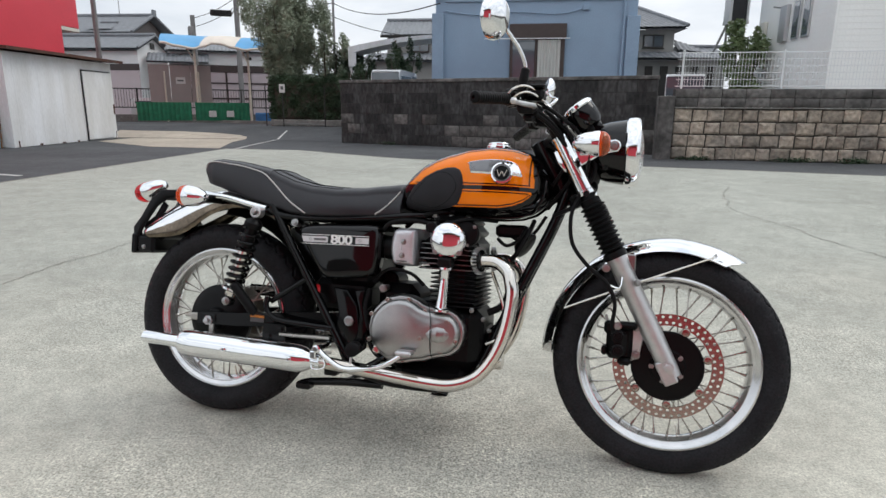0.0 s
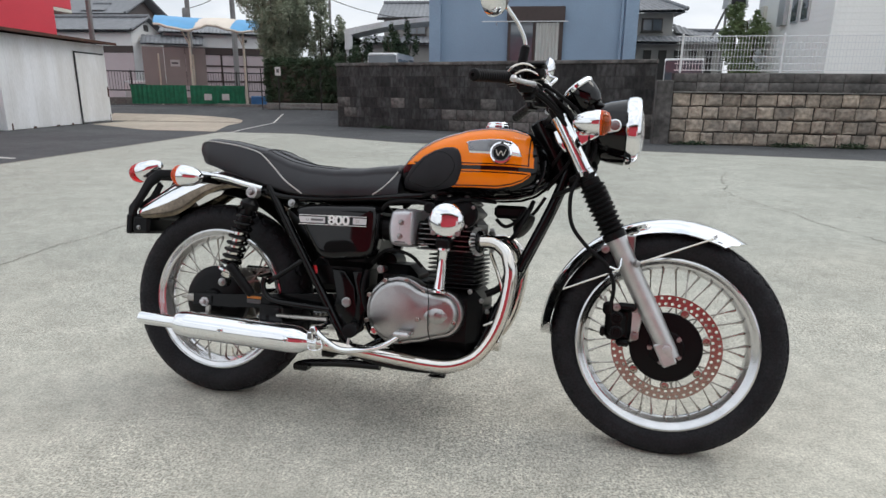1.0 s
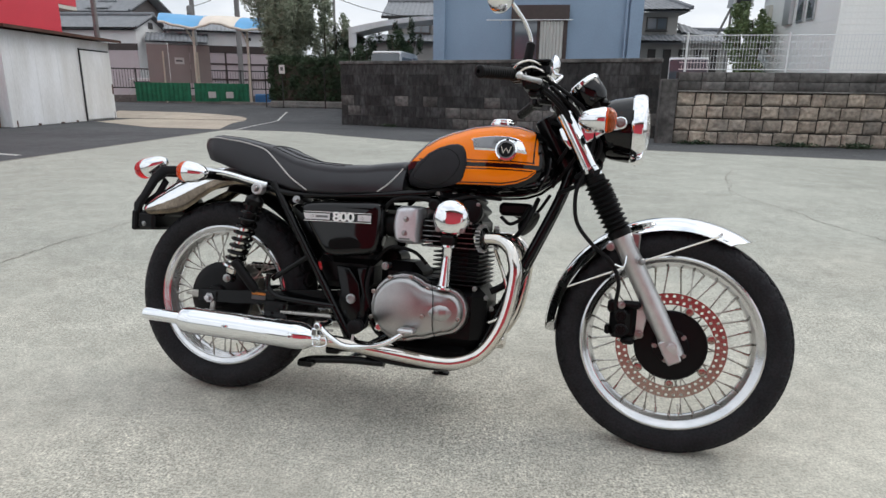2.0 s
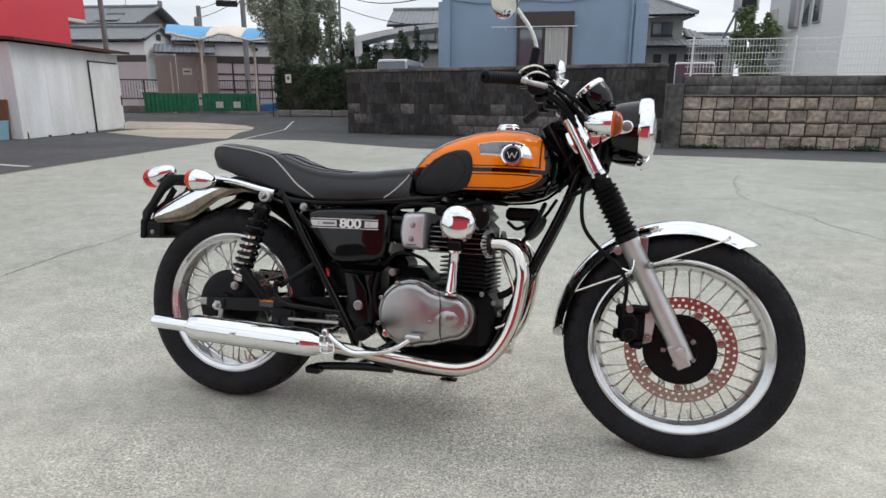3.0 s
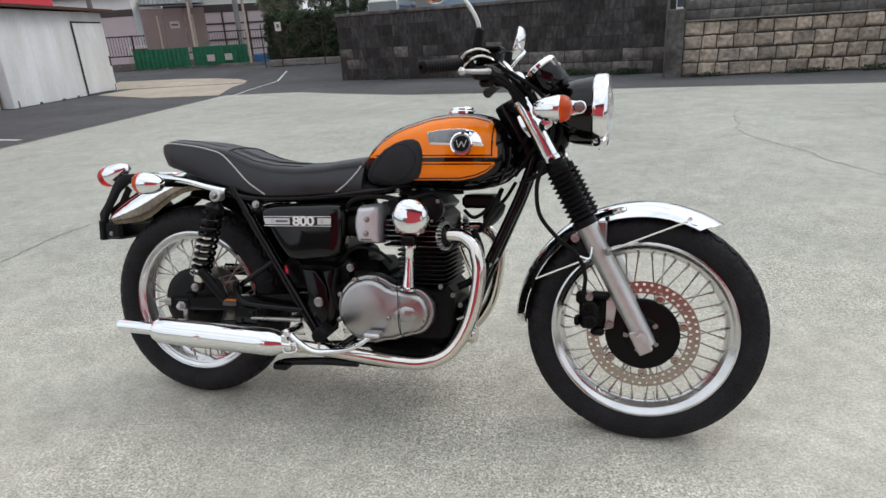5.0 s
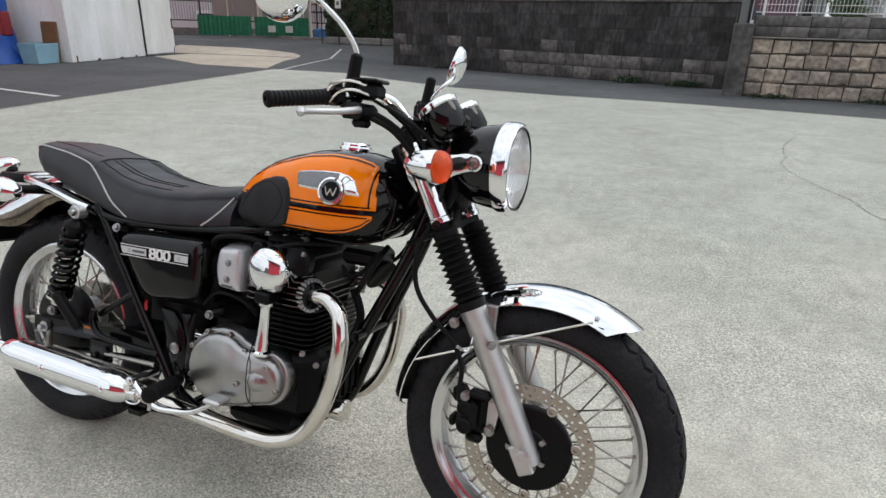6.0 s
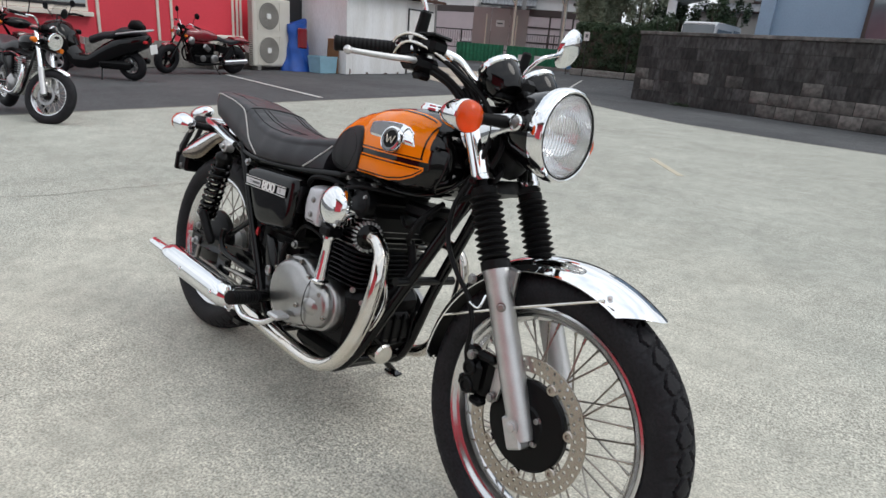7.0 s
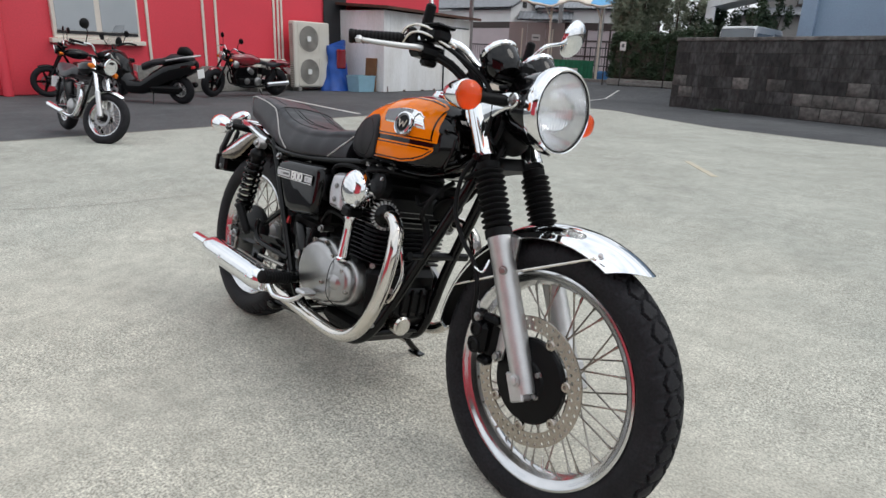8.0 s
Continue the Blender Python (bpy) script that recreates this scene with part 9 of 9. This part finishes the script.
tiled_slope("roof", house3, ((3.0, 0.6, 4.4), (4.6, 0.6, 4.2), (4.4, 1.8, 4.62), (3.0, 1.8, 5.0)))
window_set(house3, 1.66, 4.48, 1.08, 0.68, y=0.65, frame_mat=M_IRON)
for k in range(8):
    part("louvre_post", box((-1.2 + k * 0.8, 0.02, 1.5), (-0.8 + k * 0.8, 0.096, 3.5), 0.01), M_IRON, house3)

# carport beam, parked van tops, kei truck
cp = thing("carport", BEHIND_WALL @ Matrix.Translation((-6.7, 29.3, 0)) @ Matrix.Rotation(radians(9), 4, "Z"), "white curved carport roof behind the wall", "carport")
part("roof_sheet", loft([[(4.2 * u, -0.12, 3.45 + 0.75 * u + 0.10 * math.sin(3.14 * u)), (4.2 * u, 2.5, 3.45 + 0.75 * u + 0.10 * math.sin(3.14 * u)), (4.2 * u, 2.5, 3.52 + 0.75 * u + 0.10 * math.sin(3.14 * u)), (4.2 * u, -0.12, 3.75 + 0.62 * u + 0.10 * math.sin(3.14 * u))] for u in [k / 14 for k in range(15)]]), M_SHED, cp)
part("support_post", box((0.02, 0.05, 0), (0.14, 0.17, 3.52), 0.01), M_SHED, cp)
part("end_panel", box((-0.02, -0.1, 2.85), (0.35, 0.04, 3.5), 0.02), M_SHED, cp)


def van(m, label, paint, h=1.9, cab=False):
    v = thing("parked_van" if not cab else "kei_truck", m, label, "van" if not cab else "truck")
    prof = [(0, 0.35), (3.4, 0.35), (3.42, 0.9), (3.3, 1.05), (2.95, h - 0.05), (2.7, h), (0.25, h), (0.05, h - 0.15)] if not cab else [(1.9, 0.35), (3.3, 0.35), (3.32, 1.0), (3.15, 1.15), (2.95, h - 0.05), (2.8, h), (1.95, h), (1.9, h - 0.1)]
    w = 1.48
    body = part("body", plate(prof, w, Matrix(((1, 0, 0, 0), (0, 0, -1, w / 2), (0, 1, 0, 0), (0, 0, 0, 1))), 0.02), paint, v)
    for s in (-1, 1):
        part("side_window", box((2.1, s * 0.745 - 0.006, 1.15), (2.85, s * 0.745 + 0.006, h - 0.15), 0.004), M_WINGLASS, v)
        if not cab:
            part("side_window", box((0.3, s * 0.745 - 0.006, 1.15), (1.9, s * 0.745 + 0.006, h - 0.2), 0.004), M_WINGLASS, v)
        for x in (0.7, 2.75):
            part("wheel", lathe([(0.15, 0.0), (0.27, 0.0), (0.28, 0.02), (0.28, 0.13), (0.15, 0.14)], 24, along((x, s * 0.62, 0.28), (x, s * 0.9, 0.28))), M_TYRE, v)
    if not cab:
        part("rear_window", box((0.012, -0.71, h - 0.85), (0.07, 0.71, h - 0.09), 0.01), M_WINGLASS, v)
    if cab:
        part("cargo_bed", box((0.0, -0.72, 0.6), (1.88, 0.72, 0.68), 0.01), paint, v)
        for y0, y1 in ((-0.72, -0.69), (0.69, 0.72)):
            part("bed_side", box((0.0, y0, 0.682), (1.88, y1, 0.98), 0.008), paint, v)
        part("rear_window", box((1.885, -0.55, 1.2), (1.897, 0.55, h - 0.15), 0.004), M_WINGLASS, v)
        part("head_rack", box((1.78, -0.7, 0.99), (1.82, 0.7, 1.5), 0.01), paint, v)
    else:
                part("rear_lip", box((-0.03, -0.66, h - 0.08), (0.12, 0.66, h - 0.04), 0.02), paint, v)
    return v


van(BEHIND_WALL @ Matrix.Translation((-3.98, 23.65, -0.23)) @ Matrix.Rotation(radians(84), 4, "Z") @ Matrix.Diagonal((1.0, 0.76, 1.08, 1.0)), "white boxy van parked behind the block wall", M_VANWHITE, 2.45)
van(Matrix.Translation((5.9, 18.75, 0.742)) @ Matrix.Rotation(radians(72), 4, "Z") @ Matrix.Scale(0.72, 4), "small white van parked behind the mesh fence", M_VANWHITE, 1.78)

# terrace behind the stone wall
solid("terrace", box((0.35, 0.42, 0.0), (13.0, 9.5, 0.74), 0.02), M_CONC, "raised concrete terrace behind the stone wall", "terrace", "", "structure", STONE_WALL)

# steel tower with dark tank
tw = thing("sign_tower", HOUSES @ Matrix.Translation((10.35, 28.3, -0.26)), "dark panel box on a steel frame behind the tree", "tower")
part("panel_box", box((-0.22, -0.2, 4.95), (0.36, 0.4, 8.0), 0.03), M_DARK, tw)
part("box_frame", join(box((-0.34, -0.26, 4.9), (-0.23, 0.4, 8.0)), box((0.37, -0.26, 4.9), (0.46, 0.4, 8.0)), box((-0.36, -0.28, 4.82), (0.48, 0.4, 4.94))), M_ALU, tw)
for p, q in (((-0.8, 0, 3.6), (-0.3, 0, 4.85)), ((0.4, 0, 0), (0.4, 0, 4.85)), ((-0.3, 0, 0), (-0.3, 0, 4.85)), ((-0.3, 0, 4.4), (0.4, 0, 4.85))):
    part("steel_tube", rod(p, q, 0.05, 8), M_POLE, tw)


# utility poles, wires, lamps
def pole(m, h, label, r=0.13, arms=0):
    p = thing("utility_pole", m, label, "utility pole", "utility poles")
    part("shaft", lathe([(r * 1.2, 0), (r, h)], 12), M_POLE, p)
    for k in range(arms):
        part("crossarm", box((-0.9, -0.05, h - 0.6 - 0.8 * k), (0.9, 0.05, h - 0.5 - 0.8 * k), 0.01), M_POLE, p)
        for x in (-0.8, -0.3, 0.3, 0.8):
            part("insulator", lathe([(0.03, 0), (0.06, 0.05), (0.03, 0.14)], 8, Matrix.Translation((x, 0, h - 0.5 - 0.8 * k))), M_WHITE, p)
    return p


pole(HOUSES @ Matrix.Translation((-19.6, 30.1, 0)), 8.5, "plain grey steel pole behind the shed", 0.11)
p2 = pole(HOUSES @ Matrix.Translation((-21.9, 44.9, 0)), 7.4, "grey concrete utility pole with fittings", 0.16, 0)
part("transformer", lathe([(0.2, 0), (0.22, 0.1), (0.22, 0.6), (0.16, 0.7)], 16, Matrix.Translation((0.0, -0.35, 5.9))), M_POLE, p2)
pole(HOUSES @ Matrix.Translation((-19.1, 46.2, 0)), 12.0, "tall grey utility pole with crossarms", 0.17, 2)
pole(HOUSES @ Matrix.Translation((-9.85, 38.8, 0)), 9.5, "slim white steel pole beyond the hedge", 0.07)
sig = thing("traffic_signal", HOUSES @ Matrix.Translation((-20.1, 45.75, 7.45)) @ Matrix.Rotation(radians(26), 4, "Z"), "horizontal traffic signal on a mast arm", "traffic signal")
part("housing", box((-0.75, -0.15, 0), (0.75, 0.15, 0.42), 0.05), M_IRON, sig)
for k in range(3):
    part("visor", lathe([(0.17, 0), (0.18, 0.2), (0.15, 0.2), (0.14, 0.02)], 16, Matrix.Translation((-0.45 + 0.45 * k, -0.15, 0.21)) @ TURN_Y), M_IRON, sig)
part("mast_arm", rod((0.75, 0.1, 0.2), (1.5, 0.6, 1.2), 0.05, 8), M_POLE, sig)
A, B, C = (-19.1, 46.2), (-21.9, 44.9), (-9.85, 38.8)
for p, q, sag in (((-60, 31, 9.6), (*A, 11.4), 0.8), ((-60, 30, 9.0), (*A, 11.2), 0.8), ((*A, 10.4), (*C, 9.0), 0.5), ((*A, 9.2), (*C, 7.2), 0.5), ((*A, 8.8), (*C, 6.6), 0.6), ((*C, 7.2), (-1.8, 22.6, 4.6), 0.5), ((*C, 6.4), (-4.4, 41.9, 5.6), 0.3), ((*B, 7.2), (*A, 8.8), 0.2), ((*B, 6.6), (*A, 8.2), 0.2)):
    p, q = Vector(p), Vector(q)
    solid("overhead_wire", tube([p.lerp(q, k / 16) - Vector((0, 0, sag * 4 * (k / 16) * (1 - k / 16))) for k in range(17)], 0.022, 5, 1), M_WIRE, "thin black overhead power wire", "wire", "overhead wires", m=HOUSES)

# parked cars behind the railing
van(STREET_SIDE @ Matrix.Translation((-24.6, 40.5, 0)) @ Matrix.Rotation(radians(27), 4, "Z"), "white van parked behind the street railing", M_VANWHITE, 1.5)
solid("blue_sheet", box((-14.2, 36.2, 0.0), (-13.1, 36.9, 0.62), 0.06), M_BLUECAN, "blue sheet covering a low stack by the kerb", "sheet", m=STREET_SIDE)
# weeds along the wall foot
leaf_cloud("weeds", None, [(2.2, 15.15, 0.05, 0.4, 0.12, 0.12), (3.3, 14.7, 0.05, 0.5, 0.12, 0.10), (4.5, 13.12, 0.03, 0.4, 0.08, 0.06), (6.4, 12.88, 0.03, 0.5, 0.08, 0.07), (7.5, 12.72, 0.03, 0.4, 0.08, 0.09), (9.0, 12.52, 0.03, 0.6, 0.08, 0.06), (-2.6, 17.1, 0.03, 0.3, 0.08, 0.05)], 1800, 0.035, M_LEAF2, 33)
for ob in bpy.data.objects:
    if ob.name == "weeds":
        tagged(ob, "small green weeds along the foot of the walls", "weeds", "", "stuff")


# ---- wall pieces, last ----
rnd = random.Random(11)


def block_mesh(w, h, seed, jit, d=0.05, b=0.018, rough=0.014, corner=0.0):
    """A block with a slightly uneven face; corner rounds and wears its outline."""
    r = random.Random(seed)
    if corner:
        base = round_rect(w, h, corner, 3, w / 2, h / 2)
    else:
        base = [(0, 0), (w, 0), (w, h), (0, h)]
    ring0 = [(x + r.uniform(-jit, jit), z + r.uniform(-jit, jit)) for x, z in base]
    cx, cz = w / 2, h / 2
    rings = [[(x, d, z) for x, z in ring0], [(x, 0.008, z) for x, z in ring0],
             [(cx + (x - cx) * (1 - 2 * b / w), r.uniform(-rough, 0.0), cz + (z - cz) * (1 - 2 * b / h)) for x, z in ring0]]
    if corner:
        rings.append([(cx + (x - cx) * 0.45, r.uniform(-rough, 0.0), cz + (z - cz) * 0.45) for x, z in ring0])
    return loft(rings, True)


shapes_dark = [mesh_of("block", block_mesh(0.442, 0.276, s, 0.002, 0.05, 0.004, 0.003), M_BLOCK, 60) for s in range(8)]
shapes_pale = [mesh_of("block", block_mesh(0.440, 0.272, s + 30, 0.003, 0.05, 0.008, 0.006), M_BLOCK2, 60) for s in range(8)]
for row in range(6):
    off = 0.22 if row % 2 else 0.0
    k = 0
    while True:
        x = k * 0.45 - off
        k += 1
        if x > BLOCK_LEN - 0.3:
            break
        if x < -0.01:
            continue
        pale = (row < 2 and x > 3.1 and rnd.random() < 0.9) or (row < 4 and rnd.random() < 0.05)
        part("block", rnd.choice(shapes_pale if pale else shapes_dark), M_BLOCK, block_wall, m=Matrix.Translation((x + 0.004, 0.003, 0.005 + row * 0.281)))
stones = [mesh_of("stone", block_mesh(0.425, 0.268, s + 70, 0.011, 0.07, 0.016, 0.020, 0.022), M_STONE, 60) for s in range(14)]
for row in range(4):
    x = 0.02
    while x < STONE_LEN - 0.3:
        w = rnd.uniform(0.55, 0.90)
        part("stone", rnd.choice(stones), M_STONE, stone_wall, m=Matrix.Translation((x, 0.03 + rnd.uniform(-0.012, 0.012), 0.012 + row * 0.26)) @ Matrix.Diagonal((w, 1, rnd.uniform(0.87, 0.925), 1)))
        x += 0.425 * w + 0.017
caps = [mesh_of("capping_block", block_mesh(0.448, 0.178, s + 100, 0.003, 0.08, 0.008, 0.005), M_CONCD, 60) for s in range(5)]
for row in range(2):
    for k in range(int(STONE_LEN / 0.455)):
        part("capping_block", rnd.choice(caps), M_CONCD, stone_wall, m=Matrix.Translation((k * 0.455 + 0.005, 0.012, 1.081 + row * 0.183)))
part("capping_core", box((0, 0.03, 1.079), (STONE_LEN, 0.3, 1.443), 0.005), M_MORTAR, stone_wall)
